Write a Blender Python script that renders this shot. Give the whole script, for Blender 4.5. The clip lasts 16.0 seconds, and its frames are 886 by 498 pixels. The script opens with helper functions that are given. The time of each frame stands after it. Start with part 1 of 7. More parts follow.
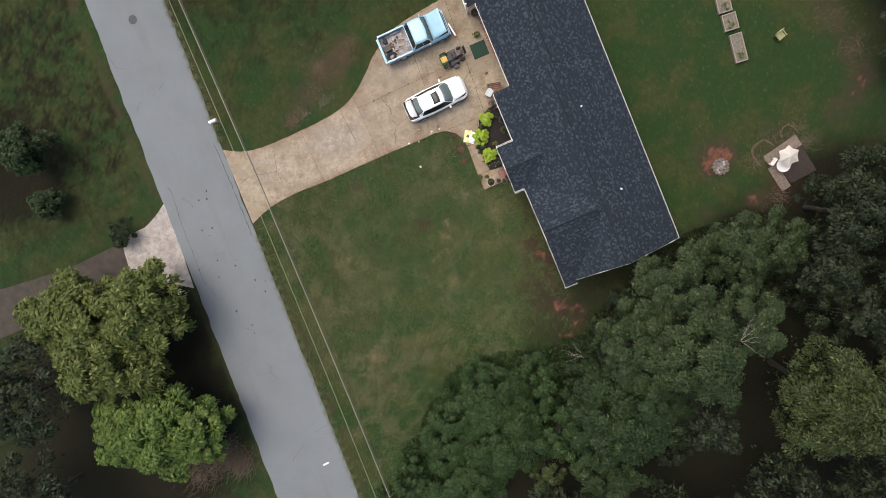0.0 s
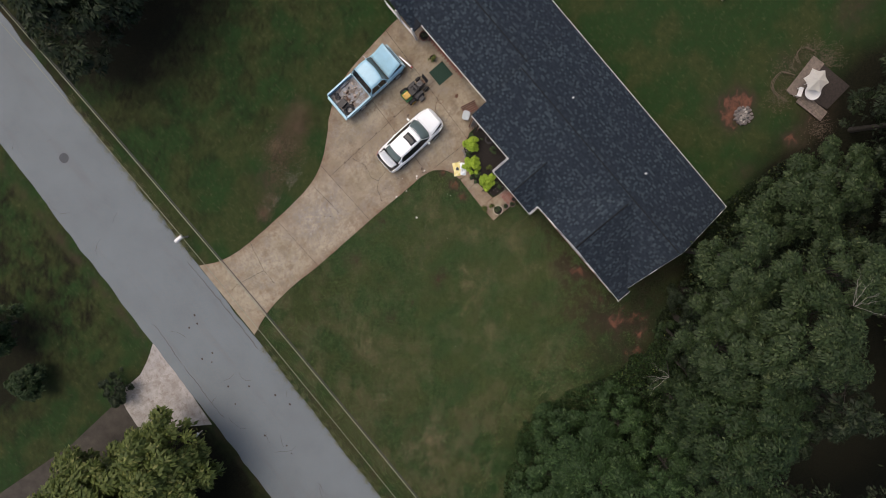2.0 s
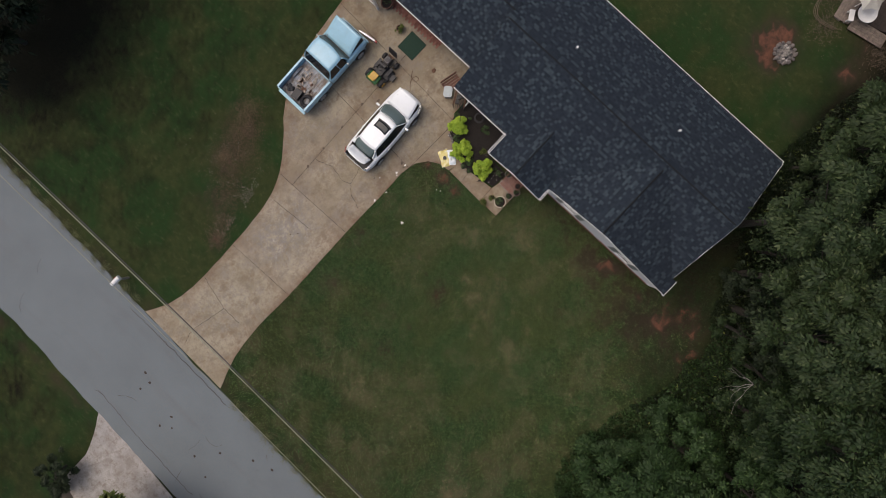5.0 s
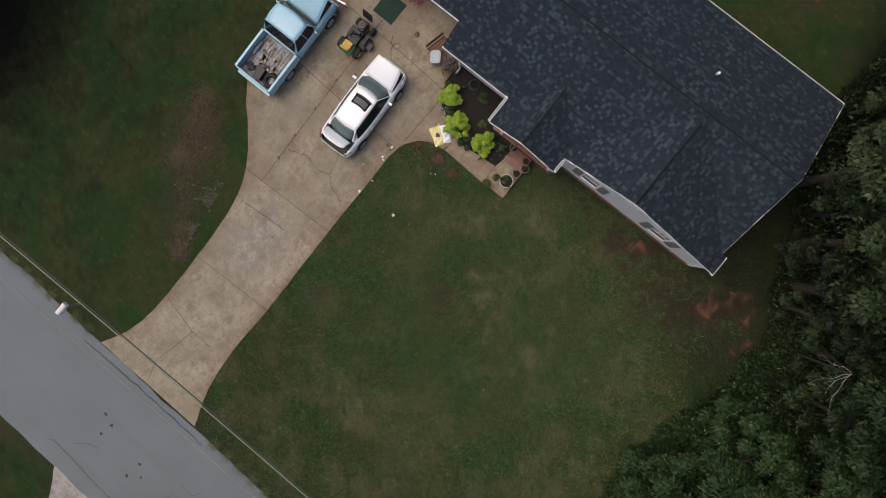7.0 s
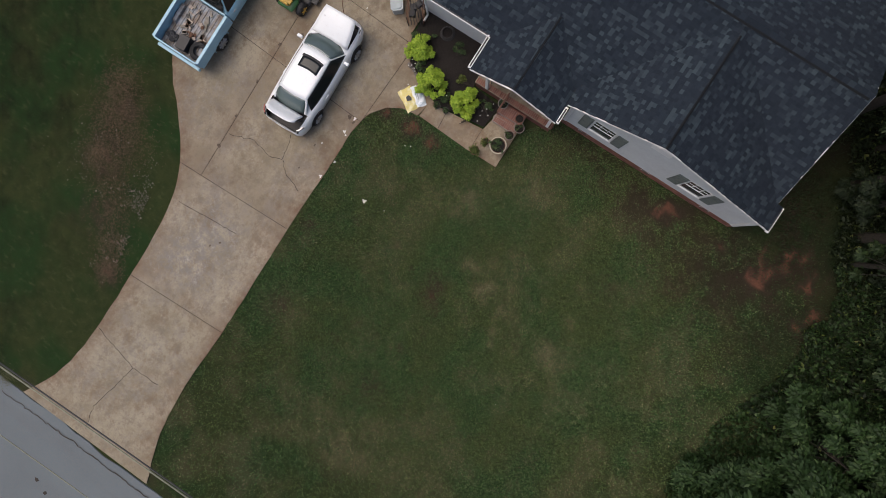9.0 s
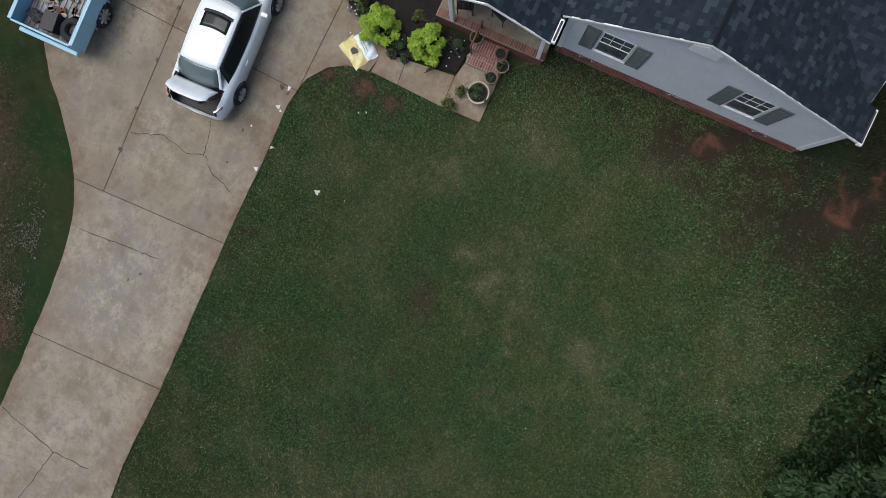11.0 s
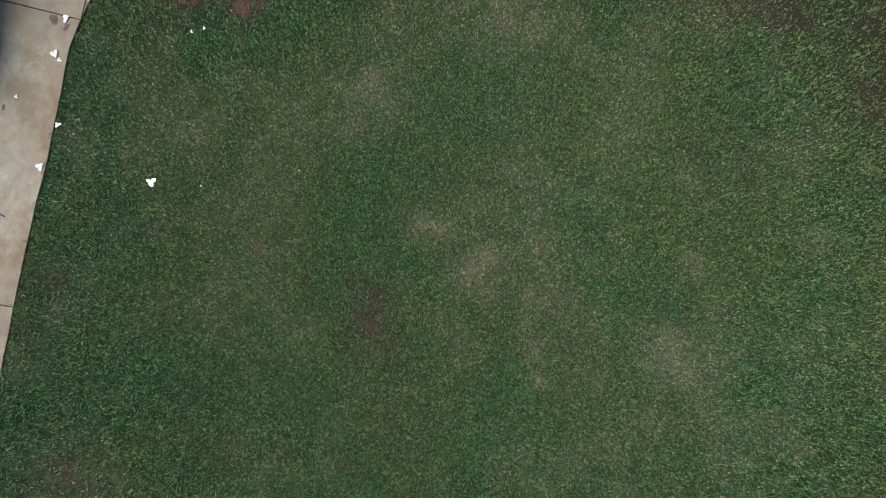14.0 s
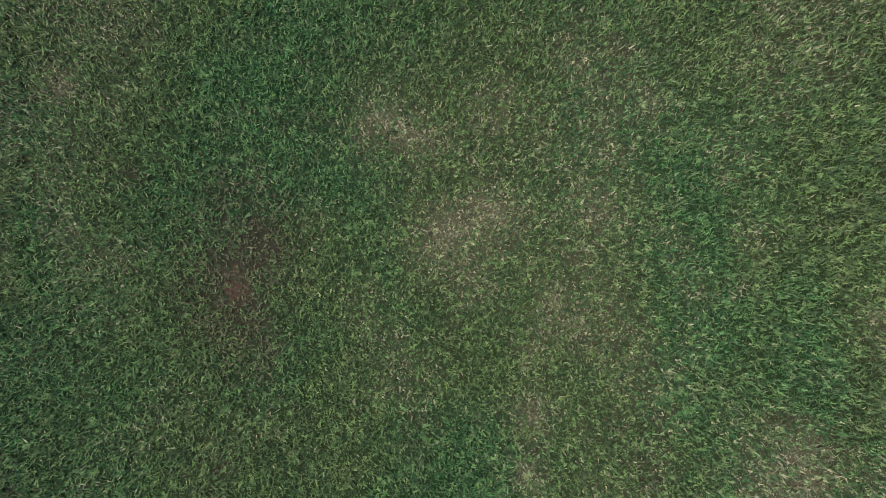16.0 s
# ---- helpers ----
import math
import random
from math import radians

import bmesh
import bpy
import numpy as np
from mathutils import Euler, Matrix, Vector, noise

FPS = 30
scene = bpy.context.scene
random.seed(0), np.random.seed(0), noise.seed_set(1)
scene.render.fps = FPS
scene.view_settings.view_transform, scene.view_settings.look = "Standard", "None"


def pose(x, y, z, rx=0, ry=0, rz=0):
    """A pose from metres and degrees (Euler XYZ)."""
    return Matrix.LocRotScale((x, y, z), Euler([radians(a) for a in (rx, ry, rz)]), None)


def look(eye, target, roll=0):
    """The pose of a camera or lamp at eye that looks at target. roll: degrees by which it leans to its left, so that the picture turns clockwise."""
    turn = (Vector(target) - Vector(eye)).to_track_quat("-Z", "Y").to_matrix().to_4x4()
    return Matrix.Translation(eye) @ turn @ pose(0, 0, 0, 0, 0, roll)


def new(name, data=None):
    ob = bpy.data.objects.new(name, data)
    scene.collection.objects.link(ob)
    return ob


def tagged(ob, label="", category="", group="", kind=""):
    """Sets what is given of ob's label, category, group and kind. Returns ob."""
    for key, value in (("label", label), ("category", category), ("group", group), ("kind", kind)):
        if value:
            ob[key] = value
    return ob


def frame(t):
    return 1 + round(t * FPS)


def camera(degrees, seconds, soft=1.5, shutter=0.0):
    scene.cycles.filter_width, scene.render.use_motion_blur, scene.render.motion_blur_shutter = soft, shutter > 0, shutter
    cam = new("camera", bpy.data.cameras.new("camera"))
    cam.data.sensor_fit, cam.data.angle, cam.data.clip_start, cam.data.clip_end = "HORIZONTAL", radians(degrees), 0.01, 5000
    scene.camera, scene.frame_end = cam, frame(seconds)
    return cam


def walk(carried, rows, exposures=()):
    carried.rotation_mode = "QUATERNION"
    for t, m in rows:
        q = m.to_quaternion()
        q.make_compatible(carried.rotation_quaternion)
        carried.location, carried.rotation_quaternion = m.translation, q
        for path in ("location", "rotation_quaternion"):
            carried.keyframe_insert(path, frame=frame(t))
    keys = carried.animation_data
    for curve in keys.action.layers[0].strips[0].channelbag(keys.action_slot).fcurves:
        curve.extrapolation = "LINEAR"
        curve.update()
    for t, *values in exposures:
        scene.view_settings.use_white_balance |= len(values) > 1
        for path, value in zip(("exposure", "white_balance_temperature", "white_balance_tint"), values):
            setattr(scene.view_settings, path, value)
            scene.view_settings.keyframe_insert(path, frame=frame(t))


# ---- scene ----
# ---------------------------------------------------------------- camera
cam = camera(73.3, 16.0, soft=0.8)
walk(cam, [
    (0.0, pose(18.175, -3.234, 43.516, -7.194, 4.995, -21.090)),
    (0.5, pose(17.702, -2.433, 42.090, -6.203, 5.242, -23.255)),
    (1.0, pose(17.497, -2.160, 40.872, -5.966, 4.868, -28.550)),
    (1.5, pose(17.516, -2.198, 39.589, -5.849, 4.168, -36.010)),
    (2.0, pose(17.580, -2.234, 38.255, -5.341, 3.816, -38.498)),
    (2.5, pose(17.461, -2.342, 37.061, -4.823, 3.654, -39.981)),
    (3.0, pose(17.275, -2.630, 35.869, -4.284, 3.596, -41.724)),
    (3.5, pose(17.081, -2.718, 34.696, -4.005, 3.535, -41.732)),
    (4.0, pose(16.844, -3.050, 33.548, -3.572, 3.556, -42.496)),
    (6.5, pose(15.450, -4.124, 27.818, -1.765, 3.573, -48.233)),
    (7.0, pose(15.227, -4.250, 26.603, -1.592, 3.539, -49.190)),
    (7.5, pose(14.998, -4.288, 25.387, -1.601, 3.294, -50.353)),
    (8.0, pose(14.893, -4.398, 24.120, -1.570, 3.186, -51.716)),
    (8.5, pose(14.640, -4.679, 22.934, -0.993, 3.148, -53.075)),
    (11.0, pose(13.964, -5.302, 16.647, -0.688, 2.690, -63.395)),
    (11.5, pose(13.841, -5.382, 15.432, -0.705, 2.563, -65.529)),
    (12.0, pose(13.585, -5.559, 14.253, -0.212, 2.410, -68.003)),
    (12.5, pose(13.479, -5.648, 13.051, -0.036, 2.287, -70.513)),
    (13.0, pose(13.371, -5.753, 11.838, 0.563, 2.292, -72.804)),
    (13.5, pose(13.289, -5.894, 10.628, 1.003, 2.069, -74.774)),
    (14.0, pose(13.265, -6.023, 9.419, 0.822, 2.251, -76.611)),
    (14.2, pose(13.205, -6.063, 8.932, 1.272, 1.969, -75.500)),
    (14.3, pose(13.174, -6.084, 8.689, 1.497, 1.828, -72.000)),
    (14.4, pose(13.144, -6.104, 8.445, 1.722, 1.687, -66.500)),
    (14.5, pose(13.114, -6.124, 8.202, 1.947, 1.546, -63.395)),
    (15.0, pose(13.011, -6.238, 6.957, 2.078, 1.697, -62.708)),
    (15.5, pose(12.885, -6.385, 5.762, 2.376, 1.804, -62.459)),
    (16.0, pose(12.801, -6.386, 4.740, 2.530, 1.873, -62.237)),
], exposures=[(0.0, 0.92, 7200, 14), (0.7, 0.82, 7200, 14), (1.5, 0.53, 7200, 15), (2.5, 0.24, 7150, 15), (4.0, 0.13, 7150, 15), (8.5, 0.13, 7050, 15),
              (11.0, 0.26, 6250, 8), (12.5, 0.60, 6250, 3), (14.0, 0.92, 6150, 0), (14.5, 0.96, 6050, -1), (16.0, 1.18, 6250, 1)])

# ---------------------------------------------------------------- world and sun
world = bpy.data.worlds.new("overcast_sky")
scene.world = world
world.use_nodes = True
wn = world.node_tree.nodes
sky = wn.new("ShaderNodeTexSky")
sky.sky_type = "NISHITA"
sky.sun_disc = False
sky.sun_elevation = radians(58)
sky.sun_rotation = radians(343)
sky.dust_density = 4.0
sky.ozone_density = 2.0
world.node_tree.links.new(sky.outputs[0], wn["Background"].inputs[0])
wn["Background"].inputs[1].default_value = 0.125
sun = new("sun", bpy.data.lights.new("sun", "SUN"))
sun.data.energy = 1.15
sun.data.angle = radians(40)
sun.data.color = (1.0, 0.96, 0.90)
sun.matrix_world = look((0, 0, 30), (1.5, -5.0, 10.0))


# ---------------------------------------------------------------- helpers
def part(name, bm, material, parent=None, label="", smooth=False):
    me = bpy.data.meshes.new(name)
    bm.to_mesh(me)
    bm.free()
    for m in (material if isinstance(material, (list, tuple)) else [material]):
        me.materials.append(m)
    if smooth:
        for p in me.polygons:
            p.use_smooth = True
    ob = new(name, me)
    ob.parent = parent
    if label:
        ob["label"] = label
    return ob


def thing(name, x, y, z, rz, label, category, group=""):
    e = new(name)
    e.empty_display_size = 0.2
    e.matrix_basis = pose(x, y, z, 0, 0, rz)
    return tagged(e, label, category, group)


def box(bm, cx, cy, cz, sx, sy, sz, m=None, bevel=0.0):
    mat = Matrix.Translation((cx, cy, cz)) @ Matrix.Diagonal((sx, sy, sz, 1))
    r = bmesh.ops.create_cube(bm, size=1, matrix=(m @ mat) if m else mat)
    if bevel:
        es = list({e for v in r["verts"] for e in v.link_edges})
        bmesh.ops.bevel(bm, geom=es, offset=bevel, segments=2, affect="EDGES", profile=0.6)
    return bm


def boxed(*a, **k):
    return box(bmesh.new(), *a, **k)


def rod(bm, a, b, r0, r1=None, n=8, caps=True):
    a, b = Vector(a), Vector(b)
    d = b - a
    m = Matrix.Translation((a + b) / 2) @ d.to_track_quat("Z", "Y").to_matrix().to_4x4()
    bmesh.ops.create_cone(bm, cap_ends=caps, segments=n, radius1=r0, radius2=r0 if r1 is None else r1,
                          depth=d.length, matrix=m)
    return bm


def rodded(*a, **k):
    return rod(bmesh.new(), *a, **k)


def prism(bm, pts, z0, z1):
    """A plate over the polygon pts. z0 and z1 may be functions of x, y."""
    f0 = z0 if callable(z0) else (lambda x, y: z0)
    f1 = z1 if callable(z1) else (lambda x, y: z1)
    lo = [bm.verts.new((x, y, f0(x, y))) for x, y in pts]
    hi = [bm.verts.new((x, y, f1(x, y))) for x, y in pts]
    bm.faces.new(hi)
    bm.faces.new(lo[::-1])
    n = len(pts)
    for i in range(n):
        bm.faces.new((lo[i], lo[(i + 1) % n], hi[(i + 1) % n], hi[i]))
    bmesh.ops.recalc_face_normals(bm, faces=bm.faces[:])
    return bm


def sheet(f, n, m, thick=0.01):
    """A curved panel: f(u, v) gives a point; it gets a thickness."""
    bm = bmesh.new()
    g = [[Vector(f(i / n, j / m)) for j in range(m + 1)] for i in range(n + 1)]
    top, low = [], []
    for i in range(n + 1):
        a, b = [], []
        for j in range(m + 1):
            du = g[min(i + 1, n)][j] - g[max(i - 1, 0)][j]
            dv = g[i][min(j + 1, m)] - g[i][max(j - 1, 0)]
            no = du.cross(dv)
            no = no.normalized() if no.length > 1e-9 else Vector((0, 0, 1))
            a.append(bm.verts.new(g[i][j]))
            b.append(bm.verts.new(g[i][j] - no * thick))
        top.append(a)
        low.append(b)
    for i in range(n):
        for j in range(m):
            bm.faces.new((top[i][j], top[i + 1][j], top[i + 1][j + 1], top[i][j + 1]))
            bm.faces.new((low[i][j], low[i][j + 1], low[i + 1][j + 1], low[i + 1][j]))
    for i in range(n):
        bm.faces.new((top[i][0], low[i][0], low[i + 1][0], top[i + 1][0]))
        bm.faces.new((top[i][m], top[i + 1][m], low[i + 1][m], low[i][m]))
    for j in range(m):
        bm.faces.new((top[0][j], top[0][j + 1], low[0][j + 1], low[0][j]))
        bm.faces.new((top[n][j], low[n][j], low[n][j + 1], top[n][j + 1]))
    bmesh.ops.recalc_face_normals(bm, faces=bm.faces[:])
    return bm


def tube(bm, pts, r, n=6, closed=False):
    """One connected round tube along pts."""
    pts = [Vector(p) for p in pts]
    m = len(pts)
    rows = []
    for i, p in enumerate(pts):
        d = pts[(i + 1) % m if closed else min(i + 1, m - 1)] - pts[(i - 1) % m if closed else max(i - 1, 0)]
        u = d.cross(Vector((0.01, 0.02, 1)))
        u = u.normalized() if u.length > 1e-9 else Vector((1, 0, 0))
        v = d.cross(u).normalized()
        rows.append([bm.verts.new(p + u * r * math.cos(k * 6.2832 / n) + v * r * math.sin(k * 6.2832 / n)) for k in range(n)])
    for a, b in zip(rows, rows[1:] + ([rows[0]] if closed else [])):
        for k in range(n):
            bm.faces.new((a[k], a[(k + 1) % n], b[(k + 1) % n], b[k]))
    if not closed:
        bm.faces.new(rows[0])
        bm.faces.new(rows[-1][::-1])
    bmesh.ops.recalc_face_normals(bm, faces=bm.faces[:])
    return bm


def hoop(r, z, n=20):
    return [(r * math.cos(i * 6.2832 / n), r * math.sin(i * 6.2832 / n), z) for i in range(n)]


def ribbon(bm, pts, z, width, rng, wob=0.02):
    """A thin wandering strip along pts, lying at the height z."""
    line = []
    for (x0, y0), (x1, y1) in zip(pts, pts[1:]):
        k = max(2, int(math.hypot(x1 - x0, y1 - y0) / 0.12))
        for i in range(k):
            f = i / k
            line.append((x0 + (x1 - x0) * f + rng.uniform(-wob, wob), y0 + (y1 - y0) * f + rng.uniform(-wob, wob)))
    line.append(pts[-1])
    prev = None
    for i, (x, y) in enumerate(line):
        a, b = line[max(i - 1, 0)], line[min(i + 1, len(line) - 1)]
        d = Vector((b[0] - a[0], b[1] - a[1], 0))
        d = d.normalized() if d.length else Vector((1, 0, 0))
        w = width * rng.uniform(0.5, 1.3) / 2
        s = Vector((-d.y, d.x, 0)) * w
        now = (bm.verts.new((x + s.x, y + s.y, z)), bm.verts.new((x - s.x, y - s.y, z)))
        if prev:
            bm.faces.new((prev[0], now[0], now[1], prev[1]))
        prev = now
    bmesh.ops.recalc_face_normals(bm, faces=bm.faces[:])
    return bm


def blob(bm, c, r, seed=0, rough=0.15, sub=2):
    """An uneven rounded lump with the half sizes r."""
    t = bmesh.ops.create_icosphere(bm, subdivisions=sub, radius=1)["verts"]
    for v in t:
        k = 1 + rough * noise.noise(v.co * 1.7 + Vector((seed * 3.1, seed * 1.7, seed)))
        v.co = Vector((c[0] + v.co.x * r[0] * k, c[1] + v.co.y * r[1] * k, c[2] + v.co.z * r[2] * k))
    return bm


def quads_object(name, verts, faces_per, material, parent=None, attr=None, label=""):
    """A mesh out of numpy rows: every faces_per verts in a row make one face."""
    n = len(verts)
    me = bpy.data.meshes.new(name)
    me.vertices.add(n)
    me.vertices.foreach_set("co", np.ascontiguousarray(verts, np.float32).ravel())
    me.loops.add(n)
    me.loops.foreach_set("vertex_index", np.arange(n, dtype=np.int32))
    k = n // faces_per
    me.polygons.add(k)
    me.polygons.foreach_set("loop_start", np.arange(0, n, faces_per, dtype=np.int32))
    me.polygons.foreach_set("loop_total", np.full(k, faces_per, np.int32))
    me.update(calc_edges=True)
    me.materials.append(material)
    if attr is not None:
        a = me.attributes.new("cover", "FLOAT_COLOR", "POINT")
        a.data.foreach_set("color", np.ascontiguousarray(attr, np.float32).ravel())
    ob = new(name, me)
    ob.parent = parent
    if label:
        ob["label"] = label
    return ob


# ---------------------------------------------------------------- materials
class Mat:
    """A node material under construction."""

    def __init__(self, name, rough=0.6, metal=0.0, spec=0.5):
        self.m = bpy.data.materials.new(name)
        self.m.use_nodes = True
        self.n, self.l = self.m.node_tree.nodes, self.m.node_tree.links
        self.b = self.n["Principled BSDF"]
        self.b.inputs["Roughness"].default_value = rough
        self.b.inputs["Metallic"].default_value = metal
        self.b.inputs["Specular IOR Level"].default_value = spec
        self.pos = None

    def where(self):
        if self.pos is None:
            self.pos = self.n.new("ShaderNodeNewGeometry").outputs["Position"]
        return self.pos

    def noise(self, scale, detail=4.0, rough=0.6, stretch=None):
        t = self.n.new("ShaderNodeTexNoise")
        t.inputs["Scale"].default_value = scale
        t.inputs["Detail"].default_value = detail
        t.inputs["Roughness"].default_value = rough
        src = self.where()
        if stretch:
            mp = self.n.new("ShaderNodeMapping")
            mp.inputs["Scale"].default_value = stretch
            self.l.new(src, mp.inputs[0])
            src = mp.outputs[0]
        self.l.new(src, t.inputs["Vector"])
        return t.outputs[0]

    def ramp(self, src, lo, hi, a=0.0, b=1.0):
        t = self.n.new("ShaderNodeMapRange")
        t.inputs[1].default_value, t.inputs[2].default_value = lo, hi
        t.inputs[3].default_value, t.inputs[4].default_value = a, b
        self.l.new(src, t.inputs[0])
        return t.outputs[0]

    def mix(self, fac, a, b):
        t = self.n.new("ShaderNodeMix")
        t.data_type = "RGBA"
        for i, v in ((0, fac), (6, a), (7, b)):
            if isinstance(v, (tuple, list)):
                t.inputs[i].default_value = (*v[:3], 1)
            elif isinstance(v, float):
                t.inputs[i].default_value = v
            else:
                self.l.new(v, t.inputs[i])
        return t.outputs[2]

    def times(self, a, b):
        t = self.n.new("ShaderNodeMath")
        t.operation = "MULTIPLY"
        for i, v in enumerate((a, b)):
            if isinstance(v, float):
                t.inputs[i].default_value = v
            else:
                self.l.new(v, t.inputs[i])
        return t.outputs[0]

    def island(self):
        return self.n.new("ShaderNodeNewGeometry").outputs["Random Per Island"]

    def each(self):
        return self.n.new("ShaderNodeObjectInfo").outputs["Random"]

    def color(self, c):
        if isinstance(c, (tuple, list)):
            self.b.inputs["Base Color"].default_value = (*c[:3], 1)
        else:
            self.l.new(c, self.b.inputs["Base Color"])
        return self

    def rough(self, r):
        self.l.new(r, self.b.inputs["Roughness"])
        return self

    def bump(self, h, strength=0.3, distance=0.02):
        t = self.n.new("ShaderNodeBump")
        t.inputs["Strength"].default_value = strength
        t.inputs["Distance"].default_value = distance
        self.l.new(h, t.inputs["Height"])
        self.l.new(t.outputs[0], self.b.inputs["Normal"])
        return self


def plain(name, c, rough=0.6, metal=0.0, vary=0.25, scale=6.0, bump=0.1, spec=0.5):
    """A surface with broad and fine variation round one colour."""
    k = Mat(name, rough, metal, spec)
    dark, light = [v * (1 - vary) for v in c], [min(1.0, v * (1 + vary * 0.6)) for v in c]
    a = k.mix(k.ramp(k.noise(scale), 0.3, 0.7), dark, light)
    b = k.mix(k.times(k.ramp(k.noise(scale * 9), 0.35, 0.75), 0.35), a, [v * 0.7 for v in c])
    k.color(b)
    if bump:
        k.bump(k.noise(scale * 12), bump, 0.01)
    return k.m


def cover_of(k):
    t = k.n.new("ShaderNodeAttribute")
    t.attribute_name = "cover"
    s = k.n.new("ShaderNodeSeparateColor")
    k.l.new(t.outputs["Color"], s.inputs[0])
    return s.outputs


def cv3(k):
    """The share of near-black litter, whose colour has the trees' shade in it."""
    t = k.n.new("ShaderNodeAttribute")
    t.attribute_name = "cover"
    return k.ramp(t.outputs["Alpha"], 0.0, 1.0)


# soil and thatch between the blades; cover holds dryness, bare soil and lushness, alpha the shade-dark litter
k = Mat("ground_mat", 0.95, spec=0.1)
cv = cover_of(k)
turf = k.mix(cv[2], (0.048, 0.060, 0.020), (0.019, 0.054, 0.015))
turf = k.mix(k.times(k.ramp(k.noise(55, 6, 0.7), 0.35, 0.7), 0.75), turf, (0.022, 0.030, 0.014))
turf = k.mix(k.times(k.ramp(k.noise(2.2, 7, 0.72), 0.42, 0.62), 0.5), turf, (0.020, 0.034, 0.012))
turf = k.mix(k.times(k.ramp(k.noise(5.5, 6, 0.7, (1.0, 0.5, 1.0)), 0.55, 0.70), 0.45), turf, (0.088, 0.095, 0.044))
turf = k.mix(cv[0], turf, k.mix(k.ramp(k.noise(40, 5), 0.3, 0.7), (0.10, 0.085, 0.048), (0.20, 0.165, 0.10)))
soil = k.mix(k.times(k.ramp(k.noise(2.6, 7, 0.7), 0.34, 0.60), k.ramp(cv[1], 0.80, 1.10)), (0.052, 0.037, 0.027), (0.21, 0.088, 0.058))
# leaf litter with the wood's deep shade put into its colour
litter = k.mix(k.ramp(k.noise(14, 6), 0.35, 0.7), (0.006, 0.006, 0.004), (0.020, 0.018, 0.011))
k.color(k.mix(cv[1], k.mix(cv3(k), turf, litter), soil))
k.bump(k.noise(70, 6, 0.75), 0.9, 0.05)
GROUND = k.m

k = Mat("grass_mat", 0.75, spec=0.25)
cv = cover_of(k)
isl = k.island()
g = k.mix(cv[2], (0.104, 0.154, 0.036), (0.037, 0.160, 0.040))
g = k.mix(k.ramp(isl, 0.0, 0.64, 0.96, 0.0), g, (0.011, 0.026, 0.009))
g = k.mix(k.ramp(isl, 0.66, 1.0, 0.0, 0.8), g, (0.190, 0.285, 0.092))
g = k.mix(k.times(k.ramp(k.noise(9, 4, 0.65), 0.42, 0.58), 0.55), g, (0.017, 0.042, 0.014))
g = k.mix(k.times(k.ramp(k.noise(3.4, 5, 0.7), 0.46, 0.58), 0.5), g, (0.022, 0.054, 0.016))
g = k.mix(k.times(k.ramp(k.noise(2.3, 6, 0.7), 0.54, 0.68), 0.38), g, (0.170, 0.160, 0.072))
d = k.mix(isl, (0.080, 0.072, 0.040), (0.40, 0.340, 0.215))
g = k.mix(cv[0], g, d)
g = k.mix(k.ramp(k.noise(24, 3, 0.6), 0.45, 0.58, 0.0, 0.6), g, (0.017, 0.034, 0.015))
g = k.mix(k.ramp(k.noise(17, 3, 0.6), 0.53, 0.66, 0.0, 0.55), g, (0.190, 0.260, 0.090))
# blades turn shade-dark brown where alpha is high
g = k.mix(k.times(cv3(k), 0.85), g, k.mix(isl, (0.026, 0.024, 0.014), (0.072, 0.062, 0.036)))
k.color(k.mix(k.times(cv[1], 0.7), g, (0.105, 0.074, 0.048)))
k.b.inputs["Subsurface Weight"].default_value = 0.0
GRASS = k.m

GRASSY = plain("verge_grass_mat", (0.105, 0.112, 0.048), 0.85, vary=0.4, scale=3)

k = Mat("asphalt_mat", 0.9, spec=0.25)
a = k.mix(k.ramp(k.noise(0.35, 5), 0.3, 0.7), (0.101, 0.137, 0.154), (0.136, 0.180, 0.200))
a = k.mix(k.times(k.ramp(k.noise(0.9, 6, 0.6, (1.0, 0.12, 1.0)), 0.55, 0.75), 0.5), a, (0.095, 0.097, 0.10))
a = k.mix(k.ramp(k.noise(160, 3), 0.35, 0.7), a, (0.18, 0.18, 0.18))
a = k.mix(k.times(k.ramp(k.noise(2.3, 8, 0.75), 0.66, 0.72), 0.8), a, (0.07, 0.07, 0.07))
k.color(a).bump(k.noise(180, 3), 0.4, 0.008)
ASPHALT = k.m


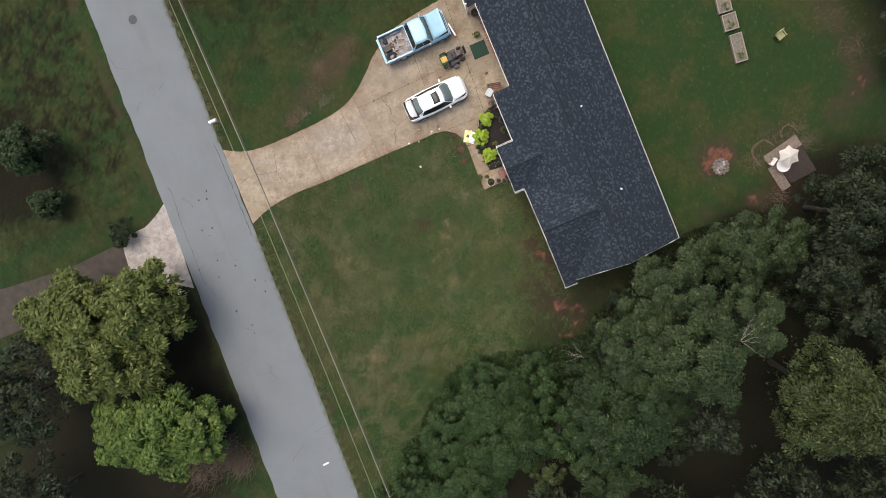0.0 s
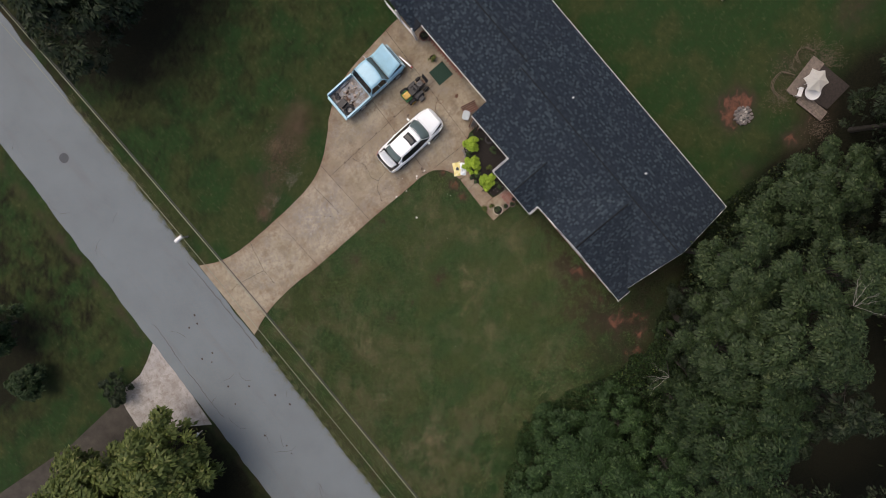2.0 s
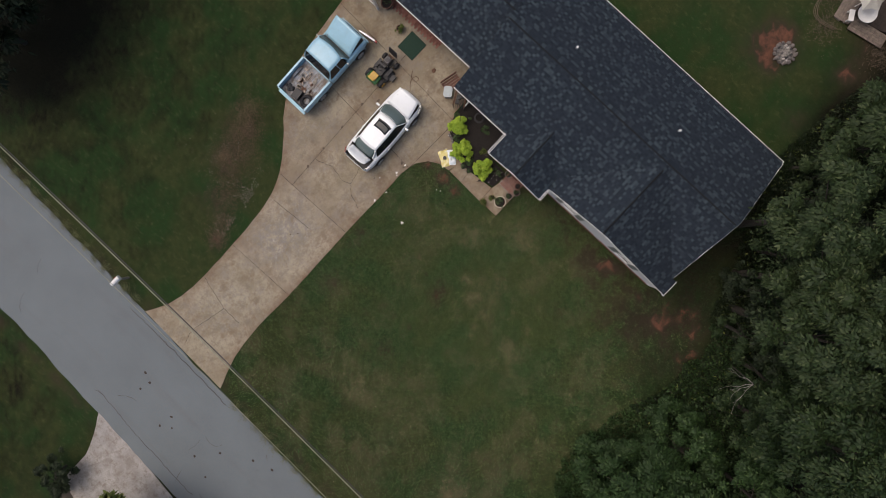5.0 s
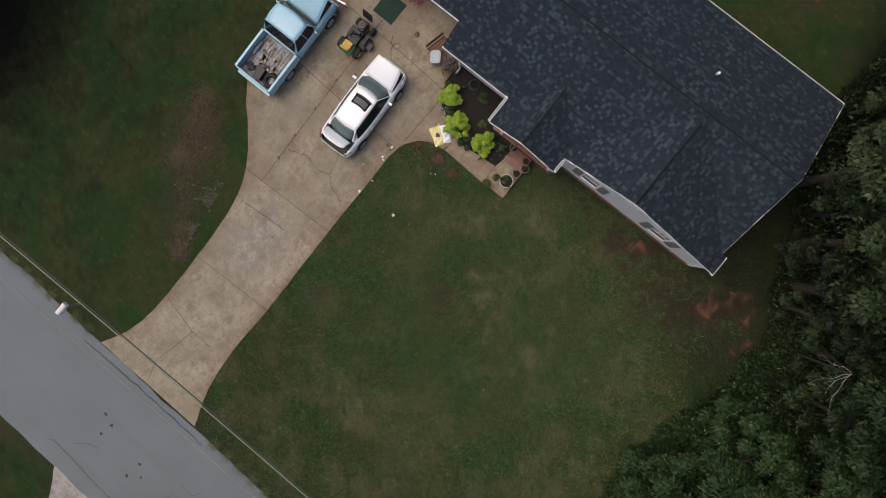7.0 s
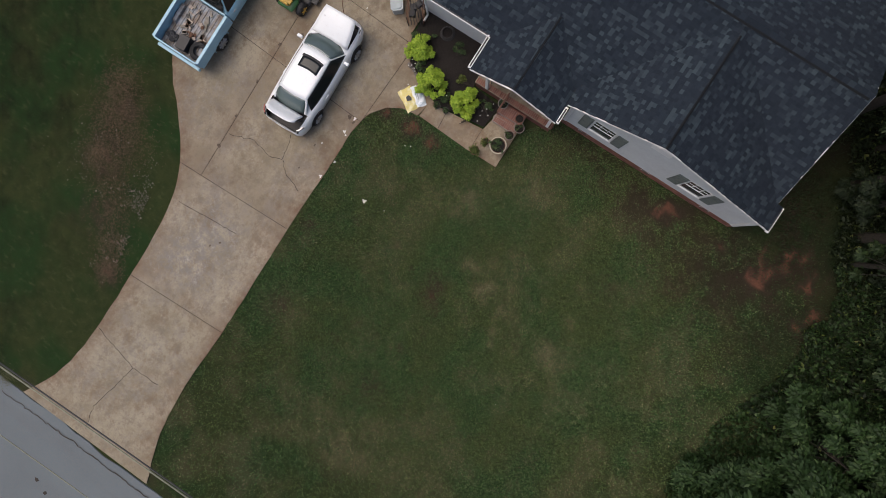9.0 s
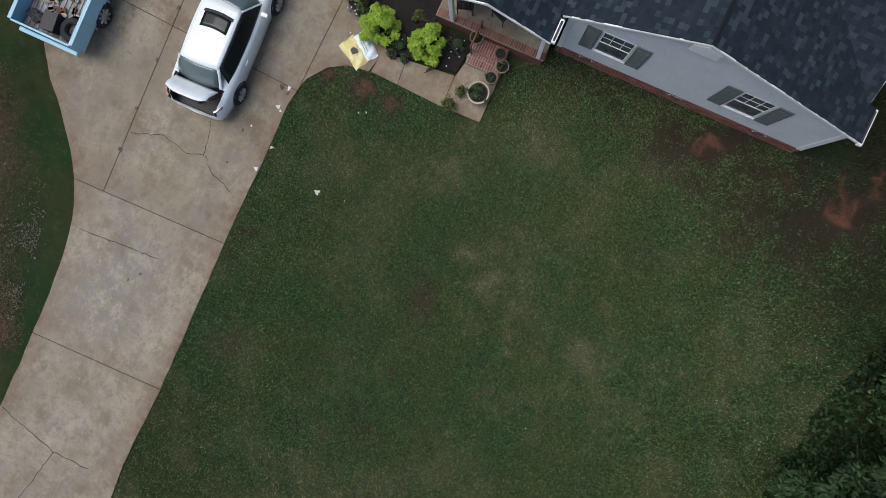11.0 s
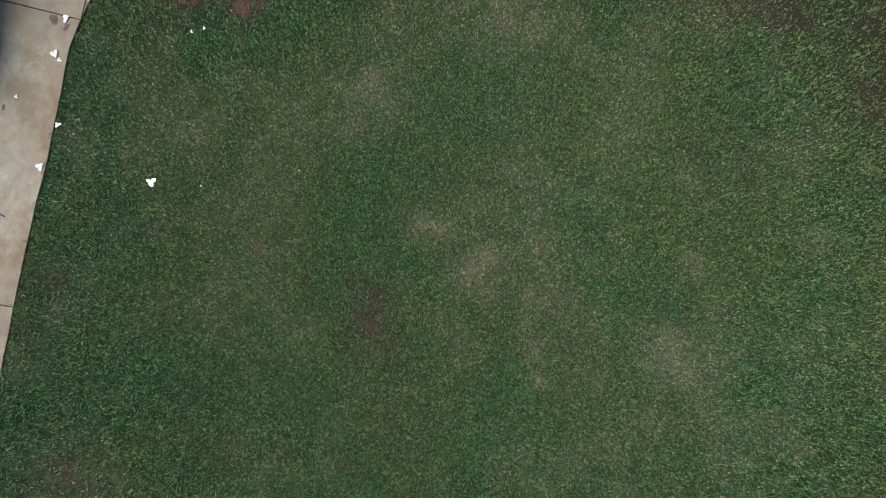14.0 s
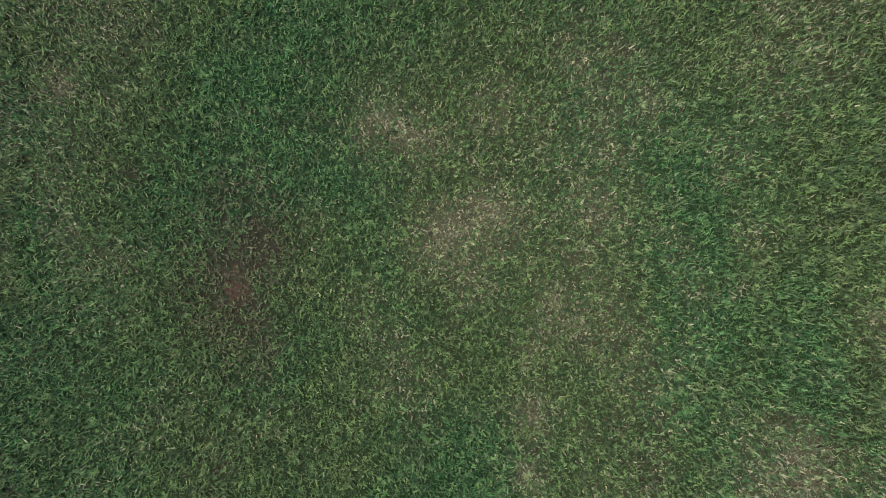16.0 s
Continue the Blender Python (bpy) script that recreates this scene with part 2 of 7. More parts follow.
def concrete(name, c0, c1, stain):
    k = Mat(name, 0.85, spec=0.3)
    a = k.mix(k.ramp(k.noise(0.55, 9, 0.78), 0.40, 0.60), c0, c1)
    a = k.mix(k.times(k.ramp(k.noise(0.9, 8, 0.75), 0.50, 0.62), 0.8), a, stain)
    a = k.mix(k.times(k.ramp(k.noise(0.8, 8, 0.8), 0.50, 0.60), 0.55), a, (0.245, 0.225, 0.200))
    a = k.mix(k.times(k.each(), 0.22), a, [v * 0.72 for v in c0])
    a = k.mix(k.times(k.ramp(k.noise(5, 8, 0.75), 0.60, 0.70), 0.45), a, (0.40, 0.37, 0.33))
    a = k.mix(k.times(k.ramp(k.noise(7, 7, 0.7), 0.60, 0.66), 0.35), a, (0.13, 0.105, 0.085))
    a = k.mix(k.times(k.ramp(k.noise(2.4, 10, 0.82), 0.50, 0.60), 0.65), a, (0.180, 0.150, 0.118))
    a = k.mix(k.times(k.ramp(k.noise(0.34, 5, 0.6), 0.56, 0.68), 0.55), a, stain)
    cv = cover_of(k)
    a = k.mix(k.times(cv[2], k.ramp(k.noise(3.2, 9, 0.8), 0.44, 0.56, 0.1, 0.85)), a, (0.215, 0.200, 0.180))
    a = k.mix(k.times(cv[2], k.ramp(k.noise(2.3, 9, 0.82), 0.54, 0.66, 0.0, 0.75)), a, (0.45, 0.425, 0.38))
    a = k.mix(k.times(cv[1], k.ramp(k.noise(2.2, 8, 0.75), 0.38, 0.62, 0.1, 0.75)), a, (0.165, 0.118, 0.078))
    a = k.mix(k.times(cv[0], k.ramp(k.noise(1.7, 8, 0.75), 0.40, 0.60, 0.15, 0.95)), a, (0.170, 0.104, 0.064))
    a = k.mix(k.times(k.ramp(k.noise(140, 2), 0.4, 0.7), 0.25), a, (0.17, 0.14, 0.11))
    k.color(a).bump(k.noise(90, 5), 0.25, 0.006)
    return k.m


CONCRETE = concrete("driveway_mat", (0.254, 0.217, 0.150), (0.416, 0.368, 0.272), (0.180, 0.120, 0.074))
CONCRETE_PALE = concrete("worn_slab_mat", (0.252, 0.216, 0.154), (0.402, 0.354, 0.262), (0.185, 0.134, 0.088))
CONCRETE_BROWN = concrete("stained_slab_mat", (0.234, 0.195, 0.134), (0.358, 0.311, 0.228), (0.158, 0.110, 0.070))
CONCRETE_GREY = concrete("grey_concrete_mat", (0.30, 0.29, 0.28), (0.42, 0.40, 0.38), (0.22, 0.20, 0.18))

k = Mat("shingle_mat", 0.92, spec=0.2)
r = k.each()
isl = k.island()
mixr = k.n.new("ShaderNodeMath")
mixr.operation = "FRACT"
add = k.n.new("ShaderNodeMath")
add.operation = "ADD"
k.l.new(r, add.inputs[0])
k.l.new(isl, add.inputs[1])
k.l.new(add.outputs[0], mixr.inputs[0])
rr = mixr.outputs[0]
a = k.mix(k.ramp(rr, 0.0, 0.7), (0.0080, 0.0132, 0.0205), (0.0160, 0.0245, 0.0350))
a = k.mix(k.ramp(rr, 0.66, 0.99), a, (0.043, 0.063, 0.075))
a = k.mix(k.times(k.ramp(k.noise(0.5, 5, 0.6), 0.40, 0.65), 0.35), a, (0.012, 0.0165, 0.026))
a = k.mix(k.ramp(k.noise(170, 3), 0.35, 0.75, 0.0, 0.4), a, (0.036, 0.044, 0.054))
k.color(a).bump(k.noise(200, 3), 0.5, 0.006)
SHINGLE = k.m
# near-black for the ridge's shadow strip and the narrow gable caps
RIDGE = plain("ridge_line_mat", (0.004, 0.006, 0.009), 0.95, vary=0.4, scale=30, bump=0.4)
DECK = plain("roof_deck_mat", (0.018, 0.021, 0.027), 0.95, vary=0.3, scale=8)

SIDING = plain("siding_mat", (0.63, 0.65, 0.655), 0.55, vary=0.07, scale=1.2, bump=0.05)
WHITE = plain("white_trim_mat", (0.78, 0.78, 0.77), 0.5, vary=0.10, scale=3, bump=0.03)
SHUTTER = plain("shutter_mat", (0.13, 0.155, 0.145), 0.6, vary=0.15, scale=5)
k = Mat("brick_mat", 0.9, spec=0.2)
a = k.mix(k.each(), (0.15, 0.062, 0.050), (0.30, 0.138, 0.105))
k.color(k.mix(k.times(k.ramp(k.noise(30, 6), 0.4, 0.7), 0.5), a, (0.16, 0.080, 0.065))).bump(k.noise(80), 0.4, 0.006)
BRICK = k.m
MORTAR = plain("mortar_mat", (0.33, 0.295, 0.265), 0.95, vary=0.25, scale=12)
k = Mat("window_glass_mat", 0.06, spec=0.5)
# paler patches in the glass colour stand for reflected sky
k.color(k.mix(k.ramp(k.noise(2.2, 3), 0.40, 0.60), (0.050, 0.062, 0.066), (0.105, 0.122, 0.124)))
GLASS = k.m
INTERIOR = plain("dark_interior_mat", (0.05, 0.048, 0.045), 0.9)
MULCH = plain("mulch_mat", (0.020, 0.016, 0.014), 0.95, vary=0.5, scale=18, bump=0.9)
CRACK = plain("crack_mat", (0.055, 0.045, 0.036), 1.0, vary=0.4, scale=10)
IRON = plain("iron_cover_mat", (0.060, 0.068, 0.076), 0.8, vary=0.4, scale=14)
RUBBER = plain("rubber_mat", (0.022, 0.022, 0.023), 0.8, vary=0.3, scale=15)
STEEL = plain("steel_mat", (0.42, 0.43, 0.44), 0.35, 0.9, vary=0.2, scale=10)
BLACKP = plain("black_plastic_mat", (0.022, 0.022, 0.024), 0.55, vary=0.3, scale=12)
PALECABLE = plain("pale_cable_mat", (0.25, 0.26, 0.19), 0.6)
CABLE = plain("cable_mat", (0.045, 0.045, 0.047), 0.6)
RUST = plain("rust_mat", (0.13, 0.065, 0.04), 0.9, vary=0.5, scale=20)
TERRA = plain("terracotta_mat", (0.14, 0.07, 0.05), 0.85, vary=0.3, scale=9)
WOOD = plain("weathered_wood_mat", (0.27, 0.24, 0.20), 0.85, vary=0.35, scale=9, bump=0.4)
REDWOOD = plain("red_wood_mat", (0.15, 0.065, 0.045), 0.7, vary=0.35, scale=9, bump=0.3)
BARK = plain("bark_mat", (0.040, 0.034, 0.027), 0.95, vary=0.4, scale=9, bump=0.8)
DEADWOOD = plain("dead_wood_mat", (0.24, 0.225, 0.20), 0.9, vary=0.25, scale=9, bump=0.4)
STONE = plain("fire_stone_mat", (0.165, 0.145, 0.135), 0.9, vary=0.4, scale=7, bump=0.5)
ASH = plain("ash_mat", (0.16, 0.15, 0.145), 1.0, vary=0.5, scale=14)
PAPER = plain("white_litter_mat", (0.76, 0.75, 0.71), 0.7, vary=0.12, scale=20)


def carpaint(name, c, vary=0.1, dirt=(0.25, 0.2, 0.16), amount=0.3, rough=0.3):
    k = Mat(name, rough)
    a = k.mix(k.ramp(k.noise(2.0, 5), 0.3, 0.7), [v * (1 - vary) for v in c], c)
    k.color(k.mix(k.times(k.ramp(k.noise(6, 8, 0.75), 0.55, 0.75), amount), a, dirt))
    k.b.inputs["Coat Weight"].default_value = 0.35
    k.b.inputs["Coat Roughness"].default_value = 0.15
    return k.m


CARWHITE = carpaint("white_paint_mat", (0.80, 0.835, 0.845), 0.05, (0.45, 0.42, 0.38), 0.25)
TRUCKBLUE = carpaint("light_blue_paint_mat", (0.31, 0.56, 0.69), 0.14, (0.30, 0.30, 0.27), 0.45, 0.45)
GREENP = carpaint("green_paint_mat", (0.035, 0.13, 0.035), 0.2)
YELLOWP = plain("yellow_vinyl_mat", (0.52, 0.32, 0.055), 0.5, vary=0.2, scale=9)
k = Mat("car_glass_mat", 0.05, spec=0.7)
k.color((0.085, 0.120, 0.118))
CARGLASS = k.m
k = Mat("tinted_glass_mat", 0.08, spec=0.3)
k.color((0.012, 0.015, 0.017))
TINTGLASS = k.m
LAMPGLASS = plain("lamp_glass_mat", (0.55, 0.55, 0.54), 0.12, 0.3, vary=0.4, scale=30)
REDLAMP = plain("red_lamp_mat", (0.30, 0.05, 0.04), 0.15, vary=0.3, scale=25)


def leafy(name, c0, c1, c2, lit=0.25):
    k = Mat(name, 0.6, spec=0.3)
    i = k.island()
    a = k.mix(k.ramp(i, 0.0, 0.8), c0, c1)
    a = k.mix(k.ramp(i, 0.85, 0.95), a, c2)
    a = k.mix(k.times(k.ramp(k.noise(0.6, 4), 0.35, 0.7), 0.5), a, c0)
    k.color(a)
    t = k.n.new("ShaderNodeBsdfTranslucent")
    k.l.new(a, t.inputs[0])
    x = k.n.new("ShaderNodeMixShader")
    x.inputs[0].default_value = lit
    k.l.new(k.b.outputs[0], x.inputs[1])
    k.l.new(t.outputs[0], x.inputs[2])
    k.l.new(x.outputs[0], k.n["Material Output"].inputs[0])
    return k.m


# leaf green taken near black, with the wood's shade in the colour
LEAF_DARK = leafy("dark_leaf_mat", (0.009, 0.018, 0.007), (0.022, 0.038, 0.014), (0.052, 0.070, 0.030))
LEAF_MIX = leafy("greyish_leaf_mat", (0.011, 0.027, 0.008), (0.031, 0.060, 0.017), (0.078, 0.108, 0.042))
LEAF_EDGE = leafy("edge_leaf_mat", (0.016, 0.033, 0.011), (0.043, 0.072, 0.024), (0.098, 0.128, 0.055))
LEAF_WARM = leafy("yellowish_leaf_mat", (0.020, 0.036, 0.010), (0.056, 0.082, 0.022), (0.120, 0.138, 0.050))
LEAF_MID = leafy("green_leaf_mat", (0.048, 0.092, 0.018), (0.115, 0.180, 0.036), (0.180, 0.235, 0.065))
LEAF_VINE = leafy("vine_leaf_mat", (0.014, 0.036, 0.010), (0.037, 0.080, 0.022), (0.085, 0.138, 0.050))
LEAF_OLIVE = leafy("olive_leaf_mat", (0.052, 0.078, 0.017), (0.118, 0.150, 0.036), (0.215, 0.225, 0.075))
LEAF_LIME = leafy("lime_leaf_mat", (0.20, 0.34, 0.035), (0.36, 0.50, 0.05), (0.48, 0.58, 0.10))
LEAF_POT = leafy("pot_leaf_mat", (0.030, 0.060, 0.022), (0.065, 0.11, 0.04), (0.13, 0.15, 0.07))
WEED = plain("dead_weed_mat", (0.125, 0.086, 0.052), 0.95, vary=0.5, scale=20)
STAIN = plain("oil_stain_mat", (0.110, 0.084, 0.062), 0.95, vary=0.4, scale=14)
TWIG = plain("dry_brush_mat", (0.13, 0.10, 0.072), 0.95, vary=0.4, scale=20)


# ---------------------------------------------------------------- ground
LATTICE = np.random.RandomState(7).rand(256, 256)


def value_noise(x, y):
    xi, yi = np.floor(x).astype(int), np.floor(y).astype(int)
    fx, fy = x - xi, y - yi
    fx, fy = fx * fx * (3 - 2 * fx), fy * fy * (3 - 2 * fy)
    a, b = LATTICE[xi % 256, yi % 256], LATTICE[(xi + 1) % 256, yi % 256]
    c, d = LATTICE[xi % 256, (yi + 1) % 256], LATTICE[(xi + 1) % 256, (yi + 1) % 256]
    return (a * (1 - fx) + b * fx) * (1 - fy) + (c * (1 - fx) + d * fx) * fy


def fbm(x, y, s, o=4):
    t, w, n = 0, 0.5, 0
    for i in range(o):
        t = t + w * value_noise(x * s + 17.3 * i, y * s + 9.1 * i)
        n += w
        w, s = w * 0.55, s * 2.03
    return t / n


DRY_MID = [(13.65, -5.28, .31, .62), (13.63, -5.55, .27, .4), (13.38, -6.24, .24, .5), (13.51, -6.5, .20, .5), (12.97, -6.15, .31, .5), (14.23, -6.81, .27, .45), (14.68, -6.98, .18, .6), (13.75, -7.06, .27, .4),
           (12.93, -7.13, .31, .45), (12.1, -7.36, .22, .8), (11.69, -7.52, .20, .6), (12.71, -9.05, .30, .55), (14.18, -8.27, .13, .6), (15.8, -7.66, .2, .4), (14.72, -6.46, .27, .4), (14.13, -6.01, .27, .35), (12.55, -2.72, .13, .9)]
DRY_WIDE = [(16.09, -4.01, .72, .42), (15.25, -4.02, .5, .38), (12.52, -9.85, .42, .5), (12.67, -9.37, .36, .5), (15.09, -2.46, .54, .3), (14.36, -1.31, .45, .3), (13.99, -9.59, .27, .5), (15.32, -9.11, .27, .5), (8.23, -.42, .72, .3),
            (17.05, -5.81, .8, .38), (14.3, -6.3, 1.2, .16), (17.7, -5.4, 1.2, .3), (5.7, -4.9, 1.2, .32), (5.9, -7.8, 1.3, .32), (4.7, -13.2, 1.6, .36), (2.2, -9.0, 1.5, .3)]
BROWN = [(12.14, -4.58, .50, .50), (12.39, -4.76, .27, .40), (11.68, -4.78, .31, .45), (11.42, -5.23, .27, .42), (12.53, -4.52, .22, .3), (12.53, -2.7, .10, .6), (12.24, -3.65, .07, .9), (15.76, -9.81, .5, .4), (9.58, -5.01, .14, .9), (11.4, .47, .30, .8),
         (7.9, -4.9, .5, .5), (16.44, -.67, .32, 2.0), (16.48, -1.59, .28, 1.9), (16.45, .47, .26, 1.7), (8.3, -.4, .5, .5)]
EARTH = [(19.2, -6.2, .8, .2), (19.3, -8.0, .8, .2), (18.9, -5.2, .7, .2), (19.4, -10.8, .7, .2), (19.11, -9.9, .42, 1.0), (19.27, -12.2, .35, .5), (17.7, -13.2, .25, .5), (20.0, -13.7, .9, .3), (19.2, -15.7, .9, .35),
         (18.9, -11.6, 1.1, .2), (22.0, -13.0, 1.2, .25), (20.25, -13.62, .24, 2.2), (20.6, -14.8, .5, 1.1), (20.1, -15.6, .5, 1.2), (19.3, -16.2, .5, 1.1), (18.3, -16.2, .5, .7), (19.4, -13.9, .45, .9), (18.8, -14.6, .5, .5)]
EARTH_SIDE = [(10.9, 8.7, .8, .75), (9.0, 8.2, .9, .7), (7.0, 7.0, .9, .65), (5.5, 5.6, .40, 2.0), (-23.0, .5, 1.5, .5)]
EARTH_BACK = [(32.9, -7.5, .95, 1.7), (33.3, -7.9, .7, 1.3), (32.2, -8.5, .6, 1.1), (34.4, -11.2, .4, .9), (35.7, -11.3, .6, .7), (37.0, -7.6, .8, .5), (41.2, -7.6, .9, .6), (42.6, -7.0, .8, .8), (43.6, -6.0, 1.0, .9),
              (43.2, -4.0, .9, .9), (42.9, -2.2, .85, .8), (42.7, -.4, .85, .7), (42.6, 1.5, .8, .7), (42.4, 3.4, .8, .6), (36.5, -11.0, 1.1, .45), (34.5, -11.6, .7, .5), (31.0, -11.2, .6, .6)]
LUSH = [(13.13, -4.57, .5, .6), (13.47, -4.12, .45, .6), (12.89, -5.01, .27, .6), (13.82, -7.77, .30, .7), (11.84, -7.05, .18, .5), (12.07, -2.63, .36, .5), (11.04, -3.75, .3, .4), (13.48, -9.29, .3, .5), (14.13, -8.83, .27, .5),
        (14.9, .46, .72, .9), (13.73, -.22, .72, .8), (10.58, -7.16, .72, .4), (12.68, -10.87, .89, .5), (12.37, -.84, .54, .5), (15.5, -1.8, 1.4, .5), (9.5, -5.2, .5, .5)]


# brown ground by wall and wood edge, darkened further for their shade
SHADED_SOIL = [(19.5, -5.6, .9, .8), (19.4, -7.0, 1.1, .9), (19.2, -8.6, 1.4, 1.0), (19.2, -10.4, 1.7, 1.1), (19.2, -12.6, 1.9, 1.1), (19.0, -14.6, 1.9, .9), (16.6, -15.2, 1.5, .6), (17.0, -11.6, 1.4, .45), (20.8, -14.4, 1.2, .8), (22.4, -13.4, 1.2, .9), (24.2, -13.2, 1.2, .8)]
# ground under trees that gets the shade-dark litter colour
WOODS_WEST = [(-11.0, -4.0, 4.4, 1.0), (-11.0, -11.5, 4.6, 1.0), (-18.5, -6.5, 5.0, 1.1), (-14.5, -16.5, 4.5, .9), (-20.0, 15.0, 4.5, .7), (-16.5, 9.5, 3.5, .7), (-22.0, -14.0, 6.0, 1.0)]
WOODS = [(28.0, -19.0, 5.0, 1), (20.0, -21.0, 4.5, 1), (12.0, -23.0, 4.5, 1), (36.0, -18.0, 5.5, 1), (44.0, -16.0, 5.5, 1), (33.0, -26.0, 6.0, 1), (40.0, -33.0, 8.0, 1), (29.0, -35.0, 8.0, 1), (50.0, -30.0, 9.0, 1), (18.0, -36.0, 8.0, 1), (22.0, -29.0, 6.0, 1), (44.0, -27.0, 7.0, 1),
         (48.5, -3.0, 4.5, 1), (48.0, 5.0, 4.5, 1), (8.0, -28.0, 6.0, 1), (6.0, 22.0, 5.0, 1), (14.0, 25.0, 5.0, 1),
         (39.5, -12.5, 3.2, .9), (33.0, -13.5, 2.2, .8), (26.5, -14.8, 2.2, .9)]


def spots(x, y, rows):
    s = 0 * x
    for cx, cy, r, k in rows:
        s = s + k * np.exp(-((x - cx) ** 2 + (y - cy) ** 2) / (r * r))
    return s


def cover(x, y):
    """Dryness, bare soil, lushness and shade-dark litter of the ground at places x, y."""
    wx, wy = x + 0.85 * (fbm(x, y, 1.3, 5) - 0.48), y + 0.85 * (fbm(x + 40, y, 1.3, 5) - 0.48)
    nx, ny = x + 0.3 * (fbm(x, y, 3.0, 4) - 0.48), y + 0.3 * (fbm(x + 40, y, 3.0, 4) - 0.48)
    broad, fine = fbm(x, y, 0.22), fbm(x + 9, y + 5, 1.6)
    grit = fbm(x + 3, y + 8, 6.0, 3)
    front = 1 / (1 + np.exp(np.clip(-(x - 0.3) * 3, -40, 40))) / (1 + np.exp(np.clip((x - 19.9) * 3, -40, 40))) / (1 + np.exp(np.clip((y - 3) * 2, -40, 40)))
    mid = fbm(x + 31, y + 77, 0.75, 6)
    rough = np.clip((fbm(x + 3, y + 8, 4.5, 5) - 0.34) * 3.4, 0, 1.6)
    rows = np.sin(6.283 * (y * 0.96 - x * 0.10 + 0.3 * (mid - 0.5)) / 1.15)
    dry = np.clip(0.05 + (mid - 0.5) * 3.0 + (broad - 0.46) * 1.5 + (fine - 0.5) * 2.2 + (grit - 0.5) * 1.2 + 0.05 * rows, 0, 0.75) * front * 0.44 + (1.05 * spots(nx, ny, DRY_MID) + 1.1 * spots(wx, wy, DRY_WIDE)) * (0.40 + 0.7 * rough)
    soil = (spots(wx, wy, EARTH) + spots(wx, wy, EARTH_SIDE)) * (0.15 + 0.95 * rough) + 1.15 * spots(nx, ny, BROWN) * (0.50 + 0.75 * rough) + spots(wx, wy, EARTH_BACK) * (0.45 + 0.6 * rough)
    soil = soil + front * 0.30 * np.clip((fbm(x + 55, y + 13, 1.1, 5) - 0.63) * 6, 0, 1) * rough
    edge = np.exp(-((x - 0.05) / 0.30) ** 2) + np.exp(-((x + 6.6) / 0.35) ** 2)
    soil = soil + edge * np.clip(fine * 1.6 - 0.5, 0, 0.7)
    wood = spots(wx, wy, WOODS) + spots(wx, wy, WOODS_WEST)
    side_dark = 1 / (1 + np.exp(np.clip(-(y - 6.5) * 1.2, -40, 40))) / (1 + np.exp(np.clip((x - 19.5) * 2, -40, 40)))
    bare = spots(wx, wy, SHADED_SOIL) * np.clip(0.62 + 1.4 * (mid - 0.46) + 1.4 * (fine - 0.5) + 1.0 * (grit - 0.5), 0, 1.0)
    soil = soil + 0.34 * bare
    # side lawn and far verge are darkened by the same alpha
    litter = np.clip(wood * 1.6 - 0.35 + 0.72 * bare + (1.15 * side_dark + 0.8 * (x < -6.9)) * (0.40 + 0.7 * (mid - 0.5) + 0.8 * (fine - 0.5) + 0.8 * (grit - 0.5)), 0, 0.95)
    lush = 0.46 + (fbm(x + 60, y + 20, 0.7, 6) - 0.5) * 4.6 + 0.10 * rows * front + 1.3 * spots(nx, ny, LUSH) + np.where(x > 28.5, 0.10, 0.0)
    return np.stack([np.clip(dry, 0, 1), np.clip(soil, 0, 1), np.clip(lush, 0, 1), np.clip(litter, 0, 1)], -1)


def axis_steps(lo, hi, step):
    far = [-900, -450, -220, -120, -70]
    return np.array([v + (lo + 60 if v < 0 else 0) for v in far] + list(np.arange(lo, hi, step)) + [hi, hi + 10, hi + 50, hi + 150, hi + 400, hi + 900])


def build_ground():
    xs, ys = axis_steps(-26.0, 50.0, 0.22), axis_steps(-34.0, 26.0, 0.22)
    gx, gy = np.meshgrid(xs, ys, indexing="ij")
    gz = (fbm(gx, gy, 0.8) - 0.5) * 0.04 - 0.03
    nx, ny = gx.shape
    idx = np.arange(nx * ny).reshape(nx, ny)
    q = np.stack([idx[:-1, :-1], idx[1:, :-1], idx[1:, 1:], idx[:-1, 1:]], -1).reshape(-1)
    me = bpy.data.meshes.new("ground")
    me.vertices.add(nx * ny)
    me.vertices.foreach_set("co", np.stack([gx, gy, gz], -1).astype(np.float32).ravel())
    me.loops.add(len(q))
    me.loops.foreach_set("vertex_index", q.astype(np.int32))
    me.polygons.add(len(q) // 4)
    me.polygons.foreach_set("loop_start", np.arange(0, len(q), 4, dtype=np.int32))
    me.polygons.foreach_set("loop_total", np.full(len(q) // 4, 4, np.int32))
    me.update(calc_edges=True)
    a = me.attributes.new("cover", "FLOAT_COLOR", "POINT")
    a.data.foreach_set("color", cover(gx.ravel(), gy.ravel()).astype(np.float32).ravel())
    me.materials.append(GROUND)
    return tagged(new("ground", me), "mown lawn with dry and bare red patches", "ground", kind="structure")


build_ground()
rng = random.Random(3)


def road_right(y):
    return -0.28 + 0.018 * y


def road_left(y):
    return -6.30 + 0.035 * y


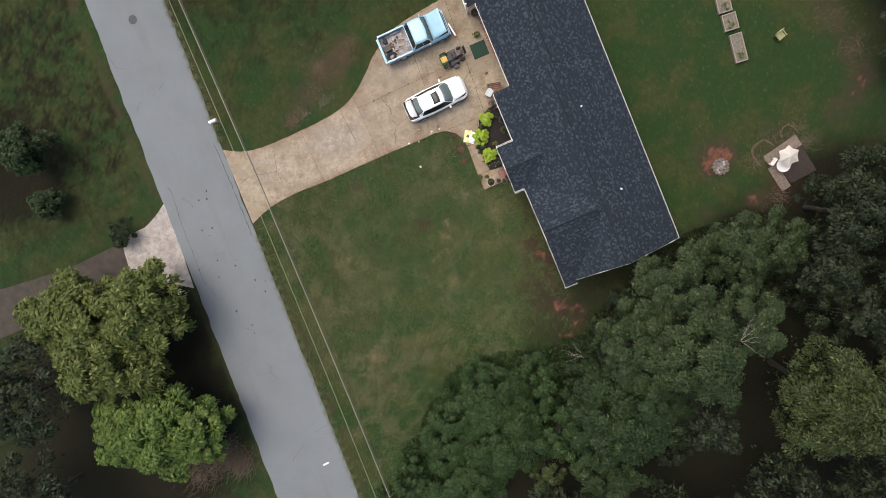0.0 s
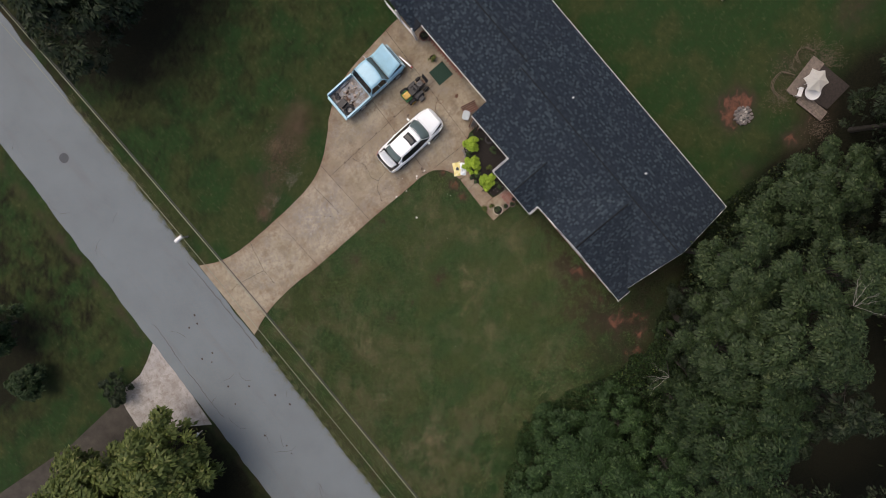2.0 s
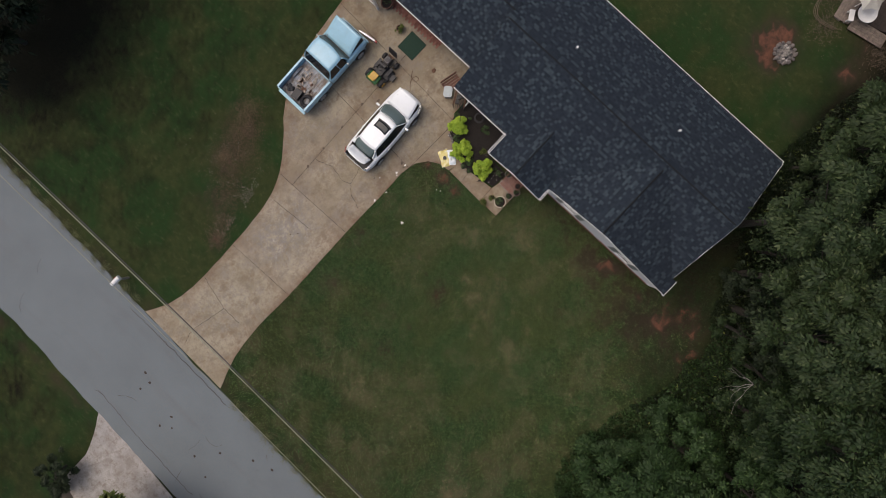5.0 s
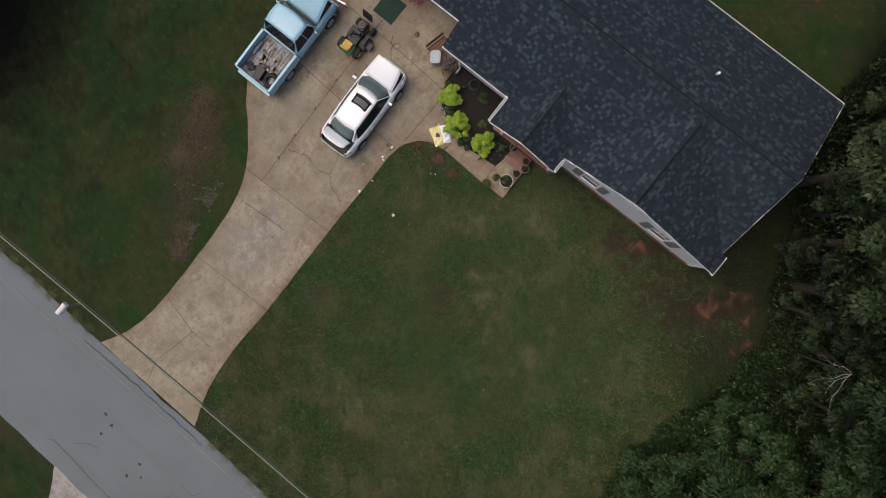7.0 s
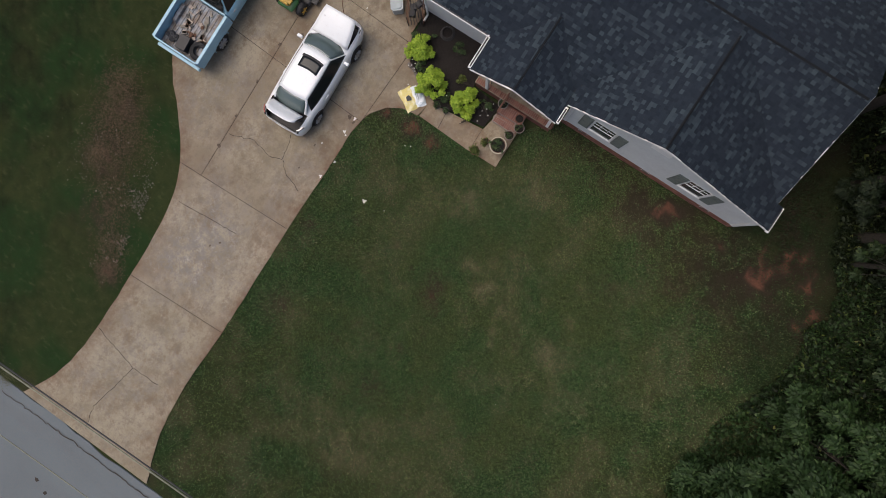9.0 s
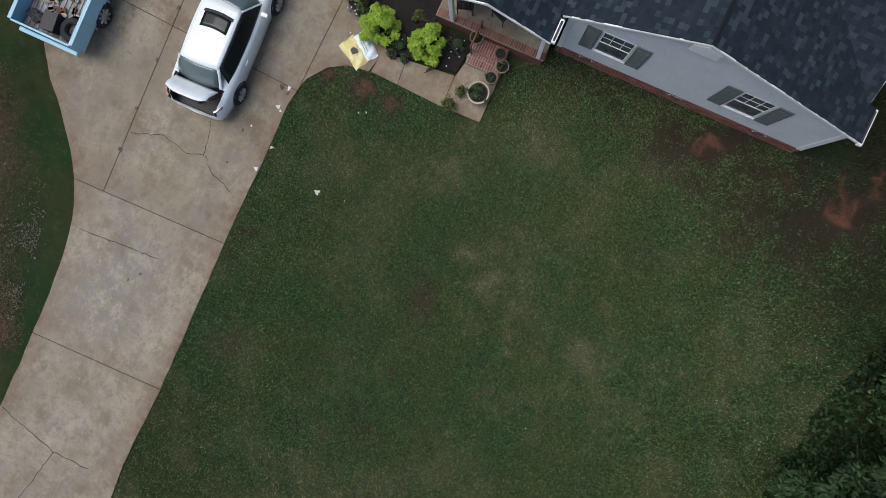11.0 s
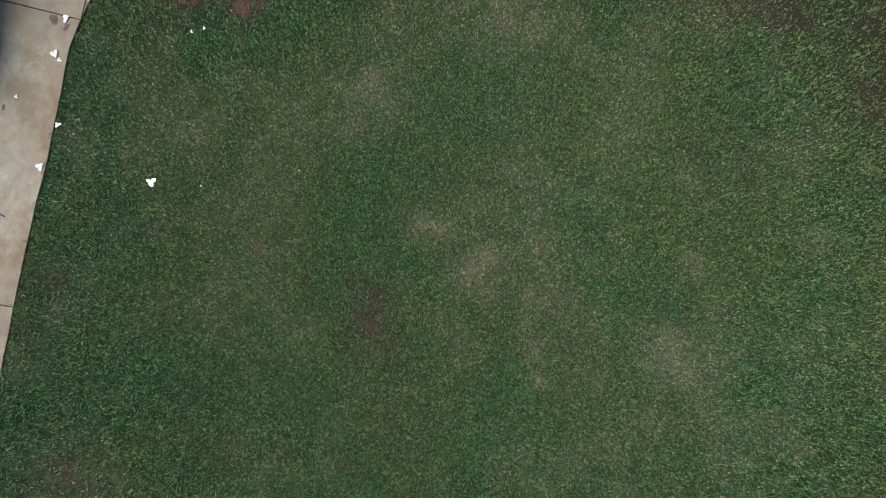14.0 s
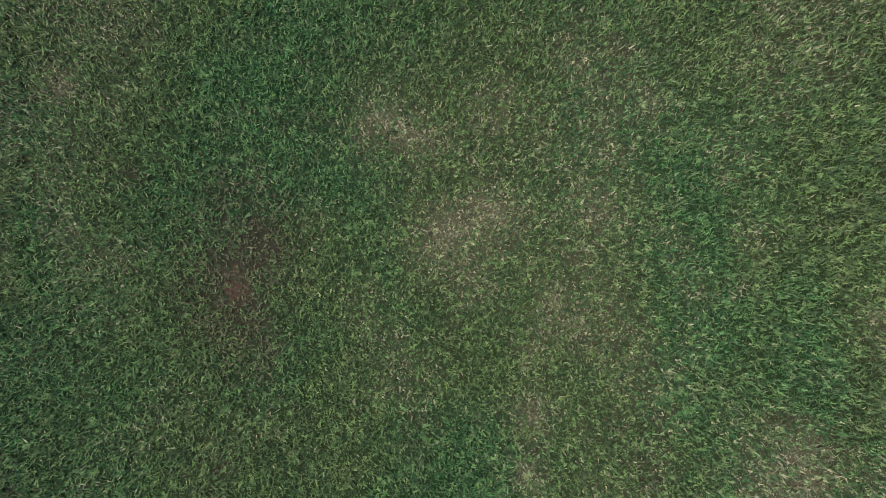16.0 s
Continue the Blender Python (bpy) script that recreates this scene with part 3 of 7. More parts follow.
def build_road():
    bm = bmesh.new()
    ys = [-400, -150, -60] + [-36 + 0.35 * i for i in range(190)] + [60, 150, 400]
    rows = []
    for y in ys:
        w = 0.0 if abs(y) > 40 else 1.0
        a = road_left(y) + w * 0.10 * (noise.noise((0.3, y * 0.8, 1)) + 0.5 * noise.noise((0.3, y * 3, 4)))
        b = road_right(y) + w * 0.09 * (noise.noise((5.3, y * 0.8, 2)) + 0.6 * noise.noise((5.3, y * 3, 6)))
        n = 8
        row = []
        for i in range(n + 1):
            f = i / n
            row.append(bm.verts.new((a + (b - a) * f, y, 0.008 + 0.04 * (1 - (2 * f - 1) ** 2))))
        row = [bm.verts.new((a - 0.02, y, -0.08))] + row + [bm.verts.new((b + 0.02, y, -0.08))]
        rows.append(row)
    for r0, r1 in zip(rows, rows[1:]):
        for i in range(len(r0) - 1):
            bm.faces.new((r0[i], r0[i + 1], r1[i + 1], r1[i]))
    bmesh.ops.recalc_face_normals(bm, faces=bm.faces[:])
    ob = part("road", bm, ASPHALT)
    tagged(ob, "worn grey asphalt lane with ragged edges", "road", kind="structure")
    cr = bmesh.new()
    for i in range(26):
        y = rng.uniform(-22, 20)
        x = rng.uniform(-5.6, -0.8)
        a = rng.uniform(0, 6.28)
        pts = [(x, y)]
        for _ in range(rng.randint(1, 4)):
            a += rng.uniform(-0.7, 0.7)
            pts.append((pts[-1][0] + 0.4 * math.cos(a), pts[-1][1] + 0.4 * math.sin(a)))
        if all(-6 < p[0] < -0.5 for p in pts):
            ribbon(cr, pts, 0.054, 0.015, rng, 0.03)
    ribbon(cr, [(-0.62, 6.4), (-0.55, 3.0), (-0.60, -1.0)], 0.034, 0.035, rng, 0.05)
    ribbon(cr, [(-5.2, 4.6), (-5.5, 1.0), (-5.6, -3.2)], 0.040, 0.025, rng, 0.05)
    part("crack", cr, CRACK, ob, "dark cracks in the asphalt")
    mh = bmesh.new()
    rod(mh, (-2.72, 16.9, 0.03), (-2.72, 16.9, 0.056), 0.33, n=24)
    part("manhole_cover", mh, IRON, ob, "round iron manhole cover")
    pm = bmesh.new()
    for i in range(14):
        x, y = rng.uniform(-4.5, -1.2), rng.uniform(-8, 4)
        prism(pm, [(x + 0.07 * rng.uniform(.5, 1.4) * math.cos(k), y + 0.09 * rng.uniform(.5, 1.4) * math.sin(k)) for k in (0, 1.2, 2.4, 3.7, 5)], 0.0, 0.054)
    part("patch", pm, CRACK, ob, "small dark tar spots")
    wm = bmesh.new()
    prism(wm, [(-2.42, -19.8), (-1.9, -19.72), (-1.92, -19.6), (-2.4, -19.66)], 0.0, 0.055)
    part("paint_mark", wm, PAPER, ob, "faded white paint mark")
    return ob


build_road()


def smooth_line(pts, step=0.35):
    """A rounded line through pts (Catmull-Rom)."""
    out = []
    for i in range(len(pts) - 1):
        p0, p1, p2, p3 = (Vector(pts[max(0, min(len(pts) - 1, i + d))]) for d in (-1, 0, 1, 2))
        n = max(1, int((p2 - p1).length / step))
        for j in range(n):
            t = j / n
            q = 0.5 * (2 * p1 + (p2 - p0) * t + (2 * p0 - 5 * p1 + 4 * p2 - p3) * t * t + (3 * p1 - p0 - 3 * p2 + p3) * t ** 3)
            out.append((q.x, q.y))
    return out + [tuple(pts[-1])]


def frayed(pts, a=0.035):
    return [(x + a * noise.noise((x * 3, y * 3, 2)), y + a * noise.noise((x * 3, y * 3, 9))) for x, y in pts]


DRIVE_N = frayed(smooth_line([(-0.18, 5.75), (1.15, 5.10), (2.75, 4.82), (4.95, 4.82), (7.2, 4.92), (9.0, 5.15), (10.2, 5.55), (11.2, 6.20), (12.3, 7.15), (13.1, 7.9), (15.2, 9.0), (18.8, 9.55), (20.8, 9.7)]))
DRIVE_S = frayed(smooth_line([(-0.20, -0.15), (1.0, 0.30), (2.15, 0.60), (4.1, 0.78), (6.2, 0.76), (9.2, 0.88), (11.7, 0.98), (13.6, 0.99), (15.1, 1.05), (16.0, 0.88), (16.55, 0.5), (16.86, 0.0), (16.95, -0.6)]))
DRIVE = DRIVE_N + [(22.2, 9.7), (22.2, 1.4), (19.3, 1.3), (18.4, 0.75), (17.75, -0.75)] + DRIVE_S[::-1]


WORN = [(8.2, 3.3, 1.5, .9), (7.0, 3.9, 1.0, .5), (9.9, 3.6, .5, .9), (9.3, 2.7, .6, .7), (3.2, 3.1, 1.6, .35), (13.2, 6.2, 1.2, .35)]
GRIME = [(6.25, .28, .8), (10.1, .35, .45), (11.0, .5, .5), (0.2, .25, .5)]


def cut_plate(poly, z0, z1, cuts, gap, material, parent, name):
    """Cuts a plate along lines (point, direction) into slabs, each its own piece, with open joints."""
    pieces = [prism(bmesh.new(), poly, z0, z1)]
    for (px, py), (dx, dy), test in cuts:
        n = Vector((-dy, dx, 0)).normalized()
        out = []
        for bm in pieces:
            c = sum((v.co for v in bm.verts), Vector()) / len(bm.verts)
            if test and not test(c.x, c.y):
                out.append(bm)
                continue
            for sgn in (1, -1):
                b = bm.copy()
                bmesh.ops.bisect_plane(b, geom=b.verts[:] + b.edges[:] + b.faces[:], plane_co=Vector((px, py, 0)) + n * sgn * gap / 2, plane_no=n * sgn, clear_inner=True)
                if len(b.verts) > 3:
                    edges = [e for e in b.edges if e.is_boundary]
                    if edges:
                        bmesh.ops.holes_fill(b, edges=edges)
                    out.append(b)
                else:
                    b.free()
            bm.free()
        pieces = out
    rim = [(Vector((*a, 0)), Vector((*b, 0))) for a, b in zip(poly, poly[1:] + poly[:1]) if (a[0] + b[0]) / 2 > 0.4]
    for bm in pieces:
        lo = [min(v.co[i] for v in bm.verts) for i in (0, 1)]
        hi = [max(v.co[i] for v in bm.verts) for i in (0, 1)]
        for i in (0, 1):
            c = lo[i] + 0.28
            while c < hi[i]:
                bmesh.ops.bisect_plane(bm, geom=bm.verts[:] + bm.edges[:] + bm.faces[:], plane_co=(c, c, 0), plane_no=(1 - i, i, 0))
                c += 0.28
        bmesh.ops.recalc_face_normals(bm, faces=bm.faces[:])
        lay = bm.verts.layers.float_color.new("cover")
        for v in bm.verts:
            x, y = v.co.x, v.co.y
            near = min((Vector((x, y, 0)) - a - (b - a) * min(1, max(0, (Vector((x, y, 0)) - a).dot(b - a) / (b - a).length_squared))).length for a, b in rim)
            worn = sum(k_ * math.exp(-((x - cx) ** 2 + (y - cy) ** 2) / (r * r)) for cx, cy, r, k_ in WORN)
            grime = sum(k_ * math.exp(-((x - cx) / w) ** 2) for cx, w, k_ in GRIME) + 0.6 * math.exp(-((y - 4.95) / .45) ** 2) * (x > 10.5)
            v[lay] = (math.exp(-near / 0.32), min(1, grime), min(1, worn), 0)
        part(name, bm, material((lo[0] + hi[0]) / 2) if callable(material) else material, parent)


drive = thing("driveway", 0, 0, 0, 0, "tan concrete driveway of large stained slabs", "driveway")
drive["kind"] = "structure"
part("joint_bed", prism(bmesh.new(), DRIVE, -0.10, -0.012), CRACK, drive, "dark dirt in the joints")
cut_plate(DRIVE, -0.07, 0.012, [
    ((10.55, 4.7), (0.06, -1), None), ((6.05, 3.0), (0.06, -1), None), ((14.0, 4.95), (1, 0.05), lambda x, y: x > 10.5),
    ((15.6, 2.0), (0.02, 1), lambda x, y: x > 10.5), ((17.2, 0.96), (1, -0.01), lambda x, y: x > 15.6 and y < 4),
    ((19.0, 4.0), (0.02, 1), lambda x, y: x > 15.6), ((2.5, 3.0), (0.1, 1), lambda x, y: x < 0)], 0.020, lambda x: CONCRETE if x < 6 else CONCRETE_PALE if x < 10.6 else CONCRETE_BROWN, drive, "slab")
cr = bmesh.new()
for pts in ([(12.39, 4.82), (12.75, 3.9), (12.6, 3.1), (12.78, 2.58), (13.3, 2.7), (13.71, 2.86)], [(12.78, 2.58), (12.44, 2.18), (12.17, 1.44)],
            [(3.6, 4.73), (3.46, 4.25), (3.11, 2.79), (3.15, 1.64)], [(3.11, 2.79), (1.73, 3.04), (1.03, 3.2), (0.13, 2.94)], [(9.26, 4.89), (9.4, 3.7), (9.53, 2.46)]):
    ribbon(cr, pts, 0.0165, 0.022, rng, 0.03)
part("crack", cr, CRACK, drive, "dark branching cracks in the concrete")
st = bmesh.new()
for x, y, r in ((11.85, 4.85, .10), (13.1, 4.95, .06), (14.6, 5.02, .07), (16.2, 5.1, .09), (15.5, 1.42, .10), (15.42, 1.18, .08), (8.6, 3.0, .05), (8.9, 2.75, .05), (12.9, 1.9, .04), (16.9, 4.6, .10), (13.9, 1.9, .04)):
    prism(st, [(x + r * rng.uniform(.5, 1.5) * math.cos(a * .785), y + .7 * r * rng.uniform(.5, 1.4) * math.sin(a * .785)) for a in range(8)], 0.0, 0.0165)
part("stain", st, STAIN, drive, "dark oil spots on the concrete")

PATH_POLY = [(16.98, -0.66), (16.97, -2.7), (17.04, -4.02), (17.5, -4.0), (18.62, -3.95), (18.5, -2.95), (17.9, -2.85), (17.66, -1.1), (17.72, -0.70)]
path_thing = thing("garden_path", 0, 0, 0, 0, "tan concrete path to the porch steps", "path")
path_thing["kind"] = "structure"
part("joint_bed", prism(bmesh.new(), PATH_POLY, -0.10, -0.010), CRACK, path_thing)
cut_plate(PATH_POLY, -0.07, 0.016, [((17.3, -1.45), (1, 0.12), None), ((17.5, -2.85), (1, 0.06), None)], 0.014, CONCRETE, path_thing, "slab")

other = thing("opposite_driveway", 0, 0, 0, 0, "pale grey concrete apron with a dirt lane behind", "driveway")
other["kind"] = "structure"
part("slab", prism(bmesh.new(), frayed(smooth_line([(-6.1, 3.75), (-7.2, 3.1), (-8.4, 2.6), (-10.4, 2.3), (-10.95, -0.5)])) + frayed(smooth_line([(-10.95, -0.5), (-9.0, -1.6), (-6.6, -3.1)])) + [(-6.3, 0.0)], -0.07, 0.008), CONCRETE_GREY, other)
part("lane", prism(bmesh.new(), frayed([(-10.4, 2.3), (-15.8, 1.9), (-22.0, 2.4), (-32.0, 3.0), (-32.0, -1.0), (-23.6, -1.3), (-16.0, -1.2), (-10.95, -0.5)], 0.2), -0.07, -0.002), plain("lane_mat", (0.046, 0.040, 0.031), 0.95, vary=0.4, scale=1.5, bump=0.4), other, "dirty brown gravel lane")

# ---------------------------------------------------------------- house
house = thing("house", 19.745, -5.0, 0, 2.4, "single-storey grey sided house with dark shingled gable roof", "house")
PITCH = 0.44
RIDGE_X, EAVE_W, EAVE_E, EAVE_Z = 4.27, 0.48, 8.05, 2.57
N_Y0, N_Y1, N_RIDGE = 6.75, 19.0, 4.753


def z_main(x, y):
    return EAVE_Z + (x - EAVE_W if x < RIDGE_X else EAVE_E - x) * PITCH if -6.98 <= y <= N_Y0 else -9


def z_north(x, y):
    return min(EAVE_Z + 0.09 + (x - 1.66) * PITCH, EAVE_Z + (EAVE_E - x) * PITCH) if y >= N_Y0 else -9


def z_gable(x, y):
    return 4.17 - (0.51 * (y + 2.92) if y > -2.92 else 0.367 * (-2.92 - y)) if x >= -0.08 and (-7.2 if x < 0.75 else -6.98) <= y <= 0.15 and x < 4.1 else -9


def z_porch(x, y):
    return 3.22 - PITCH * abs(y - 1.78) if x >= -0.75 and 0.15 <= y <= 3.41 and x < 2.4 else -9


def z_porch_n(x, y):
    return 3.22 - PITCH * abs(y - 14.6) if x >= 1.05 and 12.7 <= y <= 16.5 and x < 3.2 else -9


def z_top(x, y):
    return max(z_main(x, y), z_north(x, y), z_gable(x, y), z_porch(x, y), z_porch_n(x, y))


SLOPES = [  # x0, x1, y0, y1, height, upslope axis
    (EAVE_W, RIDGE_X, -6.98, N_Y0, z_main, "+x"), (RIDGE_X, EAVE_E, -6.98, N_Y0, z_main, "-x"),
    (1.66, N_RIDGE, N_Y0, N_Y1, z_north, "+x"), (N_RIDGE, EAVE_E, N_Y0, N_Y1, z_north, "-x"),
    (-0.08, 4.0, -2.92, 0.15, z_gable, "-y"), (-0.08, 4.0, -6.98, -2.92, z_gable, "+y"), (-0.08, 0.74, -7.2, -6.98, z_gable, "+y"),
    (-0.75, 2.4, 0.15, 1.78, z_porch, "+y"), (-0.75, 2.4, 1.78, 3.41, z_porch, "-y"),
    (1.05, 3.2, 12.7, 14.6, z_porch_n, "+y"), (1.05, 3.2, 14.6, 16.5, z_porch_n, "-y")]
roof = part("roof", boxed(4.97, 5.9, 2.5, 5.0, 25.0, 0.02), DECK, house, "dark blue-black asphalt shingle roof")
for x0, x1, y0, y1, hz, up in SLOPES:
    def lift(x, y, hz=hz, x0=x0, x1=x1, y0=y0, y1=y1):
        return hz(min(max(x, x0 + 1e-4), x1 - 1e-4), min(max(y, y0 + 1e-4), y1 - 1e-4))
    part("roof_deck", prism(bmesh.new(), [(x0, y0), (x1, y0), (x1, y1), (x0, y1)], lambda x, y: lift(x, y) - 0.13, lambda x, y: lift(x, y) - 0.004), DECK, roof)

# walls: west gable wall with two windows
WINDOWS = [(-1.72, -0.88), (-5.27, -4.43)]
SILL, HEAD = 1.20, 2.46


def wall_top(y):
    return z_gable(0.1, y) - 0.14


wall = bmesh.new()
cuts = sorted({-6.95, -2.92, -0.02, *[v for w in WINDOWS for v in w]})
for y0, y1 in zip(cuts, cuts[1:]):
    win = any(abs(y0 - a) < 1e-6 for a, b in WINDOWS)
    for z0, top in ((0.0, SILL), (HEAD, None)) if win else ((0.0, None),):
        t0, t1 = (wall_top(y0), wall_top(y1)) if top is None else (top, top)
        v = [wall.verts.new(p) for p in ((0, y0, z0), (0.16, y0, z0), (0.16, y1, z0), (0, y1, z0), (0, y0, t0), (0.16, y0, t0), (0.16, y1, t1), (0, y1, t1))]
        for f in ((0, 1, 2, 3), (4, 7, 6, 5), (0, 4, 5, 1), (1, 5, 6, 2), (2, 6, 7, 3), (3, 7, 4, 0)):
            wall.faces.new([v[i] for i in f])
west_wall = part("wall", wall, SIDING, house, "pale grey clapboard gable wall over a brick base")
rest = bmesh.new()
box(rest, 4.0, -6.87, 1.25, 7.7, 0.16, 2.5)
box(rest, 7.55, 6.0, 1.25, 0.16, 25.6, 2.5)
box(rest, 0.86, 3.3, 1.25, 0.16, 6.5, 2.5)
box(rest, 0.40, -0.08, 1.25, 0.6, 0.14, 2.5)
box(rest, 1.5, 6.6, 1.25, 1.3, 0.16, 2.5)
box(rest, 2.35, 12.7, 1.25, 0.16, 12.0, 2.5)
box(rest, 4.8, 18.8, 1.25, 5.5, 0.16, 2.5)
part("wall", rest, SIDING, house, "grey clapboard walls")
sg = bmesh.new()
prism(sg, [(0.4, 0), (7.6, 0), (4.14, 1.5)], -0.08, 0.08)
bmesh.ops.transform(sg, matrix=pose(0, -6.87, 2.45, 90, 0, 0), verts=sg.verts[:])
part("wall", sg, SIDING, house, "grey gable end")
part("floor", boxed(5.0, 6.0, 0.42, 4.8, 25.4, 0.1), INTERIOR, house)


def window(y0, y1):
    w = part("window", boxed(0.006, (y0 + y1) / 2, (SILL + HEAD) / 2, 0.02, y1 - y0, HEAD - SILL), GLASS, house, "double-hung white window with dark glass")
    for y in (y0 + 0.02, y1 - 0.02):
        part("window_frame", boxed(-0.004, y, (SILL + HEAD) / 2, 0.035, 0.045, HEAD - SILL + 0.03, bevel=0.006), WHITE, w)
    for z in (SILL + 0.02, (SILL + HEAD) / 2, HEAD - 0.02):
        part("window_frame", boxed(-0.004, (y0 + y1) / 2, z, 0.032, y1 - y0 - 0.06, 0.034, bevel=0.005), WHITE, w)
    for i in (1, 2):
        part("muntin", boxed(-0.006, y0 + (y1 - y0) * i / 3, (SILL + 3 * HEAD) / 4, 0.016, 0.014, (HEAD - SILL) / 2 - 0.04), WHITE, w)
    part("muntin", boxed(-0.006, (y0 + y1) / 2, (SILL + 3 * HEAD) / 4, 0.014, y1 - y0 - 0.06, 0.014), WHITE, w)
    part("window_sill", boxed(-0.02, (y0 + y1) / 2, SILL - 0.02, 0.05, y1 - y0 + 0.06, 0.035, bevel=0.008), WHITE, w)
    for a in (y0 - 0.22, y1 + 0.22):
        s = part("shutter", boxed(-0.035, a, (SILL + HEAD) / 2, 0.03, 0.37, HEAD - SILL + 0.06, bevel=0.006), SHUTTER, house, "grey-green louvred shutter")
        sl = bmesh.new()
        for i in range(22):
            box(sl, -0.054, a, SILL + 0.04 + i * 0.052, 0.014, 0.28, 0.03, )
        part("louvre", sl, SHUTTER, s)


for a, b in WINDOWS:
    window(a, b)

# gutters, fascia and rake boards
def beam(name, a, b, w, h, material, parent, label="", bevel=0.0):
    """A board from a to b with its top edge on the line."""
    a, b = Vector(a), Vector(b)
    d = b - a
    m = Matrix.Translation((a + b) / 2) @ d.to_track_quat("X", "Z").to_matrix().to_4x4()
    return part(name, boxed(0, 0, -h / 2, d.length, w, h, m=m, bevel=bevel), material, parent, label)


def gutter(a, b):
    g = beam("gutter", a, b, 0.11, 0.10, WHITE, house, "white metal eaves gutter", 0.015)
    a, b = Vector(a), Vector(b)
    d = (b - a).normalized()
    beam("gutter_trough", a + d * 0.05 + Vector((0, 0, 0.004)), b - d * 0.05 + Vector((0, 0, 0.004)), 0.055, 0.02, CABLE, g)


gutter((EAVE_W - 0.04, 3.45, EAVE_Z), (EAVE_W - 0.04, N_Y0, EAVE_Z))
gutter((1.62, N_Y0, EAVE_Z + .09), (1.62, 12.6, EAVE_Z + .09))
gutter((-0.75, 3.45, 2.53), (EAVE_W - 0.05, 3.45, 2.53))
gutter((-0.75, 0.11, 2.53), (-0.15, 0.11, 2.53))
gutter((-0.15, -7.24, 2.60), (0.75, -7.24, 2.60))
gutter((EAVE_E + 0.04, -6.98, EAVE_Z), (EAVE_E + 0.04, 19, EAVE_Z))
for a, b in (((-0.095, -2.92, 4.16), (-0.095, 0.15, 2.60)), ((-0.095, -2.92, 4.16), (-0.095, -7.2, 2.59)),
             ((-0.77, 1.78, 3.19), (-0.77, 3.41, 2.50)), ((-0.77, 1.78, 3.19), (-0.77, 0.15, 2.50)),
             ((4.27, -7.0, 4.21), (8.05, -7.0, 2.55)), ((4.27, -7.0, 4.21), (0.8, -7.0, 2.69))):
    beam("rake_board", a, b, 0.035, 0.07, WHITE, house, "white rake board")
for yc in (-6.93, -0.06):
    part("corner_board", boxed(-0.025, yc, 1.55, 0.035, 0.13, 2.12, bevel=0.004), WHITE, house, "white corner board")
gv = bmesh.new()
prism(gv, [(-0.34, 0), (0.30, 0), (0.30, 0.30), (0, 0.455), (-0.34, 0.33)], -0.03, 0.03)
bmesh.ops.transform(gv, matrix=Matrix.Translation((-0.085, -2.92, 3.58)) @ pose(0, 0, 0, 90, 0, 90), verts=gv.verts[:])
part("gable_vent", gv, WHITE, house, "white gable vent under the peak")
for y in (-0.85, -3.45, -5.86):
    v = part("foundation_vent", boxed(-0.02, y, 0.40, 0.02, 0.38, 0.12, bevel=0.004), WHITE, house, "small white foundation vent")
    part("grille", boxed(-0.034, y, 0.40, 0.012, 0.32, 0.07), CABLE, v)
for x, y in ((5.2, 3.6), (5.6, -2.3)):
    rp = rodded((x, y, z_main(x, y) - 0.05), (x, y, z_main(x, y) + 0.25), 0.05, n=12)
    part("vent_pipe", rp, WHITE, house, "white plumbing vent pipe")
for y0, y1, xr, zr in ((-6.98, N_Y0, RIDGE_X, z_main(RIDGE_X - .001, 0)), (N_Y0, N_Y1, N_RIDGE, z_north(N_RIDGE, 8))):
    rb = bmesh.new()
    y = y0 + 0.1
    while y < y1:
        for s in (-1, 1):
            m = Matrix.Translation((xr + s * 0.075, y, zr + 0.034 - 0.075 * PITCH)) @ pose(0, 0, 0, 1.2, s * math.degrees(math.atan(PITCH)), 0)
            box(rb, 0, 0, 0, 0.16, 0.22, 0.012, m=m)
        y += 0.2
    tagged(part("ridge_cap", rb, SHINGLE, roof, "overlapping ridge shingles"), kind="stuff")
    # near-black strip in place of the shadow gap beside the caps
    for xo, wo in ((-0.17, 0.085),):
        part("ridge_shadow", boxed(0, 0, 0, wo, y1 - y0 - 0.1, 0.02, m=Matrix.Translation((xr + xo, (y0 + y1) / 2, zr + 0.022 - abs(xo) * PITCH)) @ pose(0, 0, 0, 0, -math.copysign(math.degrees(math.atan(PITCH)), -xo), 0)), RIDGE, roof, "dark strip for the shadow gap along the ridge")

for x0, x1, yr, hz in ((-0.08, 3.7, -2.92, z_gable), (-0.75, 1.9, 1.78, z_porch)):
    rb = bmesh.new()
    x = x0 + 0.1
    while x < x1:
        for s_ in (-1, 1):
            g_ = abs(hz(0.5, yr) - hz(0.5, yr + s_ * 0.5)) / 0.5
            m = Matrix.Translation((x, yr + s_ * 0.020, hz(x, yr) + 0.034 - 0.020 * g_)) @ pose(0, 0, 0, -s_ * math.degrees(math.atan(g_)), 0, 0)
            box(rb, 0, 0, 0, 0.22, 0.042, 0.014, m=m)
        x += 0.2
    tagged(part("ridge_cap", rb, RIDGE, roof, "overlapping ridge shingles"), kind="stuff")

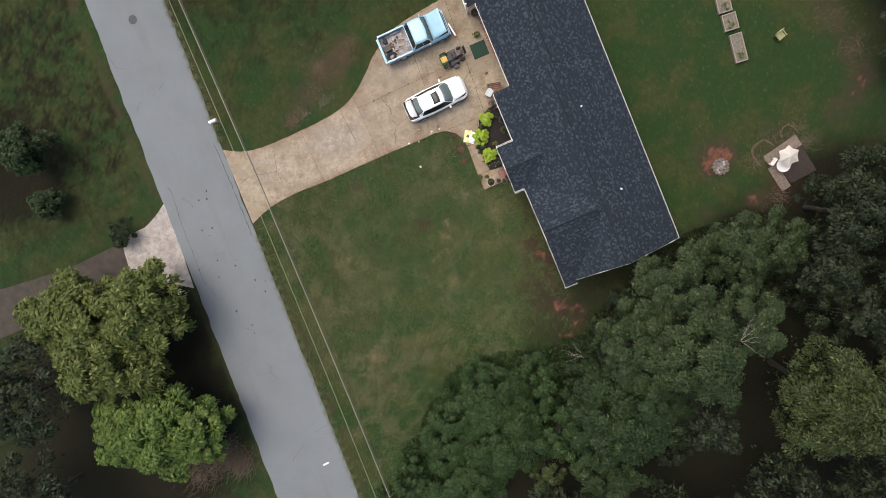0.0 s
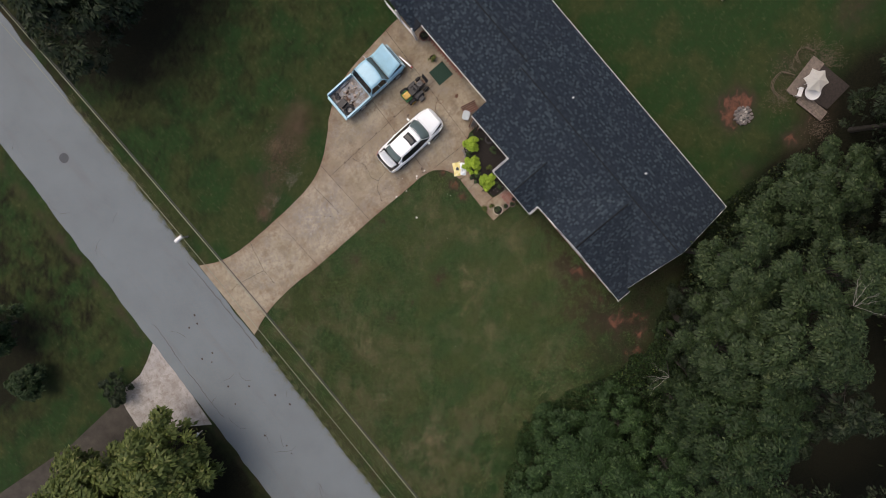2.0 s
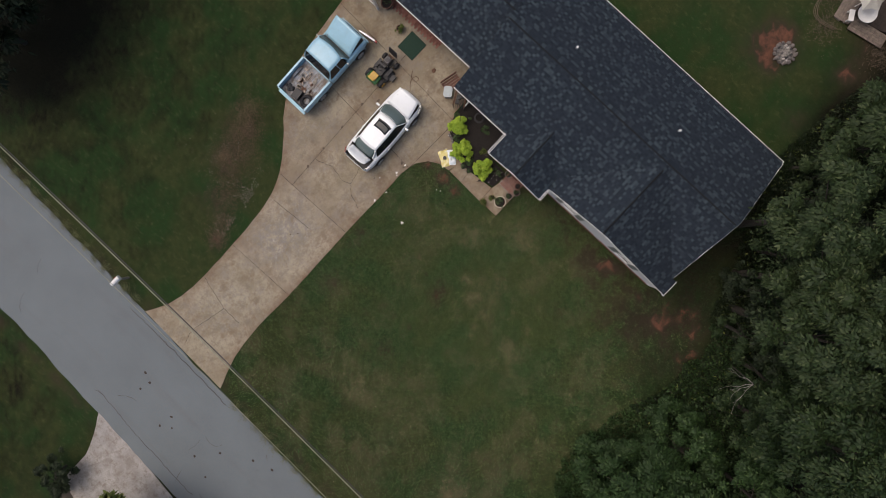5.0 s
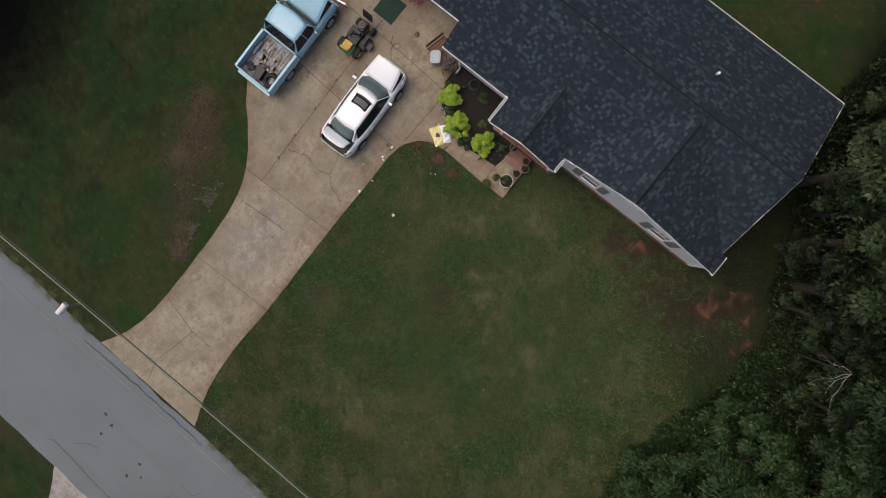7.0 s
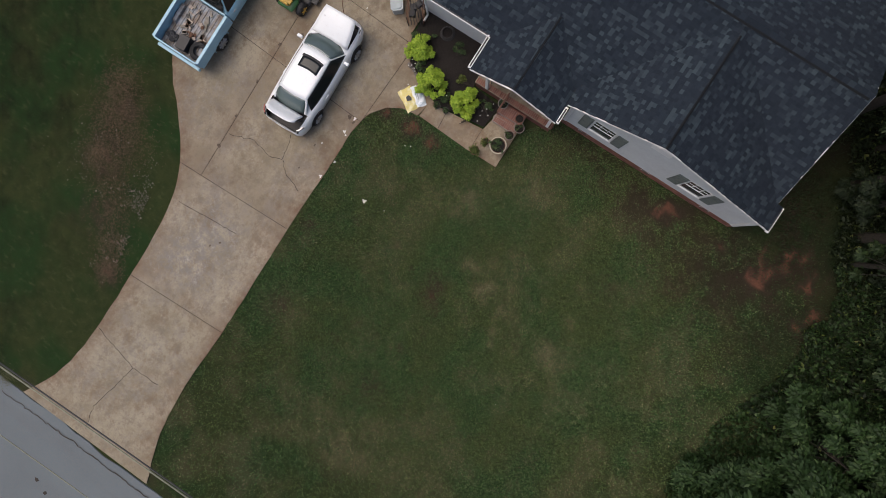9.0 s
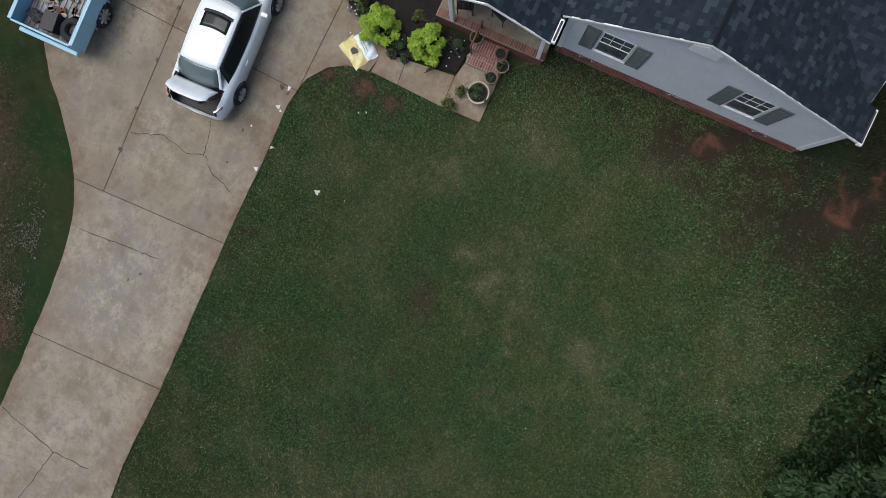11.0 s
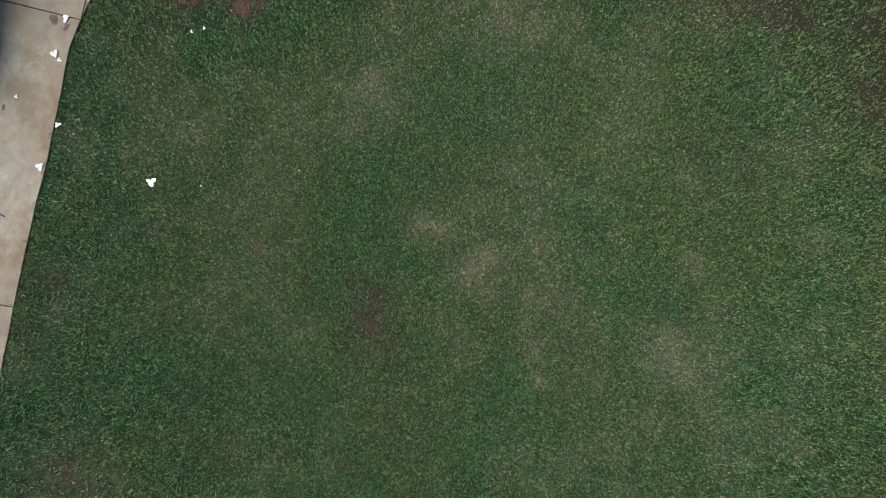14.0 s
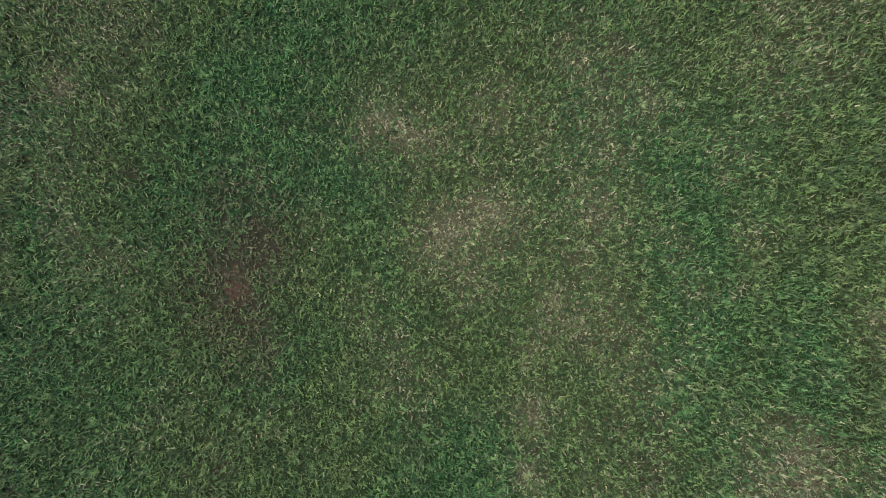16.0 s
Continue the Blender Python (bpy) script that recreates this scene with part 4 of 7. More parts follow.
# porch
porch = part("porch", boxed(0.02, 1.75, 0.22, 1.20, 3.1, 0.46), BRICK, house, "raised porch with a concrete floor")
part("porch_floor", boxed(0.06, 1.75, 0.475, 1.28, 3.16, 0.05, bevel=0.01), CONCRETE, porch)
for y in (0.33, 2.85):
    part("porch_post", boxed(-0.53, y, 1.5, 0.11, 0.11, 2.0, bevel=0.01), WHITE, porch, "white square porch post")
for y in (12.9, 14.3, 16.2):
    part("porch_post", boxed(1.05, y, 1.25, 0.11, 0.11, 2.5, bevel=0.01), WHITE, porch, "white square porch post")
for y0 in (12.9, 14.3):
    for z in (0.3, 0.95):
        part("porch_rail", boxed(1.05, y0 + 0.7, z, 0.05, 1.4, 0.06), WHITE, porch, "white porch rail")
part("porch_step", boxed(-0.99, 1.62, 0.06, 0.70, 0.98, 0.20), MORTAR, porch, "red brick steps")
part("porch_step", boxed(-0.82, 1.62, 0.22, 0.36, 0.98, 0.20), MORTAR, porch, "red brick steps")


# ---------------------------------------------------------------- trees and woods
def leaf_quads(pts, dirs, size, rs, droop=0.22):
    """Diamond leaves at pts; dirs holds the way each one faces, and, where given, the way it grows."""
    n = len(pts)
    face = dirs[:, 0] if dirs.ndim == 3 else dirs
    nr = face + rs.normal(0, 0.38 if dirs.ndim == 3 else 0.75, (n, 3))
    nr /= np.linalg.norm(nr, axis=1, keepdims=True) + 1e-9
    t = dirs[:, 1] if dirs.ndim == 3 else np.cross(nr, rs.normal(0, 1, (n, 3)))
    t = t - nr * (t * nr).sum(1, keepdims=True)
    t /= np.linalg.norm(t, axis=1, keepdims=True) + 1e-9
    b = np.cross(nr, t)
    s = size * rs.uniform(0.55, 1.35, (n, 1))
    w = s * rs.uniform(0.17, 0.30, (n, 1))
    tip = pts + t * s * 0.6 - np.array([0, 0, droop]) * s
    return np.stack([pts - t * s * 0.5, pts + b * w, tip, pts - b * w], 1).reshape(-1, 3)


def crown_points(rs, r, h0, h1, lobes, count):
    """Leaf places, facings and growing directions: sprays of leaves on lobes that stand apart over an uneven dome."""
    k1, k2 = rs.uniform(0, 6.283, 2)
    a, q = rs.uniform(0, 6.283, lobes), np.sqrt(rs.uniform(0, 1, lobes))
    reach = 1 + 0.17 * np.sin(3 * a + k1) + 0.12 * np.sin(5 * a + k2)
    low = rs.rand(lobes) < 0.22
    q = np.where(low, rs.uniform(0.75, 1.0, lobes), q)
    dome = np.sqrt(np.maximum(0, 1 - (0.94 * q) ** 2)) * rs.uniform(0.74, 1.06, lobes)
    z = h0 + (h1 - h0) * np.where(low, rs.uniform(0.0, 0.4, lobes), 0.15 + 0.85 * dome)
    rl = np.clip(r * 0.19, 0.08, 0.62) * rs.uniform(0.55, 1.25, lobes)
    c = np.stack([0.88 * r * q * reach * np.cos(a), 0.88 * r * q * reach * np.sin(a), z, rl], -1)
    k = rs.choice(lobes, count, p=rl ** 2 / (rl ** 2).sum())
    d = rs.normal(0, 1, (count, 3))
    d[:, 2] = np.abs(d[:, 2]) - 0.30
    d /= np.linalg.norm(d, axis=1, keepdims=True)
    p = c[k, :3] + d * c[k, 3:4] * (0.25 + 0.85 * np.sqrt(rs.rand(count, 1))) * np.array([1, 1, 0.62])
    deep = rs.rand(count) < 0.07
    p[deep] *= np.stack([rs.uniform(0.3, 0.9, deep.sum())] * 2 + [rs.uniform(0.5, 0.85, deep.sum())], -1)
    grow = d * np.array([1, 1, 0.35]) + rs.normal(0, 0.35, (count, 3))
    return p, np.stack([d * 0.5 + np.array([0, 0, 0.75]), grow], 1), c


def tree(name, x, y, r, h, material, label, seed, count=9000, leaf=0.26, lobes=34, category="tree", base=0.35, group="woodland trees"):
    rs = np.random.RandomState(seed)
    t = thing(name, x, y, 0, rs.uniform(0, 360), label, category, group)
    p, d, c = crown_points(rs, r, h * base, h, lobes, count)
    quads_object("crown", leaf_quads(p, d, leaf, rs), 4, material, t)
    bm = bmesh.new()
    r0 = 0.04 + 0.015 * h
    knee = (rs.uniform(-.2, .2), rs.uniform(-.2, .2), h * 0.42)
    rod(bm, (0, 0, -0.1), knee, r0, r0 * 0.7, n=9)
    top = (knee[0] + rs.uniform(-.4, .4), knee[1] + rs.uniform(-.4, .4), h * 0.8)
    rod(bm, knee, top, r0 * 0.7, r0 * 0.25, n=8)
    for i in range(min(9, lobes)):
        f = rs.uniform(0.25, 0.9)
        a = Vector(knee).lerp(Vector(top), f)
        rod(bm, a, tuple(c[i, :3]), r0 * 0.18, r0 * 0.05, n=6)
    part("trunk", bm, BARK, t)
    return t


def wood(rows, material, label, seed, dense=1500, leaf=0.21, low=0.42):
    for i, (x, y, r, h) in enumerate(rows):
        tree("broadleaf_tree", x, y, r, h, material, label, seed + i, count=int(dense * r * r), leaf=leaf, lobes=int(9 * r * r) + 6, base=low)


wood([(25.3, -12.9, 2.4, 10.2), (22.3, -15.9, 2.4, 10.8), (25.2, -16.8, 2.7, 12.0), (28.5, -16.2, 2.1, 10.8), (23.7, -14.7, 1.6, 9.8)], LEAF_EDGE, "tall grey-green broadleaf tree leaning over the house", 100, 3000, 0.16, 0.70)
wood([(19.9, -19.8, 3.0, 10.4), (21.6, -18.4, 1.8, 10.6), (18.1, -24.9, 2.2, 7.5), (22.6, -21.4, 1.9, 8.0)], LEAF_MIX, "dark green broadleaf tree at the wood's edge", 120, 2600, 0.16, 0.6)
wood([(30.5, -13.2, 2.4, 6.4), (29.2, -12.8, 1.2, 4.6), (33.0, -13.4, 2.2, 6.2)], LEAF_EDGE, "dense green broadleaf tree beside the back yard", 140, 2200, 0.18)
wood([(31.9, -22.9, 3.3, 11.0), (34.8, -24.6, 2.8, 10.5)], LEAF_WARM, "yellowish green broadleaf tree in the wood", 150, 2000, 0.18, 0.55)
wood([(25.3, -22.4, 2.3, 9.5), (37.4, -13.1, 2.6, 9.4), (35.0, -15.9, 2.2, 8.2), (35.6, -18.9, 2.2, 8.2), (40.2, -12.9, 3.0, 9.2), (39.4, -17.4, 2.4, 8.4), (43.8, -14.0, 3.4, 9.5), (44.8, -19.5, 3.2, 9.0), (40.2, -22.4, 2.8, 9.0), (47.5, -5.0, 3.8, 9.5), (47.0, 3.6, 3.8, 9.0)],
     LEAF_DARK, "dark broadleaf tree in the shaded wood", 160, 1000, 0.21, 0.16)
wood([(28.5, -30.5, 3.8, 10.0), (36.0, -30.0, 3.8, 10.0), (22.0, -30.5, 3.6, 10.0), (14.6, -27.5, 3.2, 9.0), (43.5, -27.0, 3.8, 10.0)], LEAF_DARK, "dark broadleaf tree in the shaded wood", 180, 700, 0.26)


def dead_tree(foot, fork, aim, size, limbs, seed):
    """A bleached bare tree: a leaning stem that forks into a fan of crooked limbs with twigs."""
    rs = np.random.RandomState(seed)
    t = thing("dead_tree", foot[0], foot[1], 0, 0, "bare bleached dead tree among the green crowns", "tree", "dead trees")
    top = Vector((fork[0] - foot[0], fork[1] - foot[1], fork[2]))
    part("trunk", rodded((0, 0, -0.1), top, 0.035, 0.02, n=8), BARK, t)
    for i in range(limbs):
        bm = bmesh.new()
        a = aim + (i - (limbs - 1) / 2) * 0.42 + rs.uniform(-.12, .12)
        e = Vector((math.cos(a), math.sin(a), 0))
        q, r = top - Vector((0, 0, .05)), 0.012
        for s in range(5):
            q2 = q + e * size * rs.uniform(.14, .24) + Vector((rs.uniform(-.16, .16), rs.uniform(-.16, .16), rs.uniform(-.02, .16))) * size * .6
            rod(bm, q, q2, r, r * .8, n=5)
            if s > 0:
                tw = q2 + e * size * .16 + Vector((rs.uniform(-.3, .3), rs.uniform(-.3, .3), .05)) * size * .5
                rod(bm, q2, tw, r * .55, .004, n=4)
            q, r = q2, r * .8
        part("limb", bm, DEADWOOD, t, "bare bleached limb")
    return t


dead_tree((20.2, -18.0), (19.2, -15.2, 8.6), 2.6, 1.0, 4, 71)
dead_tree((28.0, -17.9), (27.3, -16.3, 11.2), 0.2, 1.2, 6, 72)
VINE = "bright green vine-covered tree beside the lawn"
for i, (x, y, r, h) in enumerate([(12.4, -17.9, 2.5, 4.6), (8.3, -20.4, 2.3, 3.6), (12.5, -20.8, 2.9, 5.6), (8.9, -23.2, 2.5, 4.6), (4.4, -22.4, 1.5, 3.0), (15.6, -18.4, 1.9, 3.4), (10.2, -18.6, 1.9, 3.6), (16.0, -21.4, 2.2, 6.0), (6.2, -25.4, 2.4, 4.2), (14.4, -23.4, 1.4, 6.4)]):
    tree("vine_covered_tree", x, y, r, h, LEAF_VINE if i < 9 else LEAF_WARM, VINE if i < 9 else "small yellowish green tree among the vines", 200 + i, count=int(3300 * r * r), leaf=0.15, lobes=int(11 * r * r) + 8, base=0.10, group="vine-covered trees")
OLIVE = "olive-green broadleaf tree across the road"
for i, (x, y, r, h) in enumerate([(-8.4, -3.4, 3.2, 7.0), (-11.9, -5.2, 3.7, 7.5), (-13.8, -1.9, 3.2, 6.5)]):
    tree("roadside_tree", x, y, r, h, LEAF_OLIVE, OLIVE, 300 + i, count=13000, leaf=0.30, lobes=95, group="roadside trees")
for i, (x, y, r, h) in enumerate([(-10.5, -11.9, 3.3, 7.0), (-13.8, -11.2, 2.4, 6.0), (-8.6, -13.0, 2.3, 6.0)]):
    tree("roadside_tree", x, y, r, h, LEAF_MID, "fresh green broadleaf tree across the road", 320 + i, count=13000, leaf=0.30, lobes=90, group="roadside trees")
for i, (x, y, r, h) in enumerate([(-12.9, 10.8, 1.8, 4.5), (-14.0, 6.8, 1.1, 2.4), (-18.5, -6.0, 4.0, 8.0), (-21.0, 16.0, 3.5, 7.0), (-17.5, 24.0, 3.5, 7.0), (-22.0, -14.0, 4.0, 8.0)]):
    tree("roadside_tree", x, y, r, h, LEAF_MIX if i < 2 else LEAF_DARK, "dark green tree on the far verge", 340 + i, count=6500, leaf=0.3, lobes=60, group="roadside trees")
for i, (x, y, r, h) in enumerate([(5.6, 20.6, 3.2, 7.5), (8.6, 21.2, 3.6, 9.0), (4.8, 25.0, 3.6, 9.0), (12.3, 23.0, 4.0, 9.0), (17.0, 24.5, 4.0, 9.0)]):
    tree("broadleaf_tree", x, y, r, h, LEAF_DARK, "dark green tree beyond the side lawn", 360 + i, count=6500, leaf=0.3, lobes=60)
tree("round_bush", -9.7, 2.95, 1.25, 1.7, LEAF_DARK, "round dark green bush beside the apron", 380, count=3500, leaf=0.14, lobes=18, category="bush", base=0.1, group="bushes")

for i, (x, y, r, h) in enumerate([(33.4, -17.2, 1.6, 2.2), (37.6, -21.0, 1.6, 2.2), (41.6, -19.6, 1.6, 2.2), (23.2, -26.4, 1.5, 2.0), (33.6, -28.6, 2.0, 2.4), (38.2, -26.4, 2.0, 2.4), (23.4, -14.6, 0.9, 1.3), (-15.6, -7.2, 1.4, 1.8), (-12.8, -8.8, 1.0, 1.4)]):
    tree("undergrowth_bush", x, y, r, h, LEAF_DARK, "dark green undergrowth bush on the shaded wood floor", 500 + i, count=1800, leaf=0.22, lobes=16, category="bush", base=0.05, group="undergrowth")


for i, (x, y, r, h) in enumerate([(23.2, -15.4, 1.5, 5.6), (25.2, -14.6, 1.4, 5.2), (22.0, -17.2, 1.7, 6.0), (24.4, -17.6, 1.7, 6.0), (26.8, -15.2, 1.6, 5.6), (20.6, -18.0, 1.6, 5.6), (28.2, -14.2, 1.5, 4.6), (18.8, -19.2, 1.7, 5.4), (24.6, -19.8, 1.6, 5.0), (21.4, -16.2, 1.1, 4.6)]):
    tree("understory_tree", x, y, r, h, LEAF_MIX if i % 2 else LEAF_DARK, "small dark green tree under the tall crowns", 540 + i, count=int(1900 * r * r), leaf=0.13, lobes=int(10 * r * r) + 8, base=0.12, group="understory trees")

# ---------------------------------------------------------------- thicket along the lawn
EDGE = [(30.0, -11.9), (27.0, -12.9), (24.6, -13.7), (22.4, -14.7), (21.1, -15.3), (19.5, -16.7), (17.4, -16.6), (16.0, -16.2), (14.3, -15.5), (11.4, -15.4), (9.5, -16.0), (7.4, -18.0), (4.6, -20.2), (2.2, -22.6)]


def depth_in(x, y):
    """How far a place lies inside the thicket's edge; negative out on the lawn."""
    d = np.full(len(x), 1e9)
    for (x0, y0), (x1, y1) in zip(EDGE, EDGE[1:]):
        l = math.hypot(x1 - x0, y1 - y0)
        t = np.clip(((x - x0) * (x1 - x0) + (y - y0) * (y1 - y0)) / l ** 2, 0, 1)
        d = np.minimum(d, np.hypot(x - x0 - t * (x1 - x0), y - y0 - t * (y1 - y0)))
    ex, ey = np.array([p[0] for p in EDGE][::-1]), np.array([p[1] for p in EDGE][::-1])
    return np.where(y < np.interp(x, ex, ey), d, -d)


def thicket(name, x0, x1, y0, y1, n, leaf, material, label, seed, rise, upright):
    rs = np.random.RandomState(seed)
    x, y = rs.uniform(x0, x1, n), rs.uniform(y0, y1, n)
    d = depth_in(x, y) + 1.3 * (fbm(x, y, 0.7) - 0.5)
    ok = (d > 0) & (d < 7)
    x, y, d = x[ok], y[ok], d[ok]
    h = (0.25 + np.minimum(d, 3.5) * rise) * (0.25 + 1.5 * fbm(x + 5, y + 9, 0.9)) * (0.55 + 0.9 * fbm(x + 2, y + 30, 3.0))
    p = np.stack([x, y, h * rs.uniform(0.55, 1.05, len(x))], -1)
    nrm = np.stack([rs.normal(0, upright, len(x)), rs.normal(0, upright, len(x)), np.ones(len(x))], -1)
    return tagged(quads_object(name, leaf_quads(p, nrm, leaf, rs, 0.1), 4, material), label, "thicket", kind="stuff")


thicket("vine_thicket", 1.0, 21.0, -26.0, -14.6, 80000, 0.17, LEAF_VINE, "dense bright green thicket at the lawn's edge", 61, 0.42, 1.5)
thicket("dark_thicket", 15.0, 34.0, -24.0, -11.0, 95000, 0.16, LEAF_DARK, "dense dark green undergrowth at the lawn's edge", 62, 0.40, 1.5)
thicket("brown_undergrowth", 15.0, 34.0, -24.0, -11.0, 6000, 0.15, LEAF_OLIVE, "sparse browning undergrowth among the green", 63, 0.44, 0.6)

# ---------------------------------------------------------------- grass blades of the front lawn
LAWN = DRIVE_S[2:] + [(16.95, -2.7), (17.02, -4.06), (18.6, -4.02), (19.75, -4.9), (19.98, -12.0), (20.3, -13.0), (19.4, -16.4), (8.5, -18.5), (3.0, -24.0), (-0.35, -24.0), (-0.2, -8.0), (-0.1, -0.4)]


def in_poly(x, y, poly):
    c = np.zeros(len(x), bool)
    for (x0, y0), (x1, y1) in zip(poly, poly[1:] + poly[:1]):
        if y0 == y1:
            continue
        c ^= ((y0 > y) != (y1 > y)) & (x < (x1 - x0) * (y - y0) / (y1 - y0) + x0)
    return c


def build_grass():
    rs = np.random.RandomState(11)
    n = 3200000
    x, y = rs.uniform(-0.4, 20.2, n), rs.uniform(-24.0, 1.2, n)
    far = np.hypot(x - 13.0, y + 6.3)
    grow = 1 + (np.maximum(0, far - 3.2) / 3.0) ** 2
    ok = rs.rand(n) < 0.70 / grow
    x, y, far, grow = x[ok], y[ok], far[ok], grow[ok]
    ok = in_poly(x, y, LAWN)
    x, y, grow = x[ok], y[ok], grow[ok]
    w, h = 0.0080 * grow ** 0.5, 0.050 * grow ** 0.2
    cv = cover(x, y)
    keep = rs.rand(len(x)) > cv[:, 1] * 0.65 + cv[:, 3] * 0.85
    x, y, h, w, cv = x[keep], y[keep], h[keep], np.minimum(w[keep], 0.012), cv[keep]
    n = len(x)
    straw = rs.rand(n) < cv[:, 0] * 1.05 + 0.03
    cv[:, 0] = np.where(straw, rs.uniform(0.55, 1.0, n), rs.uniform(0.0, 0.15, n))
    cv[:, 1] = np.where(rs.rand(n) < cv[:, 1] * 0.8, 0.8, 0.0)
    cv[:, 2] = np.clip(cv[:, 2] + rs.normal(0, 0.22, n), 0, 1)
    tuft = fbm(x + 21, y + 4, 7.0, 2)
    h = h * rs.uniform(0.45, 1.15, n) * (0.55 + 0.9 * tuft) * (1 - 0.35 * cv[:, 0]) * (1 - 0.5 * np.minimum(1, cv[:, 3]))
    a, lean = rs.uniform(0, 6.283, n), rs.uniform(0.4, 1.3, n)
    dx, dy = np.cos(a), np.sin(a)
    z = (fbm(x, y, 0.8) - 0.5) * 0.04 - 0.03
    base = np.stack([x, y, z], -1)
    w = w * np.where(rs.rand(n) < 0.12, 1.9, 1.0)
    side = np.stack([-dy * w, dx * w, 0 * w], -1) * rs.uniform(0.6, 1.3, (n, 1))
    tip = base + np.stack([dx * h * lean, dy * h * lean, h], -1)
    v = np.stack([base - side, base + side, tip], 1).reshape(-1, 3)
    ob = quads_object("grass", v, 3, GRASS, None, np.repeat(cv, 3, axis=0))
    return tagged(ob, "short patchy green and straw-coloured lawn grass", "grass", kind="stuff")


build_grass()


# ---------------------------------------------------------------- vehicles
def ring_loft(stations, ring, skip=None):
    """A closed body through rings; ring(s) gives the half profile from the middle below to the middle above. skip(i, j): leave a face open."""
    bm = bmesh.new()
    rows = []
    for s in stations:
        half = ring(s)
        full = half + [(-y, z) for y, z in half[-2:0:-1]]
        rows.append([bm.verts.new((s[0], y, z)) for y, z in full])
    n = len(rows[0])
    for i in range(len(rows) - 1):
        for j in range(n):
            if skip and skip(i, j if j < n // 2 else n - 1 - j):
                continue
            bm.faces.new((rows[i][j], rows[i + 1][j], rows[i + 1][(j + 1) % n], rows[i][(j + 1) % n]))
    bm.faces.new(rows[0])
    bm.faces.new(rows[-1][::-1])
    bmesh.ops.recalc_face_normals(bm, faces=bm.faces[:])
    return bm


def wheel(parent, x, y, r, w, spokes=9, rim_mat=None):
    s = 1 if y > 0 else -1
    bm = bmesh.new()
    rod(bm, (x, y - w / 2, r), (x, y + w / 2, r), r, n=28)
    es = [e for e in bm.edges if len(e.link_faces) == 2 and any(len(f.verts) > 4 for f in e.link_faces)]
    bmesh.ops.bevel(bm, geom=es, offset=r * 0.1, segments=2, affect="EDGES")
    wh = part("wheel", bm, RUBBER, parent, "black tyre on a metal wheel")
    yo = y + s * (w / 2 + 0.004)
    hub = bmesh.new()
    rod(hub, (x, yo - s * 0.02, r), (x, yo + s * 0.006, r), r * 0.62, n=24)
    part("rim", hub, CABLE, wh)
    sp = bmesh.new()
    for i in range(spokes):
        a = i * 6.283 / spokes
        e = Vector((math.cos(a), 0, math.sin(a)))
        rod(sp, Vector((x, yo + s * 0.014, r)), Vector((x, yo + s * 0.014, r)) + e * r * 0.6, r * 0.14, r * 0.09, n=6)
    rod(sp, (x, yo, r), (x, yo + s * 0.03, r), r * 0.2, n=12)
    part("spoke", sp, rim_mat or STEEL, wh, "silver wheel spokes")


def engine_clutter(parent, x0, x1, hw, z, seed, name="engine"):
    rs = random.Random(seed)
    e = part(name, boxed((x0 + x1) / 2, 0, z, (x1 - x0) * 0.5, hw * 0.8, 0.16, bevel=0.03), BLACKP, parent, "dark engine with hoses")
    for i in range(14):
        sx, sy = rs.uniform(.08, .22), rs.uniform(.08, .24)
        part("engine_part", boxed(rs.uniform(x0 + .12, x1 - .12), rs.uniform(-hw + .14, hw - .14), z + rs.uniform(-.02, .06), sx, sy, rs.uniform(.1, .22), bevel=0.02),
             rs.choice([BLACKP, STEEL, RUBBER, BLACKP]), e)
    for i in range(6):
        bm = bmesh.new()
        p = Vector((rs.uniform(x0 + .1, x1 - .1), rs.uniform(-hw + .1, hw - .1), z + .12))
        for s in range(5):
            q = p + Vector((rs.uniform(-.12, .12), rs.uniform(-.14, .14), rs.uniform(-.02, .03)))
            rod(bm, p, q, 0.018, n=6)
            p = q
        part("hose", bm, RUBBER, e)


